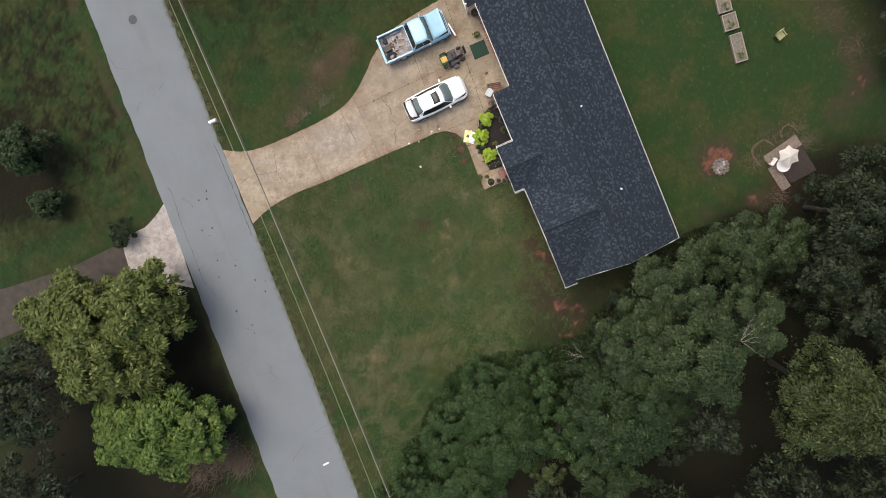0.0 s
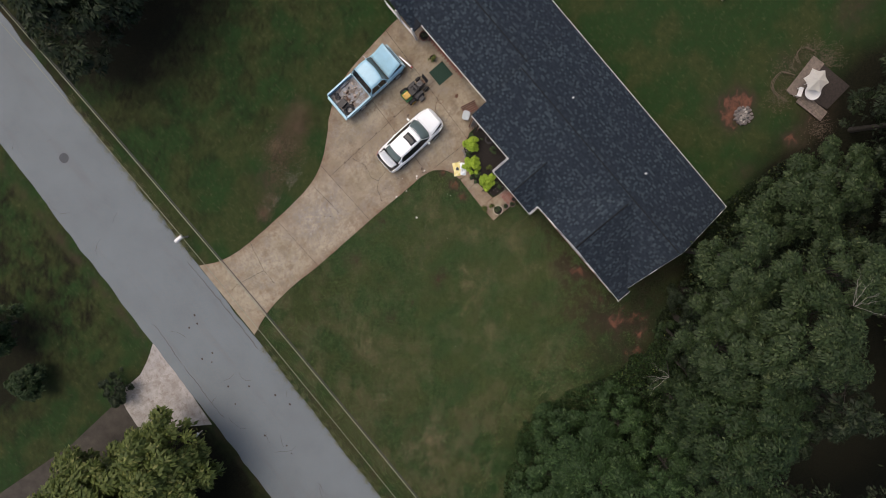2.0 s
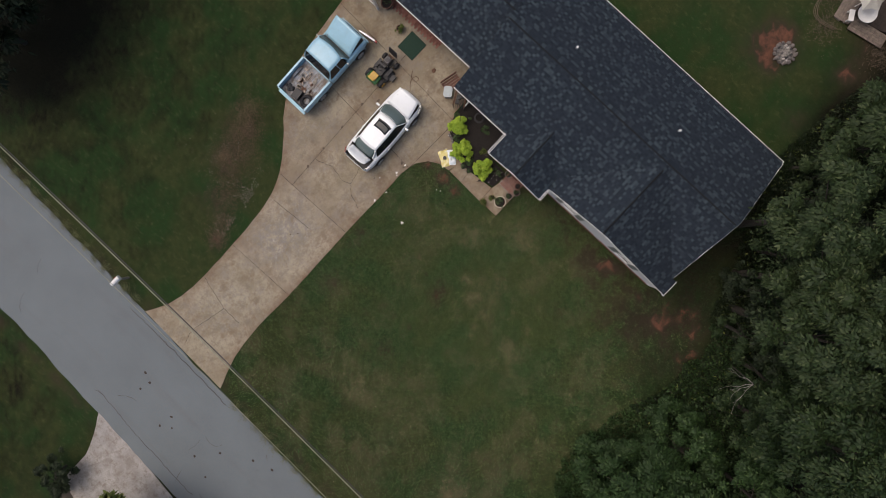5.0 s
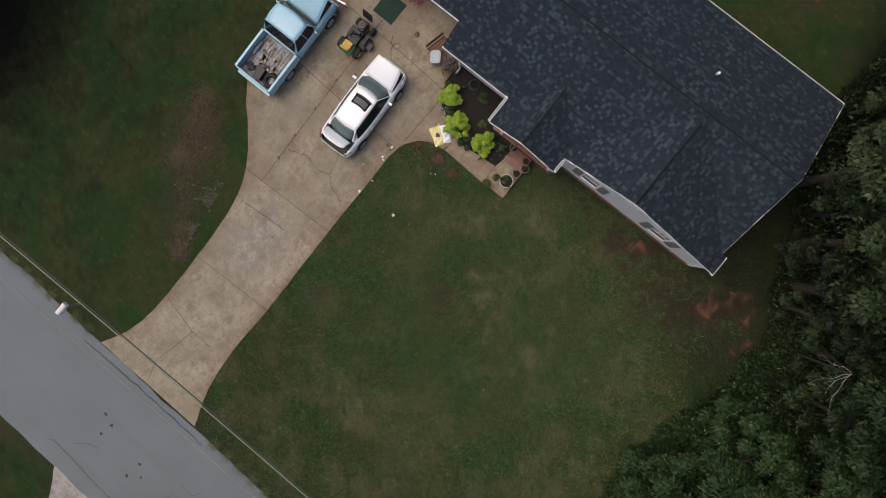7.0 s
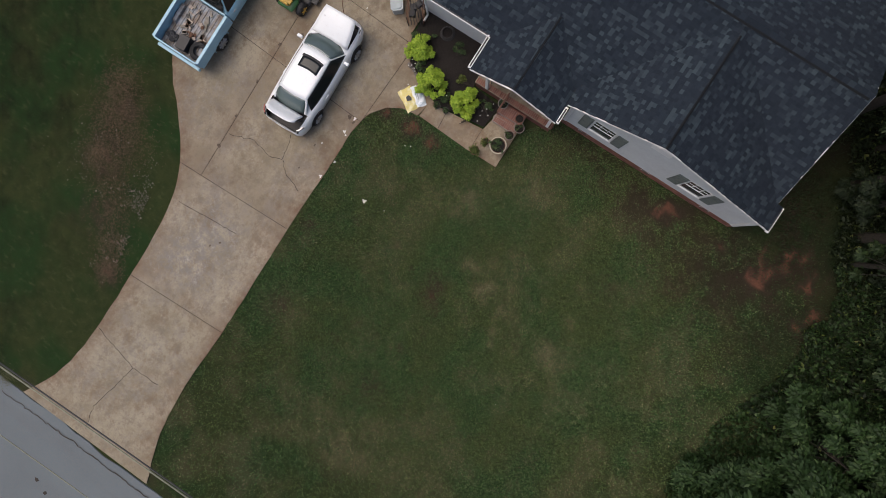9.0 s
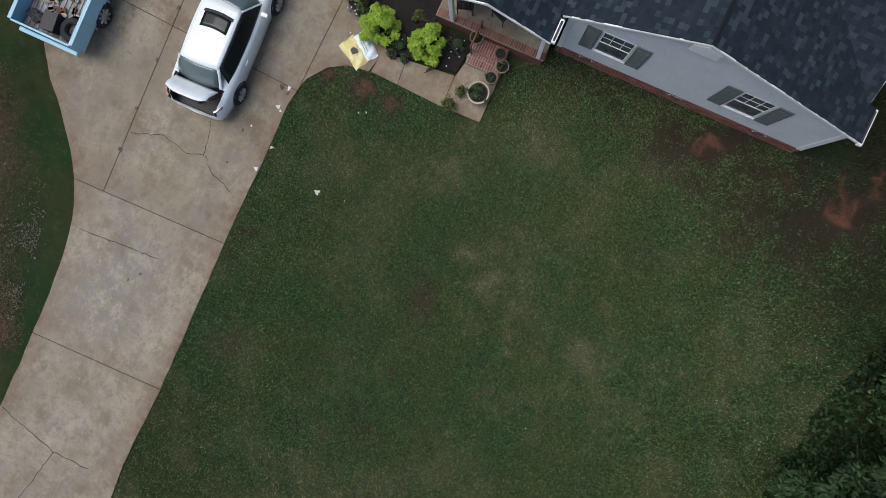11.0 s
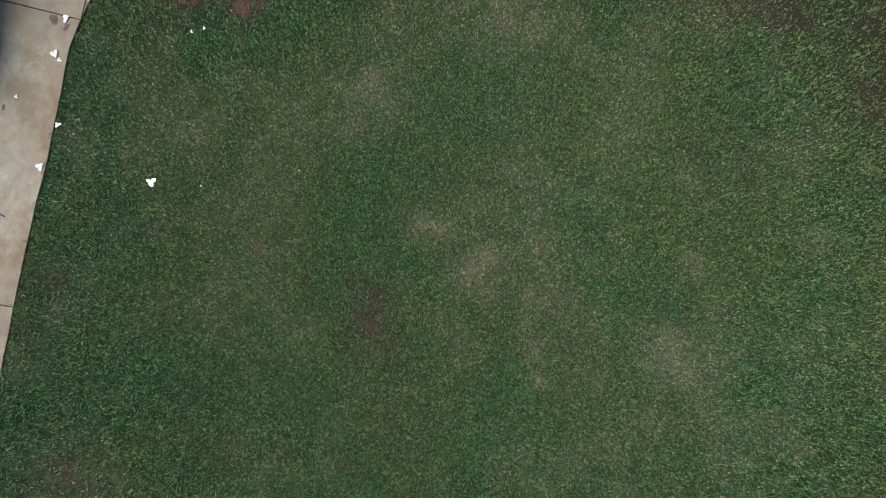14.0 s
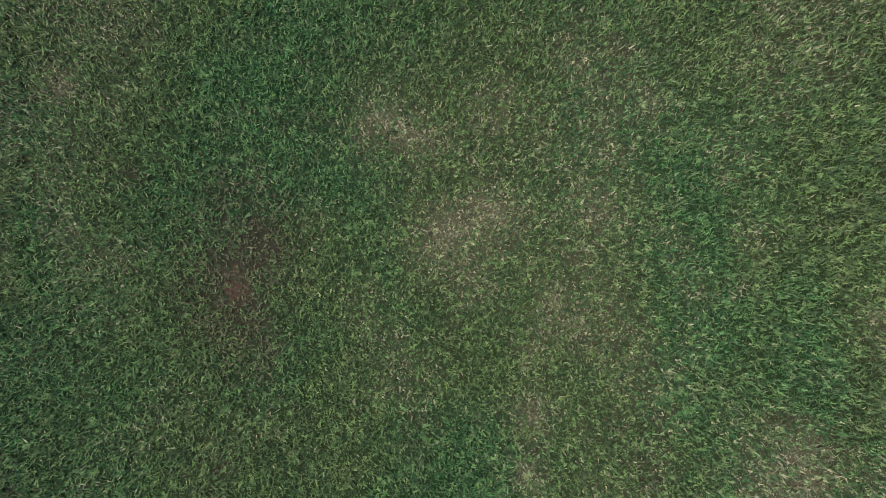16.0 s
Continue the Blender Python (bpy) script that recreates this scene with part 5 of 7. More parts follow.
def build_coupe():
    c = thing("white_coupe", 16.07, 3.21, 0.012, 3.6, "white two-door coupe with raised bonnet and open boot", "car")
    # x, half width, sill, belt, deck height
    S = [(-2.29, .58, .36, .62, .66), (-2.24, .72, .30, .72, .78), (-2.10, .80, .24, .84, .92), (-1.85, .86, .22, .88, .98), (-1.50, .88, .20, .90, 1.00),
         (-0.9, .895, .19, .90, .97), (0.0, .895, .18, .89, .95), (0.8, .89, .19, .88, .95), (1.05, .885, .20, .87, .97), (1.25, .88, .21, .86, .95), (1.5, .87, .22, .84, .92), (1.9, .83, .24, .78, .85),
         (2.12, .74, .26, .70, .77), (2.24, .58, .30, .62, .68), (2.29, .40, .36, .56, .60)]

    def ring(s):
        x, w, lo, belt, top = s
        return [(0, lo), (w * .75, lo), (w * .95, lo + .07), (w, (lo + belt) / 2), (w * .985, belt - .10), (w * .93, belt), (w * .83, (belt + top) / 2 + .015), (w * .45, top), (0, top + .02)]
    open_bay = lambda i, j: (S[i][0] >= 1.24 and S[i + 1][0] <= 2.13 and j >= 6) or (S[i][0] >= -2.25 and S[i + 1][0] <= -1.49 and j >= 6)
    part("body", ring_loft(S, ring, open_bay), CARWHITE, c, "white painted body", smooth=True)
    bay = bmesh.new()
    box(bay, 1.58, 0, 0.45, 1.05, 1.46, 0.05)
    for y in (-.72, .72):
        box(bay, 1.55, y, 0.62, 1.0, 0.03, 0.36)
    box(bay, 1.24, 0, 0.66, 0.03, 1.46, 0.45)
    part("engine_bay", bay, BLACKP, c, "black engine bay")
    engine_clutter(c, 1.1, 2.1, .66, 0.60, 5)
    tr = bmesh.new()
    box(tr, -1.85, 0, 0.50, 0.75, 1.36, 0.04)
    for y in (-.68, .68):
        box(tr, -1.86, y, 0.7, 0.72, 0.03, 0.42)
    box(tr, -1.5, 0, 0.72, 0.03, 1.36, 0.46)
    part("boot_well", tr, BLACKP, c, "black boot interior")
    part("boot_load", boxed(-1.88, 0.2, 0.60, 0.35, 0.5, 0.16, bevel=0.04), CABLE, c)
    part("boot_strut", rodded((-1.7, -.55, .75), (-1.95, -.55, 1.25), 0.015), STEEL, c)
    # raised panels, hinged at the glass
    hood = sheet(lambda u, v: (1.17 + .95 * u, (v - .5) * 2 * (.72 - .12 * u * u), 0.985 + 0.38 * u + 0.05 * math.sin(v * math.pi) - .06 * u * u), 8, 8, 0.025)
    part("bonnet", hood, CARWHITE, c, "white bonnet propped open", smooth=True)
    part("bonnet_prop", rodded((1.95, .5, .75), (1.75, .45, 1.33), 0.01), STEEL, c)
    lid = sheet(lambda u, v: (-1.62 - .44 * u + .10 * u * abs(2 * v - 1) ** 4, (v - .5) * 2 * (.62 - .03 * u), 1.02 + 0.46 * u - 0.10 * max(0, u - .7) * 3 + 0.03 * math.sin(v * math.pi)), 8, 8, 0.03)
    part("boot_lid", lid, CARWHITE, c, "white boot lid standing open", smooth=True)
    # cabin
    roof_z = lambda u, v: 1.355 + 0.035 * math.sin(math.pi * v) + 0.02 * math.sin(math.pi * u)
    rf = lambda u, v: (-1.10 + 1.66 * u + .05 * math.sin(math.pi * v) * (1 if u > .5 else -1) * abs(2 * u - 1), (v - .5) * 2 * (.555 + .02 * math.sin(math.pi * u)), roof_z(u, v))
    part("cabin_roof", sheet(rf, 10, 10, 0.03), CARWHITE, c, "white roof panel", smooth=True)
    part("sunroof", sheet(lambda u, v: (-.20 + .42 * u + .04 * math.sin(math.pi * v), (v - .55) * .76, roof_z(.5, .15 + .7 * v) + .008), 4, 8, 0.006), TINTGLASS, c, "dark glass sunroof", smooth=True)
    part("sunroof_deflector", sheet(lambda u, v: (.19 + .08 * u + .04 * math.sin(math.pi * v), (v - .55) * .82, roof_z(.6, .15 + .7 * v) + .03 - .02 * u), 2, 8, 0.006), BLACKP, c)

    def band(p0, p1, n=8, m=8, bulge=.0):
        def f(u, v):
            a = Vector(p0(v)).lerp(Vector(p1(v)), u)
            a.z += bulge * math.sin(math.pi * u)
            return a
        return sheet(f, n, m, 0.012)
    part("windscreen", band(lambda v: rf(1, v), lambda v: (1.28 - .26 * abs(2 * v - 1) ** 2, (v - .5) * 2 * .73, .965), bulge=.05), CARGLASS, c, "dark tinted windscreen", smooth=True)
    part("rear_window", band(lambda v: (-1.62 + .12 * abs(2 * v - 1) ** 2, (v - .5) * 2 * .60, 1.0), lambda v: rf(0, v), bulge=.05), CARGLASS, c, "dark tinted rear window", smooth=True)
    for s in (1, -1):
        part("side_window", band(lambda v: (-1.3 + 2.32 * v, s * (.80 - .05 * (2 * v - 1) ** 2), .92), lambda v: (-1.06 + 1.60 * v, s * (.57 + .015 * math.sin(math.pi * v)), 1.34)), TINTGLASS, c, "dark tinted side window", smooth=True)
        for nm, a, b, w in (("front_pillar", (1.00, s * .72, .95), (.54, s * .56, 1.35), .05), ("rear_pillar", (-1.48, s * .63, .98), (-1.08, s * .56, 1.36), .075)):
            part(nm, rodded(a, b, w * .7, w * .55, n=8), CARWHITE, c)
        part("mirror", boxed(.76, s * .97, .97, .12, .20, .13, bevel=.04), CARWHITE, c, "white door mirror")
        part("headlamp", sheet(lambda u, v: (2.14 - .42 * u, s * (.60 + .23 * u ** .6), .74 + .05 * u + .03 * v), 6, 2, .05), LAMPGLASS, c, "clear headlamp")
        part("tail_lamp", sheet(lambda u, v: (-2.16 + .24 * u, s * (.66 + .15 * u ** .6), .80 + .14 * v), 5, 3, .04), LAMPGLASS if s < 0 else REDLAMP, c, "red and clear tail lamp")
        for x in (-1.36, 1.33):
            wheel(c, x, s * .80, .325, .21)
            arch = bmesh.new()
            for i in range(9):
                a0, a1 = math.pi * i / 9, math.pi * (i + 1) / 9
                rod(arch, (x + .36 * math.cos(a0), s * .885, .325 + .36 * math.sin(a0)), (x + .36 * math.cos(a1), s * .885, .325 + .36 * math.sin(a1)), .022, n=6)
            part("wheel_arch", arch, BLACKP, c)
        part("door_handle", boxed(-.55, s * .905, .74, .18, .03, .035, bevel=.01), CARWHITE, c)
    part("rear_bumper", sheet(lambda u, v: (-2.31 + .10 * (2 * v - 1) ** 2, (v - .5) * 1.5, .40 + .22 * u), 3, 8, .03), CARWHITE, c, smooth=True)
    part("front_grille", sheet(lambda u, v: (2.30 - .12 * (2 * v - 1) ** 2, (v - .5) * .8, .42 + .12 * u), 2, 6, .02), BLACKP, c)
    return c


build_coupe()


def build_pickup():
    t = thing("pickup_truck", 16.22, 7.72, 0.012, 2.0, "faded light blue old pickup with raised bonnet", "truck")
    SB = [(-2.42, .93, .46, .98, 1.0), (-2.36, .97, .44, 1.0, 1.02), (-.42, .985, .42, 1.02, 1.04), (-.40, .985, .42, 1.02, 1.04)]
    SC = [(-.36, .985, .40, 1.02, 1.06), (.1, .99, .40, 1.02, 1.06), (.8, .985, .40, 1.02, 1.05), (1.1, .98, .40, 1.02, 1.05), (1.7, .97, .42, 1.0, 1.03), (2.15, .95, .44, .97, 1.0), (2.30, .92, .48, .92, .95), (2.34, .88, .50, .90, .92)]

    def ring(s):
        x, w, lo, belt, top = s
        return [(0, lo), (w * .9, lo), (w * .97, lo + .08), (w, lo + .25), (w, belt - .12), (w * .975, belt - .03), (w * .95, belt), (w * .84, top), (0, top)]
    part("cab_body", ring_loft(SC, ring, lambda i, j: SC[i][0] >= .79 and SC[i + 1][0] <= 2.31 and j >= 7), TRUCKBLUE, t, "faded light blue cab and wings", smooth=True)
    # open cargo bed
    L0, L1 = -2.40, -.42
    for s in (1, -1):
        part("bed_side", ring_wall(L0, L1, s), TRUCKBLUE, t, "light blue bed side")
        part("bed_rail", boxed((L0 + L1) / 2, s * .93, 1.035, L1 - L0, .11, .03, bevel=.012), TRUCKBLUE, t)
    part("bulkhead", boxed(L1 + .01, 0, .80, .05, 1.78, .50, bevel=.01), TRUCKBLUE, t)
    part("tailgate", boxed(L0 - .01, 0, .78, .06, 1.80, .52, bevel=.015), TRUCKBLUE, t, "light blue tailgate")
    part("bed_floor", boxed((L0 + L1) / 2, 0, .57, L1 - L0 - .08, 1.78, .05), BEDFLOOR, t, "scuffed grey bed floor")
    for i in range(11):
        part("floor_rib", boxed((L0 + L1) / 2, -.75 + i * .15, .602, L1 - L0 - .14, .06, .03), BEDRIB, t)
    for s in (1, -1):
        part("inner_arch", boxed(-1.20, s * .80, .66, .72, .16, .16, bevel=.05), BEDFLOOR, t)
    part("rear_bumper", boxed(-2.52, 0, .56, .12, 1.82, .16, bevel=.03), TRUCKBLUE, t, "pale blue rear bumper")
    # cab
    z0, z1 = 1.05, 1.66
    part("cab_roof", sheet(lambda u, v: (-.08 + (.90 + .10 * math.sin(math.pi * v)) * u, (v - .5) * 2 * (.83 - .05 * abs(2 * u - 1) ** 3), z1 + .05 * math.sin(math.pi * v) + .03 * math.sin(math.pi * u)), 8, 8, .04), TRUCKBLUE, t, "light blue cab roof", smooth=True)
    quad = lambda a, b, c, d: (lambda u, v: Vector(a).lerp(Vector(b), v).lerp(Vector(d).lerp(Vector(c), v), u))
    part("windscreen", sheet(quad((1.12, .88, z0), (1.12, -.88, z0), (.86, -.79, z1), (.86, .79, z1)), 4, 6, .012), CARGLASS, t, "dark windscreen")
    part("rear_window", sheet(quad((-.36, .82, z0 + .03), (-.36, -.82, z0 + .03), (-.09, -.78, z1 - .01), (-.09, .78, z1 - .01)), 3, 4, .012), TINTGLASS, t, "dark rear window")
    for s in (1, -1):
        part("side_window", sheet(quad((.92, s * .93, z0), (-.26, s * .93, z0), (-.22, s * .80, z1), (.76, s * .80, z1)), 3, 4, .012), TINTGLASS, t, "dark side window")
        for a, b, w in (((1.05, s * .89, z0), (.84, s * .80, z1 + .01), .035), ((-.33, s * .92, z0), (-.05, s * .80, z1 + .01), .035), ((.42, s * .93, z0), (.38, s * .80, z1), .018)):
            part("pillar", rodded(a, b, w, n=8), TRUCKBLUE, t)
        part("mirror", boxed(.86, s * 1.06, 1.13, .06, .16, .2, bevel=.02), STEEL, t, "chrome door mirror")
        part("door_handle", boxed(-.08, s * 1.0, .88, .12, .03, .03, bevel=.008), STEEL, t)
        for x in (-1.24, 1.66):
            wheel(t, x, s * .86, .36, .23, spokes=8)
            arch = bmesh.new()
            for i in range(9):
                a0, a1 = math.pi * i / 9, math.pi * (i + 1) / 9
                rod(arch, (x + .42 * math.cos(a0), s * .972, .38 + .40 * math.sin(a0)), (x + .42 * math.cos(a1), s * .972, .38 + .40 * math.sin(a1)), .02, n=6)
            part("wheel_arch", arch, TRUCKBLUE, t)
        part("headlamp", rodded((2.30, s * .70, .80), (2.38, s * .70, .80), .10, n=16), LAMPGLASS, t, "round headlamp")
    bay = bmesh.new()
    box(bay, 1.56, 0, .55, 1.45, 1.62, .05)
    for y in (-.8, .8):
        box(bay, 1.55, y, .75, 1.42, .03, .42)
    box(bay, .83, 0, .78, .03, 1.6, .5)
    box(bay, 2.27, 0, .74, .04, 1.6, .42)
    part("engine_bay", bay, BLACKP, t, "dark engine bay")
    engine_clutter(t, .95, 2.2, .74, .72, 8)
    part("cowl", boxed(1.06, 0, 1.045, .22, 1.72, .03, bevel=.01), BLACKP, t, "black cowl panel")
    part("bonnet", sheet(lambda u, v: (1.16 + 1.06 * u, (v - .5) * 2 * (.87 - .04 * u), 1.12 + .58 * u + .03 * math.sin(math.pi * v) - .05 * u * u), 8, 8, .035), TRUCKBLUE, t, "light blue bonnet standing open", smooth=True)
    part("bonnet_hinge", rodded((1.0, .7, 1.0), (1.25, .7, 1.2), .02), STEEL, t)
    part("front_bumper", boxed(0, 0, 0, .13, 1.0, .18, m=pose(2.60, -.62, .52, 0, 0, 9), bevel=.04), STEEL, t, "dull chrome front bumper hanging askew")
    part("bumper_end", boxed(0, 0, 0, .12, .12, .15, m=pose(2.68, -1.16, .52, 0, 0, 20), bevel=.03), REDLAMP, t, "red bumper end")
    part("front_panel", boxed(2.40, 0, .56, .08, 1.78, .26, bevel=.03), TRUCKBLUE, t, "light blue front panel")
    part("grille", boxed(2.36, 0, .76, .04, 1.2, .2, bevel=.01), CABLE, t)
    return t


def ring_wall(x0, x1, s):
    """A bed side: flat inside, rounded outside, with a wheel opening left to the arch."""
    bm = bmesh.new()
    prof = [(.90, .46), (.955, .46), (.985, .60), (.985, .88), (.97, .98), (.94, 1.03), (.90, 1.03)]
    rows = [[bm.verts.new((x, s * y, z)) for y, z in prof] for x in (x0, x1)]
    n = len(prof)
    for j in range(n):
        bm.faces.new((rows[0][j], rows[1][j], rows[1][(j + 1) % n], rows[0][(j + 1) % n]))
    bm.faces.new(rows[0])
    bm.faces.new(rows[1][::-1])
    bmesh.ops.recalc_face_normals(bm, faces=bm.faces[:])
    return bm


k = Mat("bed_floor_mat", 0.7)
k.color(k.mix(k.ramp(k.noise(3, 7, 0.7), .40, .60), (0.30, 0.33, 0.36), (0.15, 0.12, 0.10))).bump(k.noise(60), .3, .006)
BEDFLOOR = k.m
k = Mat("bed_rib_mat", 0.7)
k.color(k.mix(k.ramp(k.noise(3, 7, 0.7), .42, .58), (0.31, 0.32, 0.33), (0.20, 0.155, 0.12))).bump(k.noise(60), .3, .006)
BEDRIB = k.m
PALEWOOD = plain("pale_scrap_mat", (0.46, 0.38, 0.32), 0.85, vary=0.4, scale=12, bump=0.3)
build_pickup()


def on_truck(x, y, z, rz=0):
    return pose(16.22, 7.72, 0.012, 0, 0, 2.0) @ pose(x, y, z, 0, 0, rz)


def loose(name, bm, material, m, label, category, group=""):
    ob = part(name, bm, material)
    ob.matrix_basis = m
    return tagged(ob, label, category, group)


loose("plastic_crate", boxed(0, 0, .16, .52, .40, .3, bevel=.02), BLACKP, on_truck(-2.02, -.02, .618, 4), "black plastic box in the truck bed", "box")
tb = tube(bmesh.new(), hoop(.25, .1), .09, 8, closed=True)
loose("spare_tyre", tb, RUBBER, on_truck(-1.98, -.58, .618), "black spare tyre lying in the truck bed", "tyre")
rs = random.Random(31)
for i in range(34):
    w, d = rs.uniform(.08, .26), rs.uniform(.04, .14)
    loose("scrap_board", boxed(0, 0, .03, w, d, .05, bevel=.006), rs.choice([WOOD, PALEWOOD, PALEWOOD, DEADWOOD, CABLE, RUST]), on_truck(rs.uniform(-1.85, -.62), rs.uniform(-.56, .56), .618, rs.uniform(0, 180)),
          "weathered scrap board in the truck bed", "board", "scrap in the truck bed")
sk = bmesh.new()
for i in range(8):
    blob(sk, (rs.uniform(-.15, .15), rs.uniform(-.25, .25), .08), (.1, .12, .09), i, .4, 1)
loose("rag_heap", sk, CABLE, on_truck(-2.05, .55, .60), "dark heap of rags in the truck bed", "rags")


def build_tractor():
    t = thing("lawn_tractor", 18.2, 5.5, 0.012, 3, "green lawn tractor with yellow seat and bared engine", "lawn tractor")
    part("frame", boxed(.05, 0, .36, 1.35, .40, .10, bevel=.02), BLACKP, t)
    fender = sheet(lambda u, v: (-.88 + .52 * u, (v - .5) * (.72 - .12 * abs(2 * u - 1) ** 2), .54 + .10 * math.sin(math.pi * u) * math.sin(math.pi * v) ** .5), 6, 6, .03)
    part("fender", fender, GREENP, t, "dark green rear fender", smooth=True)
    seat = boxed(-.56, 0, .70, .38, .40, .10, bevel=.04)
    part("seat", seat, YELLOWP, t, "yellow vinyl seat")
    part("backrest", boxed(-.77, 0, .82, .08, .38, .20, bevel=.035), YELLOWP, t, "yellow vinyl backrest")
    part("steering_column", rodded((.12, 0, .5), (-.08, 0, .92), .03), BLACKP, t)
    sw = bmesh.new()
    for i in range(16):
        a0, a1 = i * 6.283 / 16, (i + 1) * 6.283 / 16
        rod(sw, (-.08 + .12 * math.cos(a0), .17 * math.sin(a0), .92 + .08 * math.cos(a0)), (-.08 + .12 * math.cos(a1), .17 * math.sin(a1), .92 + .08 * math.cos(a1)), .014, n=6)
    part("steering_wheel", sw, BLACKP, t, "black steering wheel")
    part("dash", boxed(.14, 0, .70, .14, .42, .26, bevel=.03), BLACKP, t)
    part("engine_block", boxed(.50, 0, .54, .42, .36, .26, bevel=.03), BLACKP, t, "bare black engine")
    part("blower_housing", rodded((.50, 0, .66), (.50, 0, .76), .16, n=20), ASH, t, "round metal blower housing")
    part("screen", rodded((.50, 0, .76), (.50, 0, .775), .12, n=20), CABLE, t)
    part("hood", sheet(lambda u, v: (.86 + .14 * u, (v - .5) * .52, .58 + .5 * u), 4, 4, .03), BLACKP, t, "tilted front hood")
    part("muffler", rodded((.74, -.16, .5), (.74, .16, .5), .06, n=10), RUST, t)
    part("mower_deck", sheet(lambda u, v: (-.32 + .62 * u, (v - .5) * 1.08 - .06, .20 + .06 * math.sin(math.pi * u) * math.sin(math.pi * v)), 6, 8, .05), BLACKP, t, "black mower deck", smooth=True)
    part("discharge_chute", boxed(.02, -.68, .2, .34, .24, .06, bevel=.02), BLACKP, t)
    for s in (1, -1):
        wheel(t, -.55, s * .43, .25, .20, 5, YELLOWP)
        wheel(t, .62, s * .40, .18, .14, 5, BLACKP)
        part("footrest", boxed(.12, s * .38, .34, .5, .18, .03, bevel=.01), BLACKP, t)
    return t


build_tractor()


# ---------------------------------------------------------------- cables and roadside
def cable(x0, lean, z0, r, material, label):
    bm = tube(bmesh.new(), [(x0 + lean * y, y, z0 + 0.03 * y + 0.0012 * y * y) for y in range(-60, 61, 3)], r)
    return tagged(part("overhead_cable", bm, material), label, "cable", "overhead cables")


cable(3.35, -0.0041, 4.63, 0.026, CABLE, "dark overhead utility cable beside the road")
cable(3.20, -0.0041, 4.53, 0.026, PALECABLE, "pale overhead utility cable beside the road")
cable(3.63, 0.0049, 7.46, 0.015, PALECABLE, "thin pale overhead cable beside the road")

mb = thing("mailbox", 0.42, 7.68, 0, 0, "white metal mailbox on a wooden post beside the road", "mailbox")
part("post", boxed(0.1, 0, 0.5, 0.1, 0.1, 1.0, bevel=0.01), WOOD, mb)
body = bmesh.new()
prism(body, [(-.28, -.12), (.28, -.12), (.28, .12), (-.28, .12)], 0.98, 1.10)
for i in range(8):
    a0, a1 = math.pi * i / 8, math.pi * (i + 1) / 8
    prism(body, [(-.28, .12 * math.cos(a0)), (.28, .12 * math.cos(a0)), (.28, .12 * math.cos(a1)), (-.28, .12 * math.cos(a1))], 1.10, lambda x, y: 1.10 + math.sqrt(max(0, .0144 - y * y)) + .001)
part("box", body, WHITE, mb, "white rounded box")
part("door", boxed(-.29, 0, 1.08, .02, .2, .2, bevel=.01), WHITE, mb)
part("flag", boxed(.1, .135, 1.14, .16, .012, .06), REDLAMP, mb)
ub = thing("utility_marker", -7.42, -3.02, 0, 20, "small white marker post on the verge", "post")
part("post", boxed(0, 0, .35, .08, .08, .7), WOOD, ub)
part("cap", boxed(0, 0, .76, .32, .16, .14, bevel=.03), WHITE, ub)

# ---------------------------------------------------------------- planting bed by the porch
BED = frayed([(20.35, 1.28), (19.25, 1.22), (18.40, 0.74), (17.78, -0.72), (17.72, -1.1), (17.98, -2.8), (18.48, -2.90), (18.93, -2.9), (18.97, -1.68), (20.50, -1.62)], 0.06)
bedm = bmesh.new()
prism(bedm, BED, -0.05, 0.065)
tagged(part("planting_bed", bedm, MULCH), "black mulch planting bed against the house", "flower bed", kind="structure")
rs = np.random.RandomState(5)
n = 5200
mx, my = rs.uniform(17.7, 20.5, n), rs.uniform(-2.9, 1.3, n)
ok = in_poly(mx, my, BED)
mx, my = mx[ok], my[ok]
n = len(mx)
a, l = rs.uniform(0, 3.14, n), rs.uniform(.02, .06, n)
d = np.stack([np.cos(a) * l, np.sin(a) * l, rs.uniform(-.015, .015, n)], -1)
s = np.stack([-np.sin(a) * l * .3, np.cos(a) * l * .3, 0 * a], -1)
c = np.stack([mx, my, 0.075 + rs.uniform(0, .02, n)], -1)
tagged(quads_object("mulch", np.stack([c - d, c + s, c + d, c - s], 1).reshape(-1, 3), 4, MULCH), "loose dark bark mulch", "mulch", kind="stuff")
for i, (x, y, r, h) in enumerate([(18.93, 0.60, .50, .80), (18.16, -.42, .55, .85), (18.25, -1.82, .50, .80)]):
    t = tree("lime_shrub", x, y, r, h, LEAF_LIME, "bright lime-green rounded shrub in the mulch bed", 400 + i, count=3400, leaf=0.11, lobes=46, category="shrub", base=.05, group="lime shrubs")
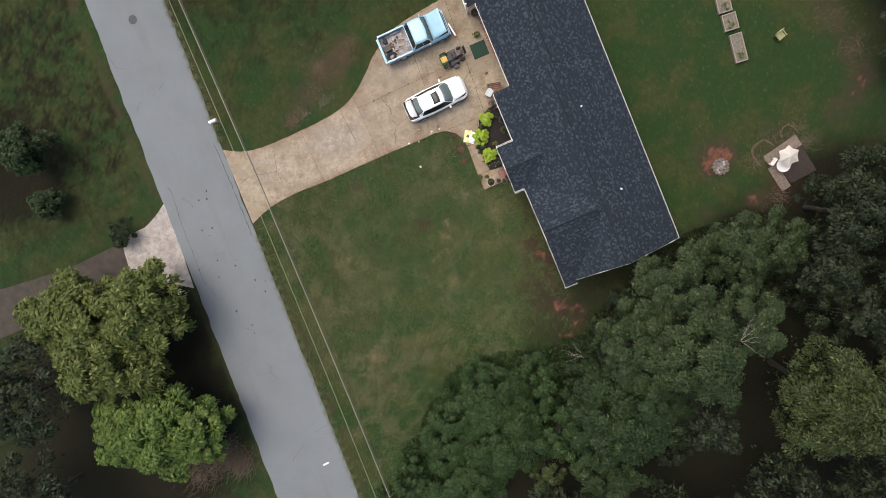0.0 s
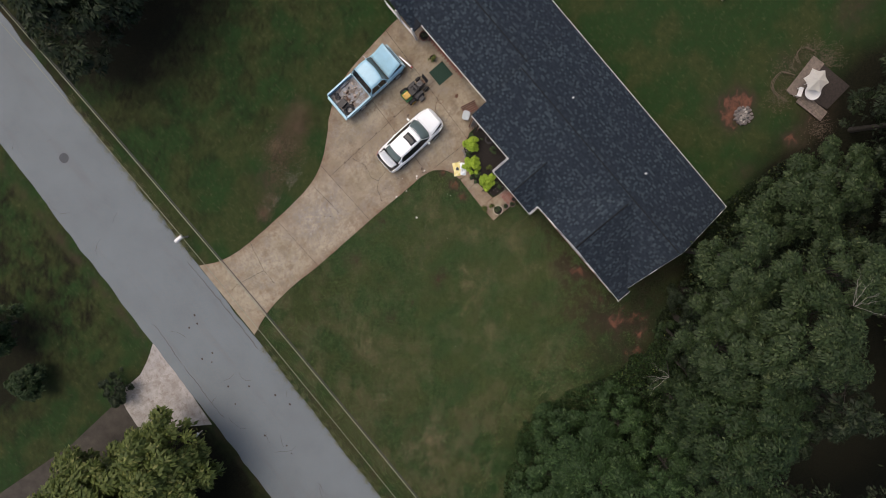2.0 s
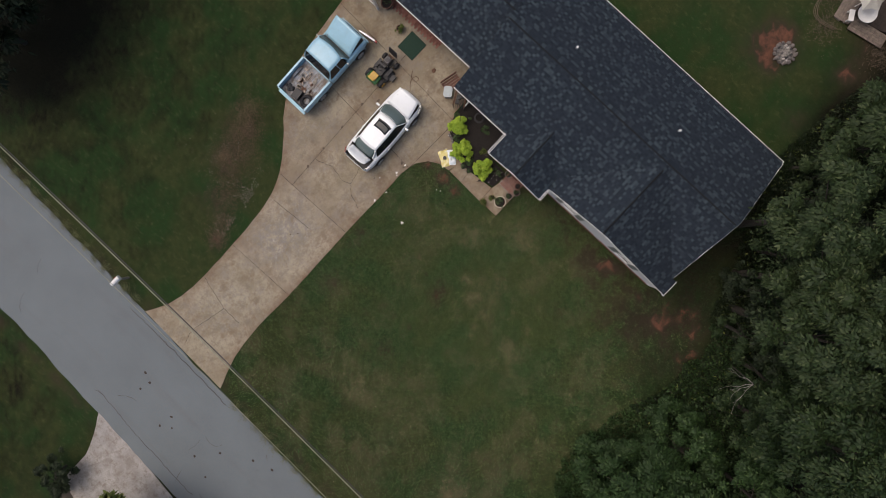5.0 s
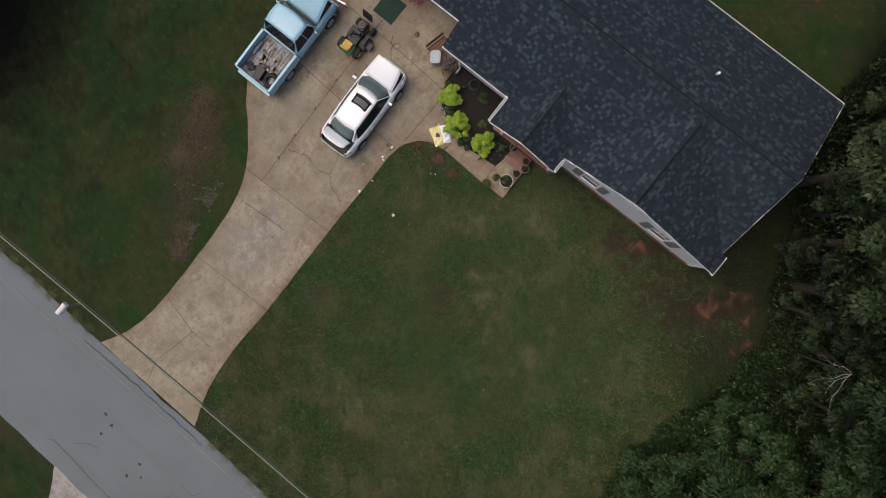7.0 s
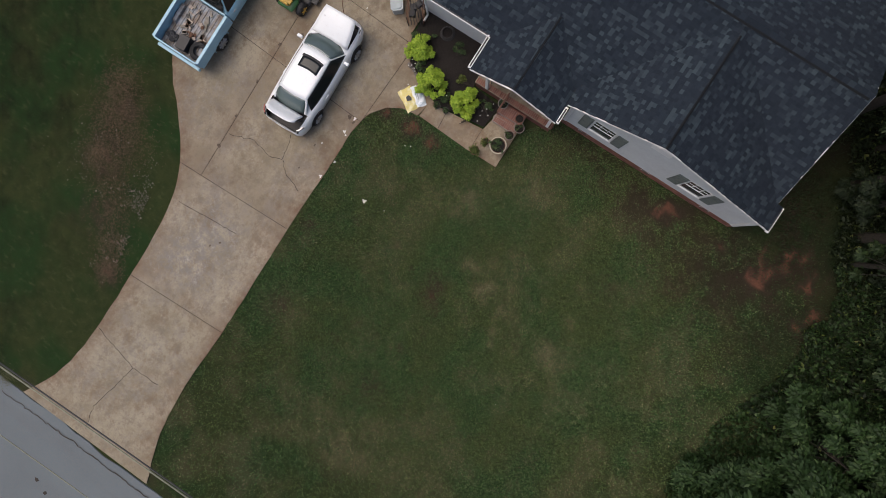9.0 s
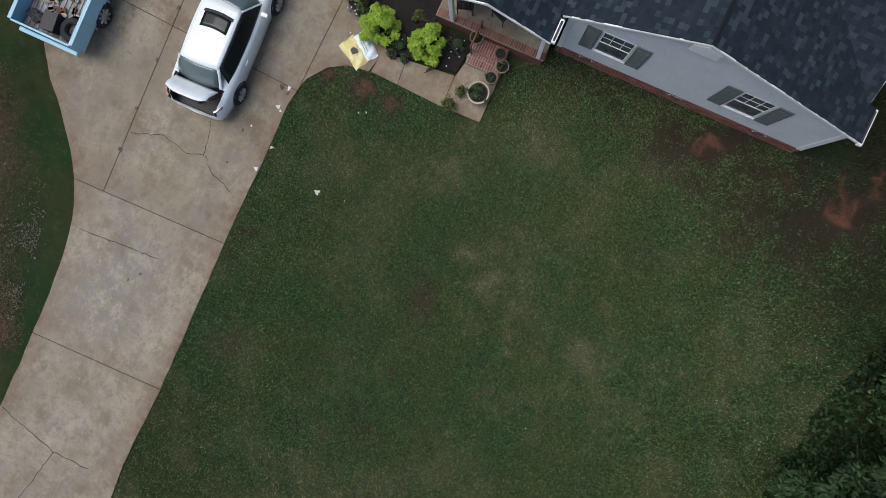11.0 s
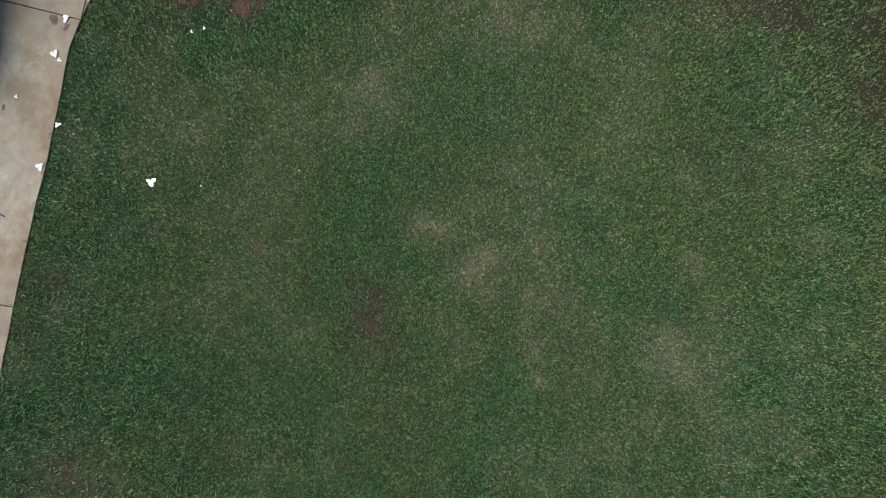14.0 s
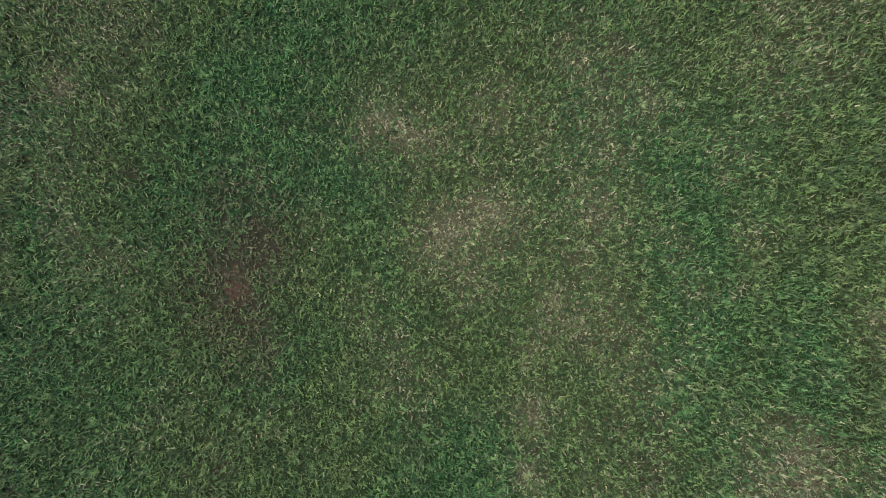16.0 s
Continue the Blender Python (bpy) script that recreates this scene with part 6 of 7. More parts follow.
for i, (x, y, r, h, lab, mt) in enumerate([(19.35, .62, .30, .35, "dark green low plant in the mulch bed", LEAF_POT), (18.9, -1.15, .16, .28, "small straw-coloured plant in the mulch bed", LEAF_OLIVE),
                                       (18.55, -2.5, .33, .3, "dark green low plant beside the path", LEAF_POT), (18.0, -1.05, .22, .25, "dark green low plant beside the path", LEAF_POT),
                                       (17.9, -.45, .15, .2, "dark green low plant beside the path", LEAF_POT), (19.75, -.5, .22, .3, "thin grey-green plant in the mulch bed", LEAF_POT),
                                       (18.45, .25, .25, .3, "dark green low plant in the mulch bed", LEAF_POT), (19.2, 1.0, .22, .3, "dark green low plant in the mulch bed", LEAF_POT),
                                       (17.95, -2.1, .14, .2, "brown low plant beside the path", LEAF_OLIVE), (18.0, -1.6, .12, .2, "brown low plant beside the path", LEAF_OLIVE)]):
    tree("bedding_plant", x, y, r, h, mt, lab, 420 + i, count=420, leaf=0.075, lobes=10, category="plant", base=.05, group="bedding plants")
rq = random.Random(8)
for i in range(26):
    x, y = rq.choice([(18.3, .5), (17.85, .1), (18.1, -1.1), (18.6, -2.6), (18.15, -2.4)])
    b = blob(bmesh.new(), (0, 0, 0), (.022, .022, .016), i, .2, 1)
    loose("white_flower", b, PAPER, pose(x + rq.uniform(-.28, .28), y + rq.uniform(-.25, .25), .20), "small white flower head in the bed", "flower", "white flowers")
for i in range(16):
    f = i / 15
    b = blob(bmesh.new(), (0, 0, 0), (rq.uniform(.05, .09), rq.uniform(.05, .08), .05), i, .35, 2)
    loose("edging_stone", b, STONE, pose(18.32 - .55 * f + rq.uniform(-.03, .03), .70 - 1.3 * f + rq.uniform(-.03, .03), .07, 0, 0, rq.uniform(0, 180)), "small grey edging stone", "stone", "edging stones")


def pot(x, y, r, h, material, seed, plant, label, ring=None, z=0.016):
    p = thing("plant_pot", x, y, z, 0, label, "plant pot", "potted plants")
    bm = bmesh.new()
    rows = []
    for rr, zz in ((.72 * r, 0), (.96 * r, h * .85), (1.0 * r, h * .86), (1.0 * r, h), (.86 * r, h), (.84 * r, h * .8)):
        rows.append([bm.verts.new((rr * math.cos(k * 6.283 / 20), rr * math.sin(k * 6.283 / 20), zz)) for k in range(20)])
    for r0, r1 in zip(rows, rows[1:]):
        for k in range(20):
            bm.faces.new((r0[k], r0[(k + 1) % 20], r1[(k + 1) % 20], r1[k]))
    bm.faces.new(rows[0][::-1])
    bm.faces.new(rows[-1])
    bmesh.ops.recalc_face_normals(bm, faces=bm.faces[:])
    part("pot", bm, material, p)
    part("soil", rodded((0, 0, h * .78), (0, 0, h * .84), .83 * r, n=20), MULCH, p)
    if ring:
        rg = tube(bmesh.new(), hoop(r, h, 24), r * .075, closed=True)
        part("rim", rg, ring, p, "pale rim")
    if plant:
        q = np.random.RandomState(seed)
        pts, d, c = crown_points(q, r * plant[0], h * .8, h + plant[1], 10, plant[2])
        tagged(quads_object("plant", leaf_quads(pts, d, plant[3], q), 4, plant[4], p), kind="stuff")
    return p


PALE = plain("pale_rim_mat", (0.50, 0.46, 0.36), 0.7, vary=.2, scale=12)
GREYRIM = plain("grey_rim_mat", (0.24, 0.22, 0.20), 0.7, vary=.25, scale=12)
few = (.75, .08, 60, .07, LEAF_POT)
pot(17.68, -3.66, .29, .36, TERRA, 1, (.95, .12, 320, .07, LEAF_POT), "large pot with a pale rim and green plant on the path", PALE)
pot(18.22, -3.78, .17, .28, TERRA, 2, few, "brown clay pot of soil beside the steps", GREYRIM)
pot(18.62, -3.92, .18, .30, TERRA, 3, few, "brown clay pot of soil beside the steps", GREYRIM)
pot(18.88, -3.74, .16, .26, TERRA, 4, None, "brown clay pot on the brick steps", None, .17)
pot(18.98, -2.96, .18, .30, BLACKP, 5, few, "dark pot with a grey rim on the steps", GREYRIM, .17)
pot(18.50, -2.98, .075, .14, PALE, 6, None, "small pale pot beside the steps", PALE)
pot(17.08, -3.06, .17, .22, TERRA, 7, (1.0, .14, 160, .08, LEAF_OLIVE), "brown pot with a drooping plant on the path")
pot(17.56, -3.2, .13, .22, TERRA, 8, (1.1, .1, 120, .07, LEAF_OLIVE), "small brown pot with a plant on the path")
pot(17.63, -1.02, .13, .22, BLACKP, 9, few, "small dark pot beside the shrubs")
pot(17.66, -1.38, .12, .20, BLACKP, 10, few, "small dark pot beside the shrubs")
pot(20.72, 9.2, .26, .36, BLACKP, 11, few, "dark round planter on the drive", TERRA)
pot(20.75, 7.7, .30, .38, TERRA, 12, few, "brown round planter on the drive", TERRA)
pot(20.32, 6.35, .18, .25, TERRA, 13, (1.3, .15, 160, .10, LEAF_OLIVE), "brown pot with straggling plant on the drive")


def sack(name, x, y, rz, material, label, seed, z, lx, ly):
    bm = sheet(lambda u, v: ((u - .5) * lx + .012 * math.sin(9 * v + seed), (v - .5) * ly + .012 * math.sin(8 * u + seed),
                             .015 + .085 * (math.sin(math.pi * u) * math.sin(math.pi * v)) ** .5 + .012 * math.sin(17 * u + 9 * v + seed)), 14, 12, .012)
    ob = loose(name, bm, material, pose(x, y, z, 0, 0, rz), label, "sack", "garden sacks")
    return ob


k = Mat("yellow_sack_mat", 0.45)
k.color(k.mix(k.ramp(k.noise(5, 4), .45, .6), (0.66, 0.56, 0.20), (0.74, 0.69, 0.42)))
YSACK = k.m
k = Mat("white_sack_mat", 0.4)
k.color(k.mix(k.ramp(k.noise(6, 4), .55, .66), (0.74, 0.78, 0.80), (0.42, 0.52, 0.60)))
WSACK = k.m
ys = sack("yellow_sack", 17.26, -.02, 62, YSACK, "yellow plastic sack lying on the path", 1, .02, .86, .52)
part("print", prism(bmesh.new(), [(-.1, -.06), (.0, -.1), (.12, -.05), (.1, .07), (-.04, .1)], .108, .118), CABLE, ys, "dark printed spot")
ws = sack("white_sack", 17.53, -.22, 52, WSACK, "white plastic sack lying on the path", 2, .022, .80, .44)
part("print", boxed(0, 0, .115, .34, .012, .01), SHUTTER, ws, "thin printed bars")
part("print", boxed(.0, .06, .113, .26, .012, .01), SHUTTER, ws, "thin printed bars")

# ---------------------------------------------------------------- things on the drive and by the wall
k = Mat("green_mat_mat", 0.9)
k.color(k.mix(k.ramp(k.noise(60, 4), .35, .7), (0.007, 0.026, 0.017), (0.013, 0.044, 0.028))).bump(k.noise(150), .5, .01)
pv = thing("brick_paving", 0, 0, 0, 0, "strip of red-brown brick paving along the wall", "paving")
pv["kind"] = "structure"
me_paver = None
for i in range(34):
    for j in range(5):
        if me_paver is None:
            bm_ = boxed(0, 0, .012, .205, .098, .03, bevel=.004)
            me_paver = bpy.data.meshes.new("paver")
            bm_.to_mesh(me_paver)
            bm_.free()
            me_paver.materials.append(BRICK)
        ob_ = new("paver", me_paver)
        ob_.parent = pv
        ob_.matrix_basis = pose(20.98 + .215 * j + .11 * (i % 2) - .042 * (i * .108 - 1.5), 4.35 + i * .108, .012, 0, 0, 2.4)
mt = loose("green_mat", boxed(0, 0, .012, 1.10, 1.06, .024, bevel=.008), k.m, pose(20.16, 5.32, .014, 0, 0, 1), "dark green square mat on the concrete", "mat")
bn = thing("wooden_bench", 20.22, 2.42, .012, -12, "red-brown slatted wooden bench", "bench")
for i in range(4):
    part("slat", boxed(-.02, -.2 + i * .13, .42, .95, .10, .03, bevel=.006), REDWOOD, bn)
for x in (-.4, .4):
    for y in (-.2, .2):
        part("leg", boxed(x, y, .2, .06, .06, .4), REDWOOD, bn)
part("backrest", boxed(-.02, .27, .66, .95, .04, .28, bevel=.01), REDWOOD, bn)
cl = thing("grey_cooler", 19.76, 2.24, .012, 38, "pale grey-blue cooler with a rounded lid", "cooler")
COOL = plain("cooler_mat", (0.40, 0.46, 0.48), .5, vary=.1)
octo = lambda a, b, c: [(a, b - c), (a - c, b), (c - a, b), (-a, b - c), (-a, c - b), (c - a, -b), (a - c, -b), (a, c - b)]
part("body", prism(bmesh.new(), octo(.25, .20, .06), 0, .40), COOL, cl)
part("lid", prism(bmesh.new(), octo(.28, .225, .08), .405, .45), COOL, cl, "pale grey lid")
part("lid_panel", prism(bmesh.new(), octo(.22, .17, .07), .45, .472), COOL, cl)
for y in (-.2, .2):
    part("handle", rodded((-.1, y, .32), (.1, y, .32), .015), BLACKP, cl)
rk = thing("metal_rack", 19.92, 1.50, .012, 30, "dark metal shelving rack with clutter", "rack")
for x in (-.4, .4):
    for y in (-.28, .28):
        part("post", rodded((x, y, 0), (x, y, .85), .018), BLACKP, rk)
for z in (.12, .48, .84):
    for i in range(6):
        part("bar", rodded((-.4, -.28 + i * .112, z), (.4, -.28 + i * .112, z), .01, n=6), BLACKP, rk)
    for y in (-.28, .28):
        part("bar", rodded((-.4, y, z), (.4, y, z), .016, n=6), RUST, rk)
for i in range(3):
    loose("storage_box", boxed(0, 0, .09, .22, .2, .17, bevel=.02), random.Random(i).choice([CABLE, BLACKP, RUST]), pose(19.92 - .2 + .2 * i, 1.5 + .1 * (i % 2), .505, 0, 0, 30 + 20 * i), "dark box on the metal rack", "box", "boxes on the rack")
ds = thing("downspout", 20.12, 1.15, .05, 0, "white downspout on the house wall", "downspout")
part("pipe", rodded((0, 0, 0.1), (0, 0, 2.4), .04, n=10), WHITE, ds)
part("elbow", rodded((0, 0, .12), (-.25, 0, .05), .04, n=10), WHITE, ds)
hr = thing("hose_reel", 19.98, .18, .06, 20, "dark green coiled garden hose against the wall", "hose")
for kk in range(3):
    bm = tube(bmesh.new(), hoop(.26 - .03 * kk, .03 + .05 * kk), .02, closed=True)
    part("coil", bm, BLACKP, hr)


def cord(name, pts, r, material, label, z=.026):
    bm = tube(bmesh.new(), [(x, y, z) for x, y in smooth_line(pts, .06)], r)
    return tagged(part(name, bm, material), label, "cord")


cord("extension_cord", [(18.45, 3.75), (18.7, 4.0), (18.95, 4.12), (19.2, 4.05), (19.18, 3.85), (18.95, 3.9), (19.0, 4.2), (19.3, 4.4)], .012, RUST, "brown loose cord on the concrete")
loose("leaf_litter", blob(bmesh.new(), (0, 0, .03), (.12, .1, .04), 3, .5, 2), RUST, pose(20.05, 3.6, .012), "small dark heap of debris on the concrete", "debris")
for i, (x, y, s) in enumerate([(15.55, 1.22, .10), (14.94, 1.26, .12), (14.86, 1.16, .07), (13.83, .93, .09), (13.10, 1.06, .11), (15.79, -.86, .045), (15.89, -1.05, .05), (13.28, -.79, .13), (14.12, 1.72, .05), (19.1, 3.16, .05), (13.4, -1.6, .03), (10.0, -9.0, .03), (14.0, -3.1, .02)]):
    q = random.Random(600 + i)
    lobe = [q.uniform(.9, 1.5) if j % 2 else q.uniform(.25, .7) for j in range(6)]

    def torn(u, v, q0=q.uniform(0, 9), lobe=lobe, s=s):
        a, r = u * 6.2832, s * .62 * v * (lobe[int(u * 6) % 6] * (1 - u * 6 % 1) + lobe[(int(u * 6) + 1) % 6] * (u * 6 % 1))
        return (r * math.cos(a), .8 * r * math.sin(a), .012 + s * (.22 * abs(noise.noise((9 * r / s * math.cos(a) * .3, 2.2 * r / s * math.sin(a), q0))) + .10 * (1 - v)))
    b = sheet(torn, 18, 5, .004)
    loose("paper_scrap", b, PAPER, pose(x, y, .016 if y > .85 else .0, 0, 0, 37 * i), "crumpled white scrap of paper", "litter", "paper scraps")
# porch chairs
for x, y, rz, mt2, lab in ((19.55, -2.35, 20, BLACKP, "black metal porch chair"), (19.75, -3.35, 160, BLACKP, "dark porch chair under the roof")):
    ch = thing("porch_chair", x, y, .515, rz, lab, "chair", "porch chairs")
    part("seat", boxed(0, 0, .42, .45, .45, .04, bevel=.01), mt2, ch)
    for i in range(5):
        part("back_slat", boxed(-.22, -.18 + .09 * i, .68, .02, .05, .5), mt2, ch)
    for sx in (-.2, .2):
        for sy in (-.2, .2):
            part("leg", rodded((sx, sy, 0), (sx, sy, .42), .016), mt2, ch)
# step railing
rl = thing("step_railing", 19.02, -2.98, .17, 0, "dark red wooden handrail beside the steps", "railing")
part("rail", rodded((-.45, 0, .62), (.25, 0, .86), .03), REDWOOD, rl)
for x, h in ((-.42, .62), (.0, .76), (.22, .84)):
    part("baluster", boxed(x, 0, h / 2 - .02, .04, .04, h), REDWOOD, rl)

# ---------------------------------------------------------------- side lawn stones and brush
q = np.random.RandomState(17)
n = 1700
f = q.rand(n)
drift = q.rand(n) < 0.75
px_ = np.where(drift, 5.2 + 4.6 * f + q.normal(0, .22, n), q.normal(9.0, 1.0, n))
py_ = np.where(drift, 5.4 + .7 * f + np.abs(q.normal(0, .42, n)), q.normal(8.0, .9, n))
ok = fbm(px_, py_, 1.8, 3) > q.uniform(.40, .62, n)
px_, py_ = px_[ok], py_[ok]
n = len(px_)
sz_ = q.uniform(.008, .030, (n, 1)) * np.where(q.rand(n, 1) < .1, 1.8, 1.0)
a0 = q.uniform(0, 6.283, n)
ring_ = [np.stack([px_, py_, 0 * px_], -1) + sz_ * np.stack([np.cos(a0 + 1.571 * i), .75 * np.sin(a0 + 1.571 * i), 0 * a0 - .2], -1) for i in range(4)]
top_ = np.stack([px_, py_, 0 * px_], -1) + sz_ * np.array([.1, .05, .6])
peb = np.stack([v for i in range(4) for v in (ring_[i], ring_[(i + 1) % 4], top_)], 1).reshape(-1, 3)
tagged(quads_object("gravel", peb, 3, plain("pebble_mat", (0.20, 0.178, 0.150), .95, vary=.4, scale=9)), "scattered pale stones along the drive's edge", "gravel", kind="stuff")


def brush(name, spots_, count, length, material, label, seed, z=.25, category="brush", thin=.012):
    q = np.random.RandomState(seed)
    idx = q.randint(0, len(spots_), count)
    sp = np.array(spots_)
    x, y = q.normal(sp[idx, 0], sp[idx, 2]), q.normal(sp[idx, 1], sp[idx, 2])
    a, l = q.uniform(0, 6.283, count), length * q.uniform(.4, 1.3, count)
    b0 = np.stack([x, y, 0.02 + 0 * x], -1)
    tip = b0 + np.stack([np.cos(a) * l, np.sin(a) * l, z * q.uniform(.2, 1.2, count)], -1)
    sd = np.stack([-np.sin(a), np.cos(a), 0 * a], -1) * thin
    return tagged(quads_object(name, np.stack([b0 - sd, b0 + sd, tip], 1).reshape(-1, 3), 3, material), label, category, kind="stuff")


brush("dead_weeds", [(11.2, 9.2, .5), (10.9, 8.6, .45), (10.2, 8.9, .4), (9.4, 8.2, .45), (8.9, 8.5, .3), (8.3, 7.4, .5), (7.4, 6.7, .45), (6.4, 6.1, .35), (5.6, 5.7, .3), (11.8, 9.3, .4), (10.0, 7.6, .5)], 9000, .075, WEED, "dry brown weeds on the side lawn", 41, .04, "weeds", .008)
brush("dry_brush", [(35.3, -8.9, .45), (36.6, -7.9, .5), (38.3, -7.8, .45), (38.9, -8.8, .4), (36.0, -11.9, .4), (42.6, 1.5, .8), (42.6, -1.5, .7), (43.4, -4.0, .6)], 2600, .16, TWIG, "dry cut brush around the patio", 42, .12, "brush", .010)
brush("verge_weeds", [(20.8, -14.0, .8), (18.8, -16.6, .8), (16.6, -16.5, .9), (22.5, -13.6, .7), (25.5, -13.2, .6), (9.0, -17.6, .9), (6.0, -20.0, .9), (28.6, -12.6, .6)], 12000, .09, LEAF_MIX, "low green weeds at the wood's edge", 43, .12, "weeds")
brush("roadside_brush", [(-9.6, -16.3, .7), (-11.6, -16.6, .9), (-8.6, -17.2, .5)], 3500, .6, TWIG, "dry brown brush on the far verge", 44, .8)
brush("verge_grass", [(-0.2 + .018 * y, y, .16) for y in np.arange(-23, 20, .8) if not -.6 < y < 6] , 14000, .055, GRASSY, "ragged grass along the road edge", 45, .04, "grass")

# ---------------------------------------------------------------- back yard
PALESTONE = plain("pale_stone_mat", (0.40, 0.37, 0.34), 0.9, vary=0.3, scale=7, bump=0.4)
fp = thing("fire_pit", 32.95, -8.40, 0, 0, "round stone fire pit full of pale ash", "fire pit")
for i in range(13):
    a = i * 6.283 / 13
    s = blob(bmesh.new(), (.50 * math.cos(a), .50 * math.sin(a), .08), (.11 + .04 * math.sin(5 * a), .10, .10), i, .45, 2)
    part("stone", s, STONE, fp)
for i in range(22):
    a = i * 2.4
    rr_ = .42 * math.sqrt((i + .5) / 22)
    part("stone", blob(bmesh.new(), (rr_ * math.cos(a), rr_ * math.sin(a), .10), (.09, .07, .06), i + 40, .5, 1), PALESTONE if i % 4 == 0 else (STONE, CABLE, ASH)[i % 3], fp)
part("ash", blob(bmesh.new(), (0, 0, .02), (.5, .5, .07), 4, .3, 2), ASH, fp, "grey ash")
for i in range(6):
    a = i * 1.1
    part("log", rodded((.35 * math.cos(a), .35 * math.sin(a), .08), (-.2 * math.cos(a + .5), -.2 * math.sin(a + .5), .14), .04, n=7), DEADWOOD, fp, "half-burnt log")
DECKWOOD = plain("deck_board_mat", (0.185, 0.150, 0.125), .9, vary=.4, scale=6, bump=.4)
pt = thing("patio_deck", 0, 0, 0, 0, "weathered grey L-shaped board deck", "deck")
for i in range(7):
    f0 = Vector((35.80, -8.82, 0)) + Vector((.03, -.115, 0)) * i
    f1 = Vector((38.22, -8.15, 0)) + Vector((.03, -.115, 0)) * i
    beam("board", f0 + Vector((0, 0, .14)), f1 + Vector((0, 0, .14)), .105, .04, DECKWOOD, pt)
for i in range(6):
    g0 = Vector((35.86, -9.66, 0)) + Vector((.11, .03, 0)) * i
    g1 = Vector((36.30, -11.50, 0)) + Vector((.11, .03, 0)) * i
    beam("board", g0 + Vector((0, 0, .145)), g1 + Vector((0, 0, .145)), .10, .04, DECKWOOD, pt)
for x, y in ((36.0, -9.0), (37.9, -8.6), (36.4, -11.2), (36.2, -9.9)):
    part("joist", boxed(x, y, .05, .3, .3, .12), WOOD, pt)
part("panel", prism(bmesh.new(), [(36.2, -9.3), (38.35, -8.8), (38.8, -10.9), (37.0, -11.2)], 0.0, .10), plain("leafy_deck_mat", (0.034, 0.026, 0.022), .95, vary=.5, scale=9, bump=.5), pt, "dark leaf-strewn deck floor")
for nm_, line_ in (("stick", [(35.4, -9.35), (35.2, -8.6), (35.25, -8.05), (35.7, -7.75), (36.2, -7.75), (36.7, -8.3)]), ("hoop", [(37.3, -7.95), (37.4, -7.5), (37.75, -7.3), (38.1, -7.45), (38.4, -8.0)])):
    eg = bmesh.new()
    for s_ in range(3):
        tube(eg, [(x + .04 * math.sin(7 * s_ + 3 * x), y + .05 * math.cos(5 * s_ + 4 * y), .10 + .07 * s_) for x, y in smooth_line(line_, .15)], .016)
    tagged(part("garden_edging", eg, TWIG), "bent dry sticks edging a garden bed", "edging", "garden edging")
um = thing("patio_umbrella", 36.80, -9.15, 0, 12, "white patio umbrella with sagging canopy", "umbrella")
part("pole", rodded((0, 0, 0), (0, 0, 1.75), .022), WHITE, um)
part("base", rodded((0, 0, 0), (0, 0, .1), .22, n=16), STONE, um)
cn = bmesh.new()
top = cn.verts.new((0, 0, 1.75))
rimv = [cn.verts.new(((.74 if i % 2 == 0 else .54) * math.cos(i * 6.283 / 12), (.74 if i % 2 == 0 else .54) * math.sin(i * 6.283 / 12), 1.42 if i % 2 == 0 else 1.44)) for i in range(12)]
for i in range(12):
    cn.faces.new((top, rimv[i], rimv[(i + 1) % 12]))
bmesh.ops.solidify(cn, geom=cn.faces[:], thickness=.012)
part("canopy", cn, PAPER, um, "sagging white cloth canopy")
wt = thing("garden_table", 36.62, -9.72, 0, 30, "small white round garden table", "table")
part("tabletop", rodded((0, 0, .7), (0, 0, .74), .46, n=24), WHITE, wt)
part("pedestal", rodded((0, 0, 0), (0, 0, .7), .05), WHITE, wt)
part("foot", rodded((0, 0, 0), (0, 0, .03), .25, n=16), WHITE, wt)
gb = thing("garden_bench", 36.22, -9.30, 0, 35, "small white bench beside the garden table", "bench")
part("seat", boxed(0, 0, .43, .55, .26, .04, bevel=.01), WHITE, gb)
for sx in (-.22, .22):
    part("leg", boxed(sx, 0, .2, .05, .22, .41), WHITE, gb)
SOIL = plain("bed_soil_mat", (0.15, 0.14, 0.11), .95, vary=.4, scale=9, bump=.6)
for x0, x1, y0, y1 in ((36.02, 36.86, 1.36, 2.9), (36.02, 36.90, .10, 1.16), (36.08, 36.84, -2.12, -.26), (36.0, 36.8, 3.3, 4.6)):
    rb = thing("raised_bed", (x0 + x1) / 2, (y0 + y1) / 2, 0, -4, "weathered wooden raised bed filled with soil", "raised bed", "raised beds")
    w, l = x1 - x0, y1 - y0
    for s in (-1, 1):
        part("board", boxed(s * w / 2, 0, .13, .06, l + .06, .26, bevel=.008), WOOD, rb)
        part("board", boxed(0, s * l / 2, .13, w - .07, .06, .26, bevel=.008), WOOD, rb)
    part("soil", boxed(0, 0, .10, w - .06, l - .06, .2), SOIL, rb)
    q = np.random.RandomState(int(y0 * 10) + 90)
    pts, d, c = crown_points(q, .3, .18, .4, 8, 120)
    pts[:, 1] += -l / 2 + .35
    quads_object("seedling", leaf_quads(pts, d, .08, q), 4, LEAF_OLIVE, rb)
gc = thing("garden_chair", 39.1, -1.45, 0, 20, "faded yellow-green plastic garden chair", "chair")
CH = plain("faded_chair_mat", (0.34, 0.34, 0.16), .6)
part("seat", boxed(0, 0, .4, .5, .5, .05, bevel=.02), CH, gc)
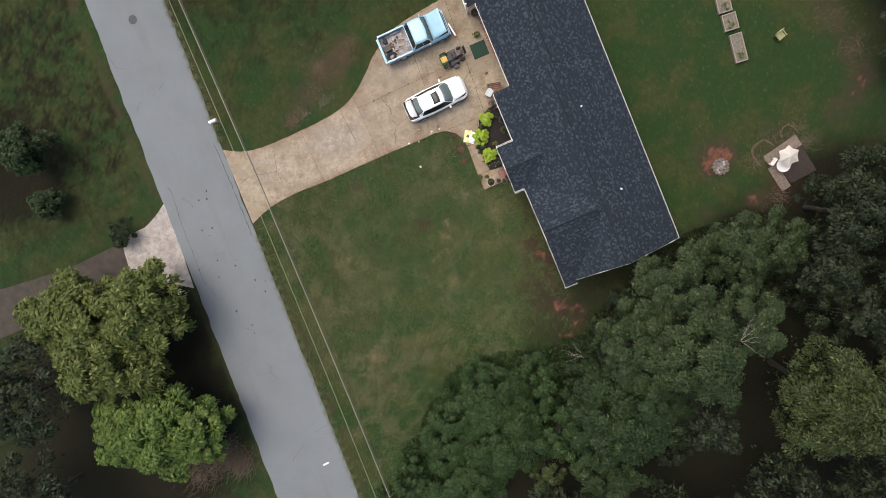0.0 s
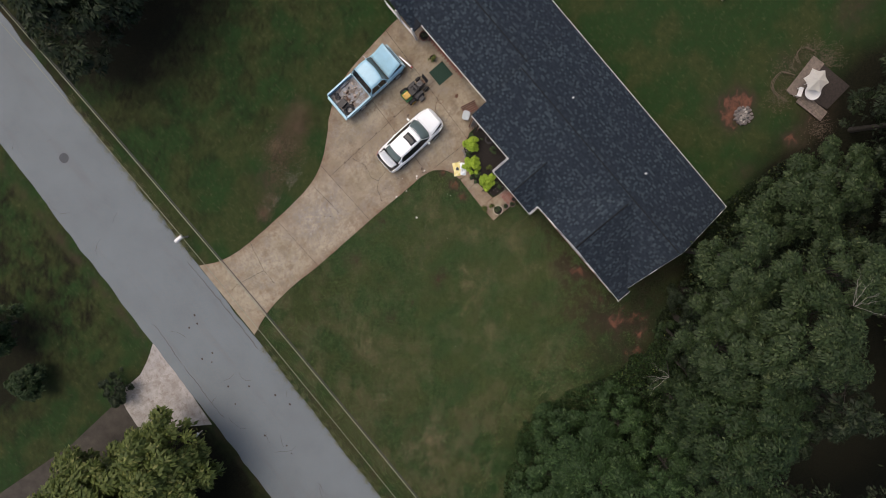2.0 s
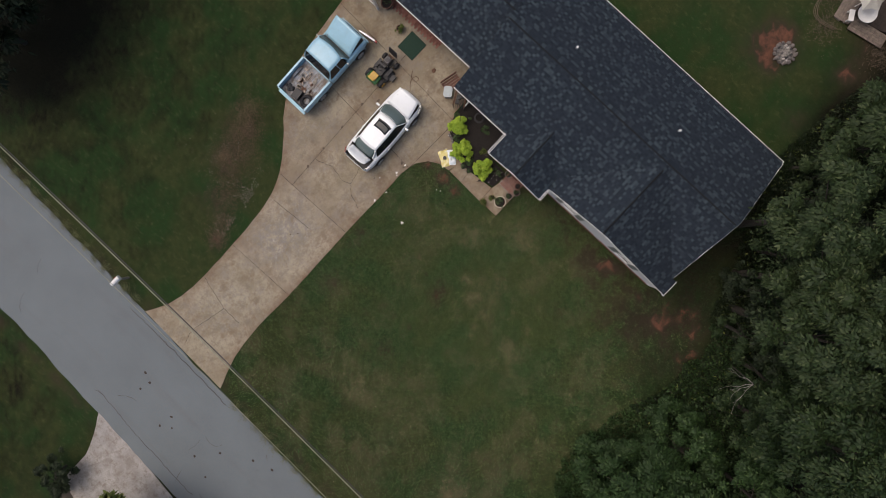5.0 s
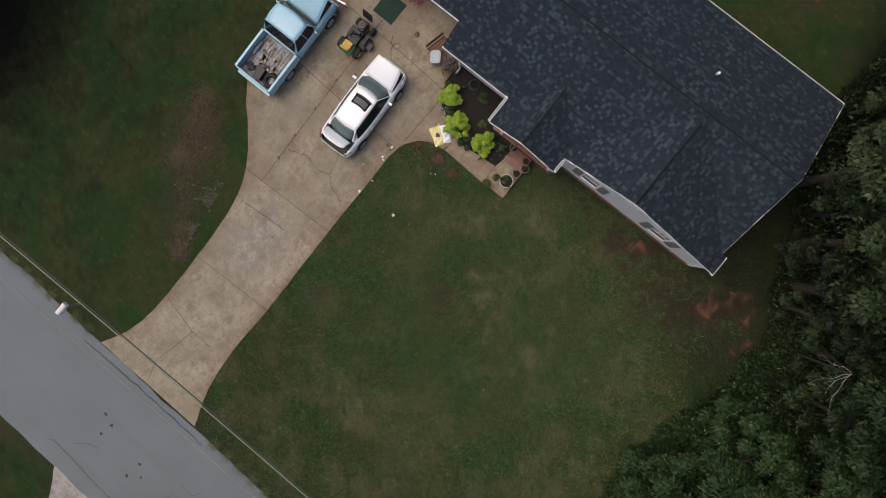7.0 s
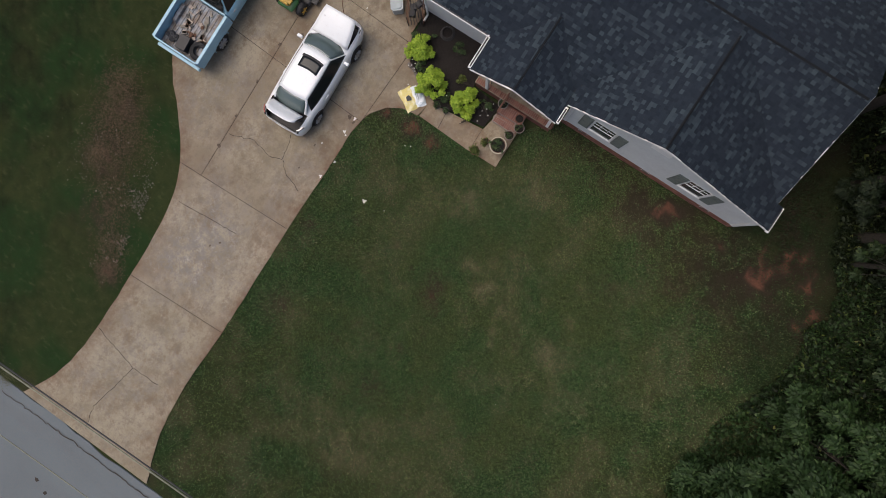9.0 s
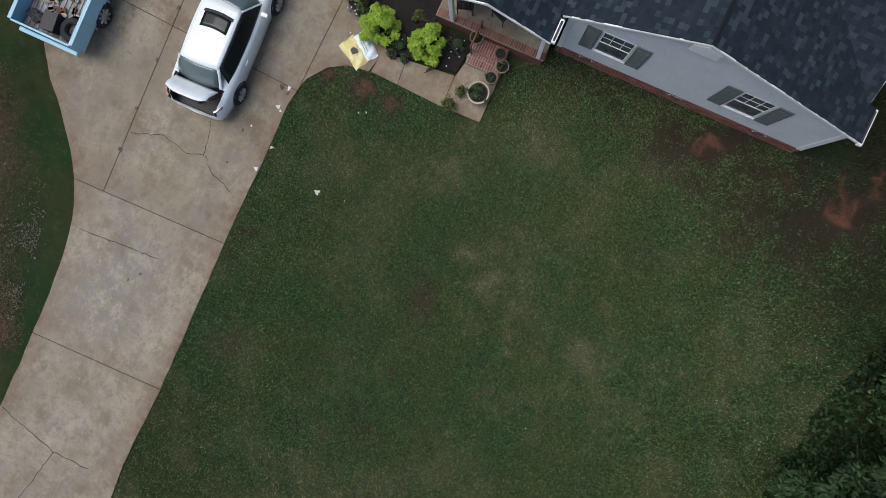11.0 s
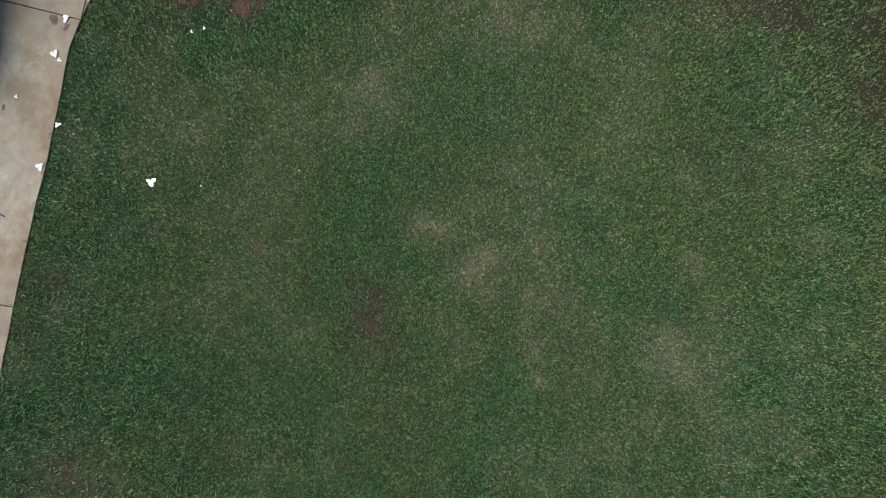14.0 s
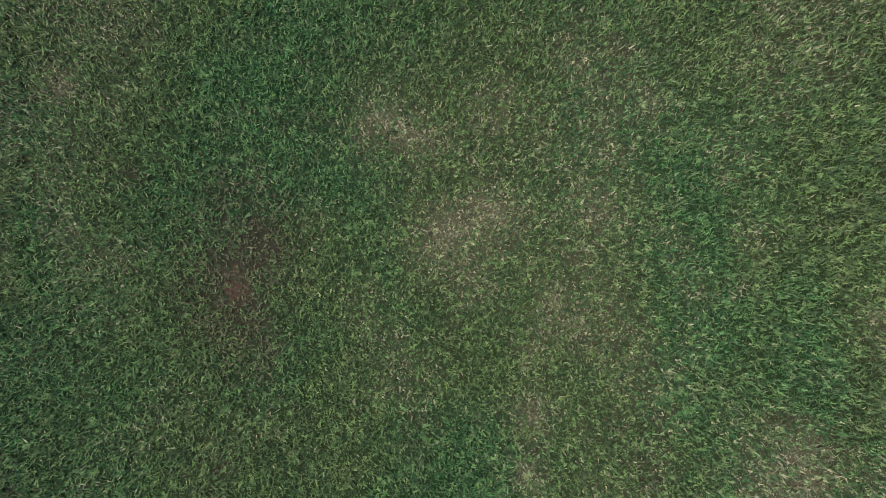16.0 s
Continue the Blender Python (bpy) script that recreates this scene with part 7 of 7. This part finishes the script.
part("backrest", boxed(.0, .26, .68, .5, .05, .5, bevel=.02), CH, gc)
for s in (-1, 1):
    part("armrest", boxed(s * .25, 0, .6, .06, .5, .04, bevel=.01), CH, gc)
    for y in (-.2, .2):
        part("leg", rodded((s * .22, y, 0), (s * .22, y, .4), .02), CH, gc)
tb2 = loose("blue_tub", rodded((0, 0, 0), (0, 0, .35), .28, .32, n=18), plain("blue_tub_mat", (0.10, 0.15, 0.22), .5), pose(40.2, 2.0, 0), "dark blue plastic tub on the grass", "tub")

# ---------------------------------------------------------------- bricks, boards and shingles
brick = bmesh.new()
box(brick, 0, 0, 0, .035, .195, .060)
me_brick = bpy.data.meshes.new("brick")
brick.to_mesh(me_brick)
brick.free()
me_brick.materials.append(BRICK)


def piece(name, me, m, parent):
    ob = new(name, me)
    ob.parent = parent
    ob.matrix_basis = m
    return ob


rb3 = random.Random(77)
bed3 = part("brick_bed", boxed(-.002, -3.48, .245, .03, 6.92, .49), MORTAR, west_wall, "mortar of the brick base")
for row in range(7):
    off = .105 * (row % 2)
    y = -6.9 + off
    while y < -.06:
        if not (row in (5,) and any(abs(y - v) < .24 for v in (-.85, -3.45, -5.86))):
            piece("brick", me_brick, pose(-.012 + rb3.uniform(-.003, .003), y, .036 + row * .0705, 0, 0, rb3.uniform(-.6, .6)), west_wall)
        y += .207
# brick steps: bricks on edge
bs = bmesh.new()
box(bs, 0, 0, 0, .195, .056, .05)
me_step = bpy.data.meshes.new("brick")
bs.to_mesh(me_step)
bs.free()
me_step.materials.append(BRICK)
step = [o for o in porch.children if o.name.startswith("porch_step")]
for xs_, zt in (((-1.23, -1.02), .145), ((-.90, -.70), .315)):
    for xx in xs_:
        y = 1.16
        while y < 2.10:
            piece("brick", me_step, pose(xx, y, zt + rb3.uniform(-.002, .002), 0, 0, rb3.uniform(-.8, .8)), step[0])
            y += .0735
y = .18
while y < 3.3:
    piece("brick", me_step, pose(-.46, y, .488, 0, 0, rb3.uniform(-.8, .8)), porch)
    y += .0735
# clapboards
z = .51
while z < 4.0:
    ys0 = -6.88
    segs = []
    top = z + .105
    lo = max(-6.88, -2.92 - (4.17 - .17 - top) / .367)
    hi = min(-.10, -2.92 + (4.17 - .17 - top) / .51)
    if hi - lo > .1:
        cutsy = [(a - .02, b + .02) for a, b in sorted(WINDOWS)] if z + .10 > SILL - .03 and z < HEAD + .02 else []
        p = lo
        for a, b in cutsy + [(hi, hi)]:
            a2 = min(a, hi)
            if a2 - p > .05:
                segs.append((p, a2))
            p = max(p, b)
    for a, b in segs:
        bm = boxed(0, (a + b) / 2, 0, .010, b - a, .115)
        ob = part("clapboard", bm, SIDING, west_wall)
        ob.matrix_basis = pose(-.012, 0, z + .052, 0, 4.5, 0)
    z += .105
SHINGLE_W, SHINGLE_E = .14, .115


def box_rows(centres, ex, ey, ez, sx, sy, sz):
    """Vertices and quads of many thin boxes; ex, ey, ez are their axes."""
    n = len(centres)
    cs = []
    for a, b, c in ((-1, -1, -1), (1, -1, -1), (1, 1, -1), (-1, 1, -1), (-1, -1, 1), (1, -1, 1), (1, 1, 1), (-1, 1, 1)):
        cs.append(centres + ex * (a * sx / 2)[:, None] + ey * b * sy / 2 + ez * c * sz / 2)
    v = np.stack(cs, 1).reshape(-1, 3)
    f = np.array([(4, 5, 6, 7), (0, 1, 5, 4), (1, 2, 6, 5), (2, 3, 7, 6), (3, 0, 4, 7)])
    return v, (f[None] + 8 * np.arange(n)[:, None, None]).reshape(-1, 4)


def mesh_of(name, v, f, material):
    me = bpy.data.meshes.new(name)
    me.vertices.add(len(v))
    me.vertices.foreach_set("co", v.astype(np.float32).ravel())
    me.loops.add(f.size)
    me.loops.foreach_set("vertex_index", f.astype(np.int32).ravel())
    me.polygons.add(len(f))
    me.polygons.foreach_set("loop_start", np.arange(0, f.size, 4, dtype=np.int32))
    me.polygons.foreach_set("loop_total", np.full(len(f), 4, np.int32))
    me.update(calc_edges=True)
    me.materials.append(material)
    me.shade_flat()
    return me


v1, f1 = box_rows(np.zeros((1, 3)), np.array([1., 0, 0]), np.array([0, 1., 0]), np.array([0, 0, 1.]), np.array([SHINGLE_W - .002]), SHINGLE_E + .03, .003)
me_tab = mesh_of("shingle", v1, f1, SHINGLE)
near_count = 0
for si, (x0, x1, y0, y1, hz, up) in enumerate(SLOPES):
    rsh = np.random.RandomState(900 + si)
    ax = Vector((1, 0, 0)) if up[1] == "x" else Vector((0, 1, 0))
    sg = 1 if up[0] == "+" else -1
    e = 1e-3
    xm, ym = (x0 + x1) / 2, (y0 + y1) / 2
    g = (hz(xm + e * ax.x, ym + e * ax.y) - hz(xm - e * ax.x, ym - e * ax.y)) / (2 * e)
    slope = Vector((ax.x, ax.y, g)).normalized() * sg
    along = Vector((-slope.y, slope.x, 0)).normalized() * -1
    nrm = along.cross(slope)
    if nrm.z < 0:
        along, nrm = -along, -nrm
    lean = 0.012
    s2 = (slope - nrm * lean).normalized()
    n2 = along.cross(s2)
    run = (x1 - x0) if up[1] == "x" else (y1 - y0)
    width = (y1 - y0) if up[1] == "x" else (x1 - x0)
    flat = abs(slope.x if up[1] == "x" else slope.y)
    cen, wid = [], []
    rows_n = int(run / (SHINGLE_E * flat)) + 1
    for r_ in range(rows_n):
        d_ = (r_ + .5) * SHINGLE_E * flat - .02
        w_ = -rsh.uniform(0, SHINGLE_W)
        while w_ < width:
            cc = w_ + SHINGLE_W / 2
            x = (x0 + d_ if sg > 0 else x1 - d_) if up[1] == "x" else x0 + cc
            y = y0 + cc if up[1] == "x" else (y0 + d_ if sg > 0 else y1 - d_)
            w_ += SHINGLE_W
            lo_w, hi_w = max(cc - SHINGLE_W / 2, -.02), min(cc + SHINGLE_W / 2, width + .02)
            if hi_w - lo_w < .06:
                continue
            mid_w = (lo_w + hi_w) / 2
            if up[1] == "x":
                y = y0 + mid_w
            else:
                x = x0 + mid_w
            if not (x0 <= x <= x1 and y0 <= y <= y1) or hz(x, y) < z_top(x, y) - .02:
                continue
            cen.append((x, y, hz(x, y) + .012))
            wid.append(hi_w - lo_w - .002)
    far_c, far_w = [], []
    for c_, w_ in zip(cen, wid):
        if si in (4, 5) and c_[0] < 1.55 and near_count < 300:
            m = Matrix((along, s2, n2)).transposed().to_4x4() @ Matrix.Diagonal((w_ / (SHINGLE_W - .002), 1, 1, 1))
            m.translation = c_
            piece("shingle", me_tab, m, roof)
            near_count += 1
        else:
            far_c.append(c_)
            far_w.append(w_)
    if far_c:
        v, f = box_rows(np.array(far_c), np.array(along), np.array(s2), np.array(n2), np.array(far_w), SHINGLE_E + .03, .003)
        ob = new("shingles", mesh_of("shingles", v, f, SHINGLE))
        ob.parent = roof
        tagged(ob, "dark mottled asphalt shingles", kind="stuff")
